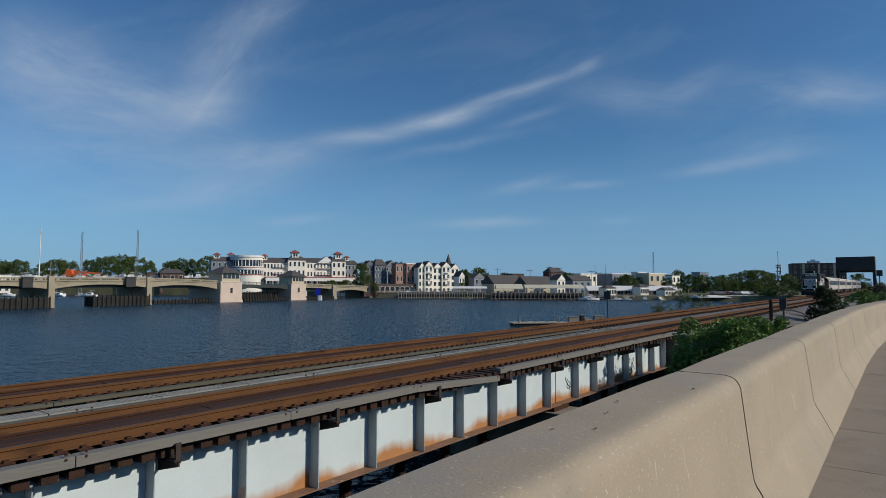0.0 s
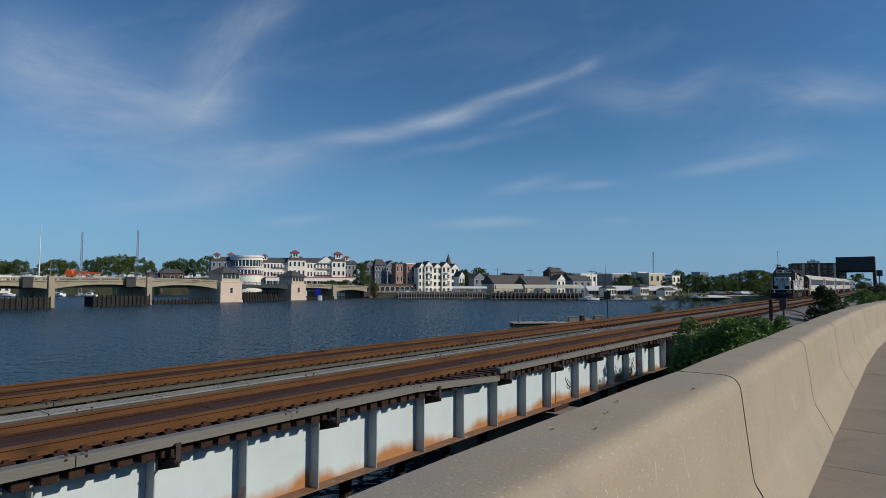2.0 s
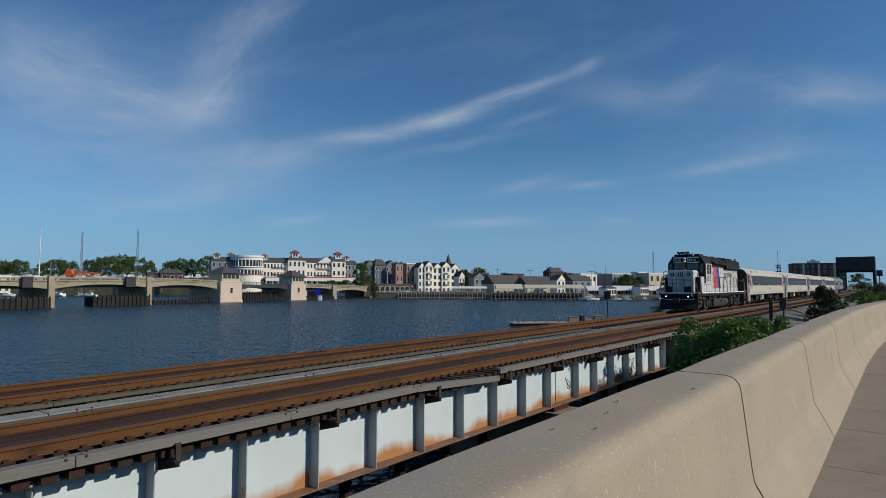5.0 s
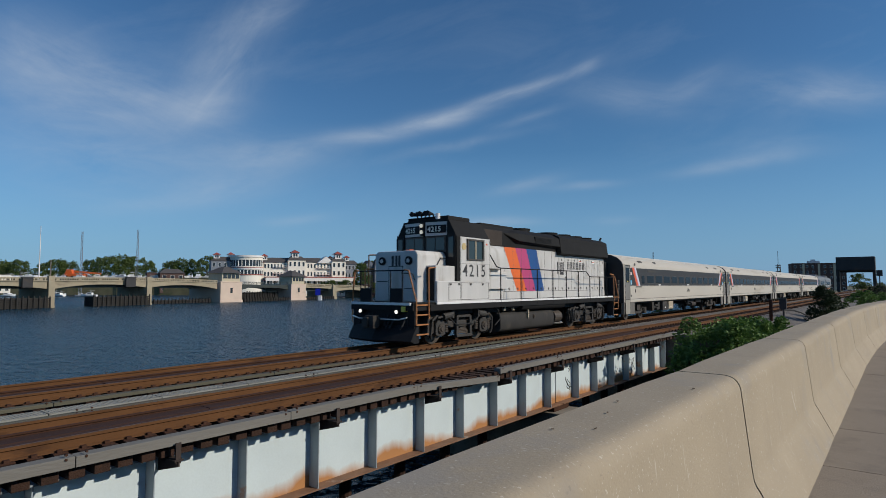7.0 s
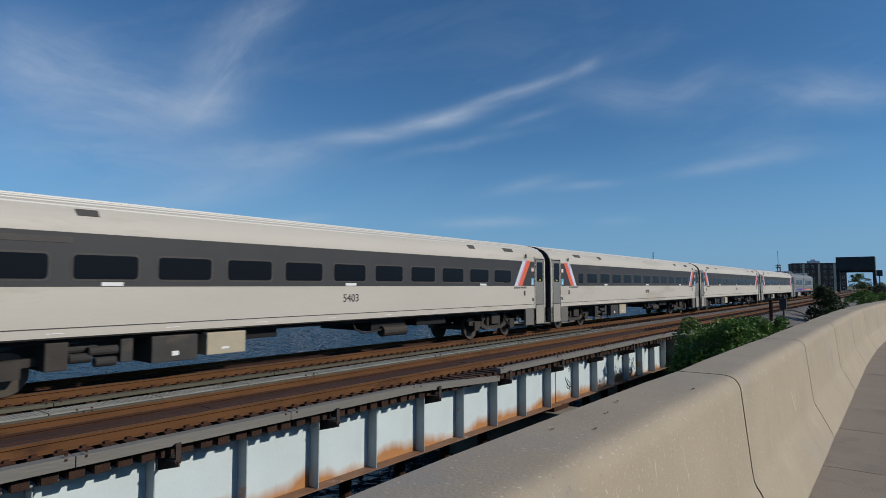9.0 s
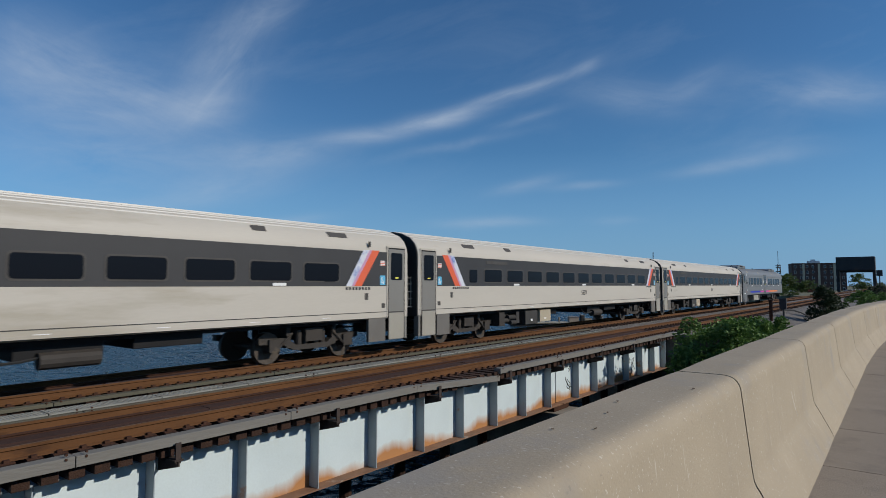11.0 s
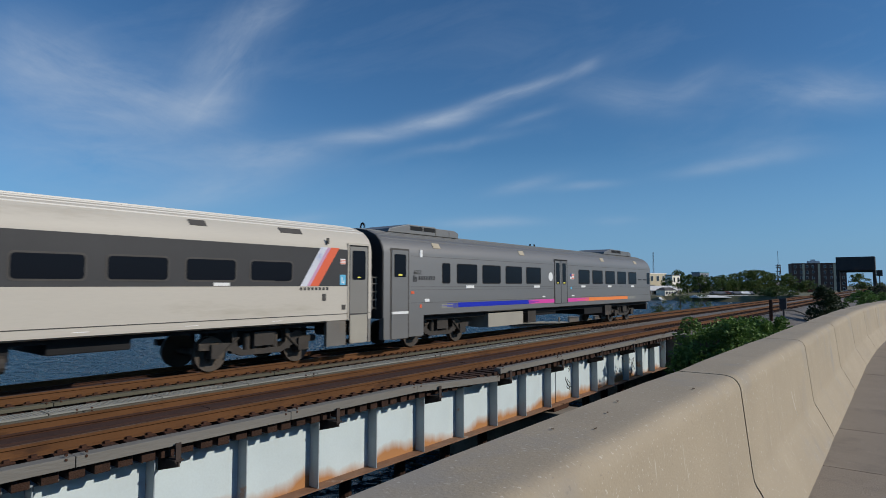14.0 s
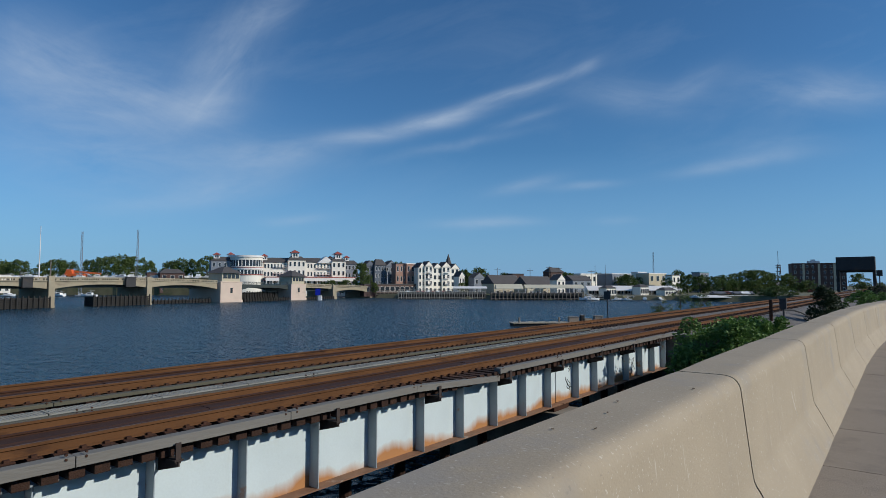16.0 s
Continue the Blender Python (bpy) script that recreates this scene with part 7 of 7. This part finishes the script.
def awning(x0, x1, ahead, z0, z1, label, material="awning"):
    w = x1 - x0
    a = yard("awning", (x0 + x1) / 2, ahead, label=label, category="awning", group="awnings")
    bm = bmesh.new()
    prism(bm, [(0, z0), (4.5, z1), (9, z0), (9, z0 - .3), (0, z0 - .3)], -w / 2, w / 2, "x")
    part("canopy", bm, M[material], a)
    for k in range(int(w / 3) + 1):
        boxes("post", M["trim"], a, (-w / 2 + 3 * k - .08, -w / 2 + 3 * k + .08, .15, .31, 1.3, z0 - .3))
    return a


awning(21.8, 32.9, 241, 4.61, 6.46, "cream canvas awning over a dock terrace")
awning(33.8, 57.9, 241, 4.96, 6.23, "long cream canvas awning over a dock terrace")
awning(4.5, 19.3, 258, 4.76, 5.50, "white tent roof over the quay", "trim")
awning(61.5, 100.0, 250, 3.84, 5.76, "long white marina roof", "trim")
building("marina_hall", "long low white marina hall behind the boats", "building", 63.0, 103.9, 256, 6, 4.03, "white", 1, 26, "flat", "trim", turn=0.0)
awning(93.0, 113.2, 214, 1.68, 2.30, "low pale roof over a row of boat slips", "trim")
for a, b, D, z in ((67.7, 72.9, 246, 4.7), (82.5, 87.3, 248, 5.2), (91.0, 97.6, 244, 3.89)):
    building("marina_cabin", "small white marina cabin with dark windows", "cabin", a, b, D, 5, z, "white", 1, 4, "hip", "greyroof", group="marina cabins", rise=1.2, wide=.7)


def boat_model():
    b = tagged(new("motor_boat"), "white motor boat with a small cabin", "boat", "boats")
    bm = bmesh.new()
    rings = []
    for x, w, k in ((-4, 1.3, 0), (-2, 1.45, 0), (1, 1.4, .1), (3, .9, .35), (4.4, .08, .6)):
        rings.append([bm.verts.new(p) for p in ((x, -w, 1.0 + k), (x, -w * .8, .25), (x, 0, -.3 + k * .5), (x, w * .8, .25), (x, w, 1.0 + k))])
    for r, s in zip(rings, rings[1:]):
        for i in range(4):
            bm.faces.new((r[i], r[i + 1], s[i + 1], s[i]))
        bm.faces.new((r[4], r[0], s[0], s[4]))
    bm.faces.new(rings[0])
    part("hull", bm, M["gelcoat"], b)
    bm = bmesh.new()
    prism(bm, [(-1.8, 1.0), (-1.6, 2.1), (.6, 2.1), (1.9, 1.15)], -1.05, 1.05, "y")
    c = part("cabin", bm, M["gelcoat"], b, bevel=.06)
    boxes("pane", M["pane"], c, (-1.4, .6, -1.08, 1.08, 1.45, 1.85))
    bm = bmesh.new()
    rod(bm, (-.6, 0, 2.1), (-.7, 0, 4.0), .03, 6)
    rod(bm, (-1.4, -1, 2.1), (-1.4, -1, 3.0), .03, 6)
    rod(bm, (-1.4, 1, 2.1), (-1.4, 1, 3.0), .03, 6)
    box(bm, -2.2, .2, -1.1, 1.1, 3.0, 3.08)
    part("hard_top", bm, M["gelcoat"], b)
    return b


boat = boat_model()
boat.matrix_basis = pose(*far(56.2, 230), 0.1, 0, 0, AIM - 90 + 190) @ Matrix.Scale(.75, 4)
BOATS = [(57.9, 228, .1, 12), (68.3, 232, .1, 5), (72.3, 232, .1, 185), (66.0, 236, .1, 80), (80.8, 236, .1, 70), (86.5, 236, .1, 100),
         (-233.9, 372, .1, 20), (-229.1, 374, .1, 160), (-241.8, 372, .1, 200), (-242.4, 330, .1, 10), (-235.9, 332, .1, 170), (-229.1, 330, .1, 30), (-199.9, 372, .1, 10), (-194.2, 370, .1, 190), (-203.5, 372, .1, 80), (-183.1, 372, .1, 15)]
rng = random.Random(3)
for px in range(22, 376, 15):
    # boats laid up ashore in the yard
    if 284 < px < 322:
        continue
    D = 352 + rng.uniform(-6, 10)
    BOATS.append(((px - 784) / 1040 * D, D, 10.3, rng.choice((0, 180, 20, 200, 90)) + rng.uniform(-15, 15)))
for right, ahead, turn in ((-208, 318, 20), (-203, 312, 160), (-194, 316, 5), (-186, 310, 185), (-222, 314, 170), (-170, 318, 10), (-162, 312, 190), (-226, 306, 0)):
    BOATS.append((right, ahead, 0.1, turn))
for right, ahead, z, turn in BOATS:
    s = rng.uniform(.9, 1.3) * (1.1 if z > 5 else .65 if ahead < 260 else 1)
    if z > 5:
        z = 9.98 + .3 * s * .75
    copy_thing(boat, pose(*far(right, ahead), z, 0, 0, AIM - 90 + turn) @ Matrix.Scale(s, 4))
e = yard("boom_crane", -220.1, 352, label="orange boom crane parked in the boatyard", category="crane")
e.matrix_basis = e.matrix_basis @ Matrix.Translation((0, 0, 10)) @ Matrix.Scale(1.5, 4) @ Matrix.Translation((0, 0, -10))
bm = bmesh.new()
box(bm, -4.5, 3.5, 0, 2.4, 10.7, 11.9)
prism(bm, [(-4.2, 11.9), (-3.8, 13.6), (-1.8, 13.6), (-1.2, 11.9)], .2, 2.2, "y")
part("chassis", bm, M["orange"], e, bevel=.1)
bm = bmesh.new()
prism(bm, [(-1, 12.4), (9.5, 11.6), (9.5, 12.2), (-1, 13.2)], .7, 1.6, "y")
part("boom", bm, M["orange"], e)
for x in (-3.4, -1.2, 1.4, 2.8):
    bm = bmesh.new()
    rod(bm, (x, -.1, 10.55), (x, 2.5, 10.55), .55, 14)
    part("wheel", bm, M["hose"], e)
bm = bmesh.new()
box(bm, -140, 62, 0, 30, -1, 10.0)
w = yard("boatyard_ground", -196.5, 349, label="raised gravel yard behind the road bridge", category="yard", kind="structure")
part("fill", bm, M["earth"], w)


# ---- parked cars ----
def car_model(m, label):
    c = tagged(new("parked_car"), label, "car", "parked cars")
    bm = bmesh.new()
    prism(bm, [(-2.2, .35), (-2.2, .85), (-1.5, .95), (-.9, 1.42), (.7, 1.45), (1.3, .98), (2.2, .82), (2.25, .35)], -.85, .85, "y")
    part("body", bm, M[m], c, bevel=.05)
    boxes("glazing", M["pane"], c, (-1.0, .9, -.87, .87, 1.0, 1.34))
    for x in (-1.35, 1.35):
        bm = bmesh.new()
        rod(bm, (x, -.88, .33), (x, .88, .33), .33, 14)
        part("wheel", bm, M["hose"], c)
    return c


cars = [car_model("gelcoat", "white car parked on the far shore"), car_model("carpaint", "dark grey car parked on the far shore"), car_model("redroof", "dark red car parked on the far shore")]
CARSPOTS = [((p - 784) / 1040 * 268, 268, 2.05) for p in range(722, 800, 9)] + [((p - 784) / 1040 * 236, 236, 2.05) for p in range(1262, 1332, 7)] + [((p - 784) / 1040 * 246, 246, 2.1) for p in range(1266, 1332, 8)] + [((p - 784) / 1040 * 300, 300, 2.3) for p in (1500, 1508, 1516, 1526, 1400, 1436, 1443)]
for k, (right, ahead, z) in enumerate(CARSPOTS):
    m = pose(*far(right, ahead), z, 0, 0, AIM - 90 + rng.choice((0, 180, 90, 80)))
    if k < 3:
        cars[k].matrix_basis = m
    else:
        copy_thing(cars[rng.choice((0, 0, 1, 1, 2))], m)


# ---- masts, poles, signs ----
def mast(name, label, right, ahead, z0, z1, r, lattice=False, material="darksteel", group=""):
    e = yard(name, right, ahead, label=label, category="mast", group=group)
    bm = bmesh.new()
    if lattice:
        w = r
        for a, b in ((-w, -w), (w, -w), (0, w)):
            rod(bm, (a, b, z0), (a * .5, b * .5, z1), r * .16, 5)
        n = int((z1 - z0) / (w * 2.6))
        for k in range(n):
            f, g = k / n, (k + 1) / n
            za, zb = z0 + (z1 - z0) * f, z0 + (z1 - z0) * g
            s = (1, -1)[k % 2]
            wa, wb = w * (1 - .5 * f), w * (1 - .5 * g)
            rod(bm, (-wa * s, -wa, za), (wb * s, -wb, zb), r * .13, 5)
            rod(bm, (-wa, -wa, za), (wa, -wa, za), r * .13, 5)
    else:
        rod(bm, (0, 0, z0), (0, 0, z1), r, 8, r * .5)
    part("shaft", bm, M[material], e)
    return e


mast("flagpole", "tall white flagpole in the boatyard", -236.9, 345, 1.5, 40.83, .35, material="trim")
mast("lattice_mast", "slim dark lattice mast in the boatyard", -212.1, 345, 1.5, 37.51, .75, True, "slate", group="lattice masts")
mast("lattice_mast", "slim dark lattice mast in the boatyard", -179.3, 345, 1.5, 38.51, .75, True, "slate", group="lattice masts")
mast("radio_mast", "thin lattice radio mast beyond the town", 135.9, 380, 1.5, 27.19, .5, True)
e = mast("radio_tower", "dark lattice radio tower with antenna drums", 228.1, 400, 1.5, 20.23, 1.5, True)
bm = bmesh.new()
rod(bm, (0, 0, 19.46), (0, 0, 29.08), .16, 6)
for y in (470, 474, 481):
    z = 6 + (505 - y) / 1040 * 400
    box(bm, -1.5, 1.5, -.6, .6, z - .25, z + .25)
part("antenna", bm, M["darksteel"], e)
boxes("equipment_hut", M["trim"], e, (-4.5, -.5, -2, 1, 6.0, 8.31), (2, 2.8, -2, 1, 6, 8.69))
for p, D, y, h in ((1053, 255, 470, "dark"), (1071, 255, 469, "dark"), (656, 280, 470, "dark"), (686, 290, 478, "trim")):
    mast("pole", "slender flag and lamp pole on the waterfront", (p - 784) / 1040 * D, D, 1.4, 6 + (505 - y) / 1040 * D, .13, material="trim" if h == "trim" else "darksteel", group="waterfront poles")
for p, D, y in ((880, 300, 474), (938, 300, 476), (972, 300, 471), (989, 300, 473), (1046, 300, 478), (90, 160, 460)):
    e = mast("utility_pole", "brown timber utility pole with a crossarm", (p - 784) / 1040 * D, D, 1.5 if D > 200 else 7.0, 6 + (505 - y) / 1040 * D, .2, material="bark" if D > 200 else "dockwood", group="utility poles")
    zt = 6 + (505 - y) / 1040 * D
    if D > 200:
        boxes("crossarm", M["bark"], e, (-1.6, 1.6, -.1, .1, zt - .9, zt - .7))

e = yard("channel_marker", -49.7, 234, label="blue and white channel marker by the bridge fender", category="sign")
boxes("board", M["ribbonblue"], e, (-1.0, 1.0, 0, .15, 2.0, 4.6), label="bright blue board")
boxes("float", M["gelcoat"], e, (.4, 1.6, -.6, .6, -.4, 1.9))
boxes("post", M["trim"], e, (-.1, .1, .15, .35, -2.4, 4.4))

# ---- railway drawbridge counterweight, far down the line ----
e = tagged(new("drawbridge_counterweight"), "dark steel portal with a heavy counterweight block over the tracks", "counterweight")
cx, cy = 243.0, 12.2
bm = bmesh.new()
box(bm, cx - 3.2, cx + 3.2, cy - 5.4, cy + 5.4, 10.9, 15.5)
part("counterweight", bm, M["darksteel"], e, bevel=.25)
for sy in (-1, 1):
    bm = bmesh.new()
    a, b = sorted((cy + sy * 4.6, cy + sy * 5.4))
    box(bm, cx - .7, cx + .7, a, b, 2.5, 10.9)
    prism(bm, [(cx - 3.1, 10.9), (cx + 3.1, 10.9), (cx + .9, 7.0), (cx - .9, 7.0)], a, b, "y")
    rod(bm, (cx + 3, cy + sy * 5.0, 10), (cx + 9, cy + sy * 5.4, 2.6), .35, 8)
    part("leg", bm, M["darksteel"], e)
boxes("cross_girder", M["darksteel"], e, (cx - .5, cx + .5, cy - 4.7, cy + 4.7, 10.3, 10.9))
for k in range(4):
    boxes("panel_rib", M["darksteel"], e, (cx - 3.3, cx - 3.2, cy - 5.2 + 3.3 * k, cy - 4.9 + 3.3 * k, 11.0, 15.4))
e = tagged(new("signal_mast"), "dark railway signal mast beside the far tracks", "signal")
bm = bmesh.new()
rod(bm, (175, 4.2, 3), (175, 4.2, 9.4), .12, 8)
box(bm, 174.8, 175.2, 3.6, 4.8, 8.2, 9.6)
part("mast", bm, M["darksteel"], e)


# ---- beside the near tracks ----
def build_trackside():
    e = tagged(new("signal_cabinet"), "rusty brown trackside post box on a concrete foot", "cabinet")
    boxes("case", M["plate"], e, (45.95, 46.2, 7.12, 7.32, 3.3, 5.0), bevel=.03)
    boxes("foot", M["oldconcrete"], e, (45.8, 46.35, 6.95, 7.5, 2.9, 3.35))
    e = tagged(new("relay_box"), "dark relay box on a slim steel post", "cabinet")
    bm = bmesh.new()
    rod(bm, (46.4, 6.5, 2.8), (46.4, 6.5, 5.0), .06, 8)
    part("post", bm, M["darksteel"], e)
    boxes("case", M["darksteel"], e, (46.2, 46.45, 6.3, 6.72, 4.35, 5.1), bevel=.02)
    bm = bmesh.new()
    pts = [Vector((46.4, 6.6, 4.3)), Vector((48, 6.2, 4.25)), Vector((50, 5.9, 4.0)), Vector((52, 5.6, 3.6)), Vector((54, 5.4, 3.2))]
    for p, q in zip(pts, pts[1:]):
        rod(bm, p, q, .05, 6)
    tagged(link("signal_cable", bm, M["hose"]), "black sagging cable between relay box and shrubs", "cable")
    e = tagged(new("trackside_sign"), "dark sign plate on a thin steel post by the water", "sign")
    bm = bmesh.new()
    rod(bm, (41.3, 17.0, 3.0), (41.3, 17.0, 5.55), .045, 8)
    part("post", bm, M["darksteel"], e)
    boxes("plate", M["darksteel"], e, (41.24, 41.28, 16.75, 17.25, 4.95, 5.55))
    # low timber landing stage in the river, with clutter on it
    e = yard("landing_stage", 17.0, 88, 6, label="low weathered timber landing stage lying in the river", category="dock")
    for k in range(24):
        x = -7.0 + .6 * k
        boxes("plank", M["tan"], e, (x, x + .56, -1.4, 1.4, .42, .52 + .02 * (k % 3)))
    boxes("float", M["fender"], e, (-6.9, 7.2, -1.2, 1.2, -.3, .42))
    for x in (-6, 0, 6.5):
        bm = bmesh.new()
        rod(bm, (x, -1.0, -2.4), (x, -1.0, 1.3), .14, 8)
        part("pile", bm, M["dockwood"], e)
    for x, w, h, lab in ((1.9, 1.5, .75, "dockwood"), (4.0, 1.0, .5, "tan"), (5.6, 1.3, .9, "dockwood"), (3.2, .5, 1.0, "fender")):
        ob = yard("dock_box", 17.5 + x, 88.0, 6, label="battered timber box standing on the landing stage", category="box", group="dock boxes", z=.52)
        boxes("body", M[lab], ob, (-w / 2, w / 2, -.4, .4, 0, h), bevel=.04)
        boxes("lid", M["dockwood"], ob, (-w / 2 - .04, w / 2 + .04, -.45, .45, h, h + .06))


build_trackside()


# ---- what moves ----
def motions():
    front = [(0.0, 135.2), (3.5, 74.9), (7.0, 14.5), (9.0, -19.9), (12.5, -80.95), (14.5, -115.9), (16.0, -142.2)]
    for car, off in TRAIN:
        walk(car, [(t, pose(s + off, FAR_C, RAIL + RIDE)) for t, s in front])
    # wheels roll with the train
    ts = [k / FPS for k in range(int(16 * FPS) + 1)]
    gone = [np.interp(0.0, *zip(*front)) - np.interp(t, *zip(*front)) for t in ts]
    for ob, place, radius in WHEELS:
        walk(ob, [(t, Matrix.Translation(place) @ Matrix.Rotation(-g / radius, 4, "Y")) for t, g in zip(ts, gone)])


motions()
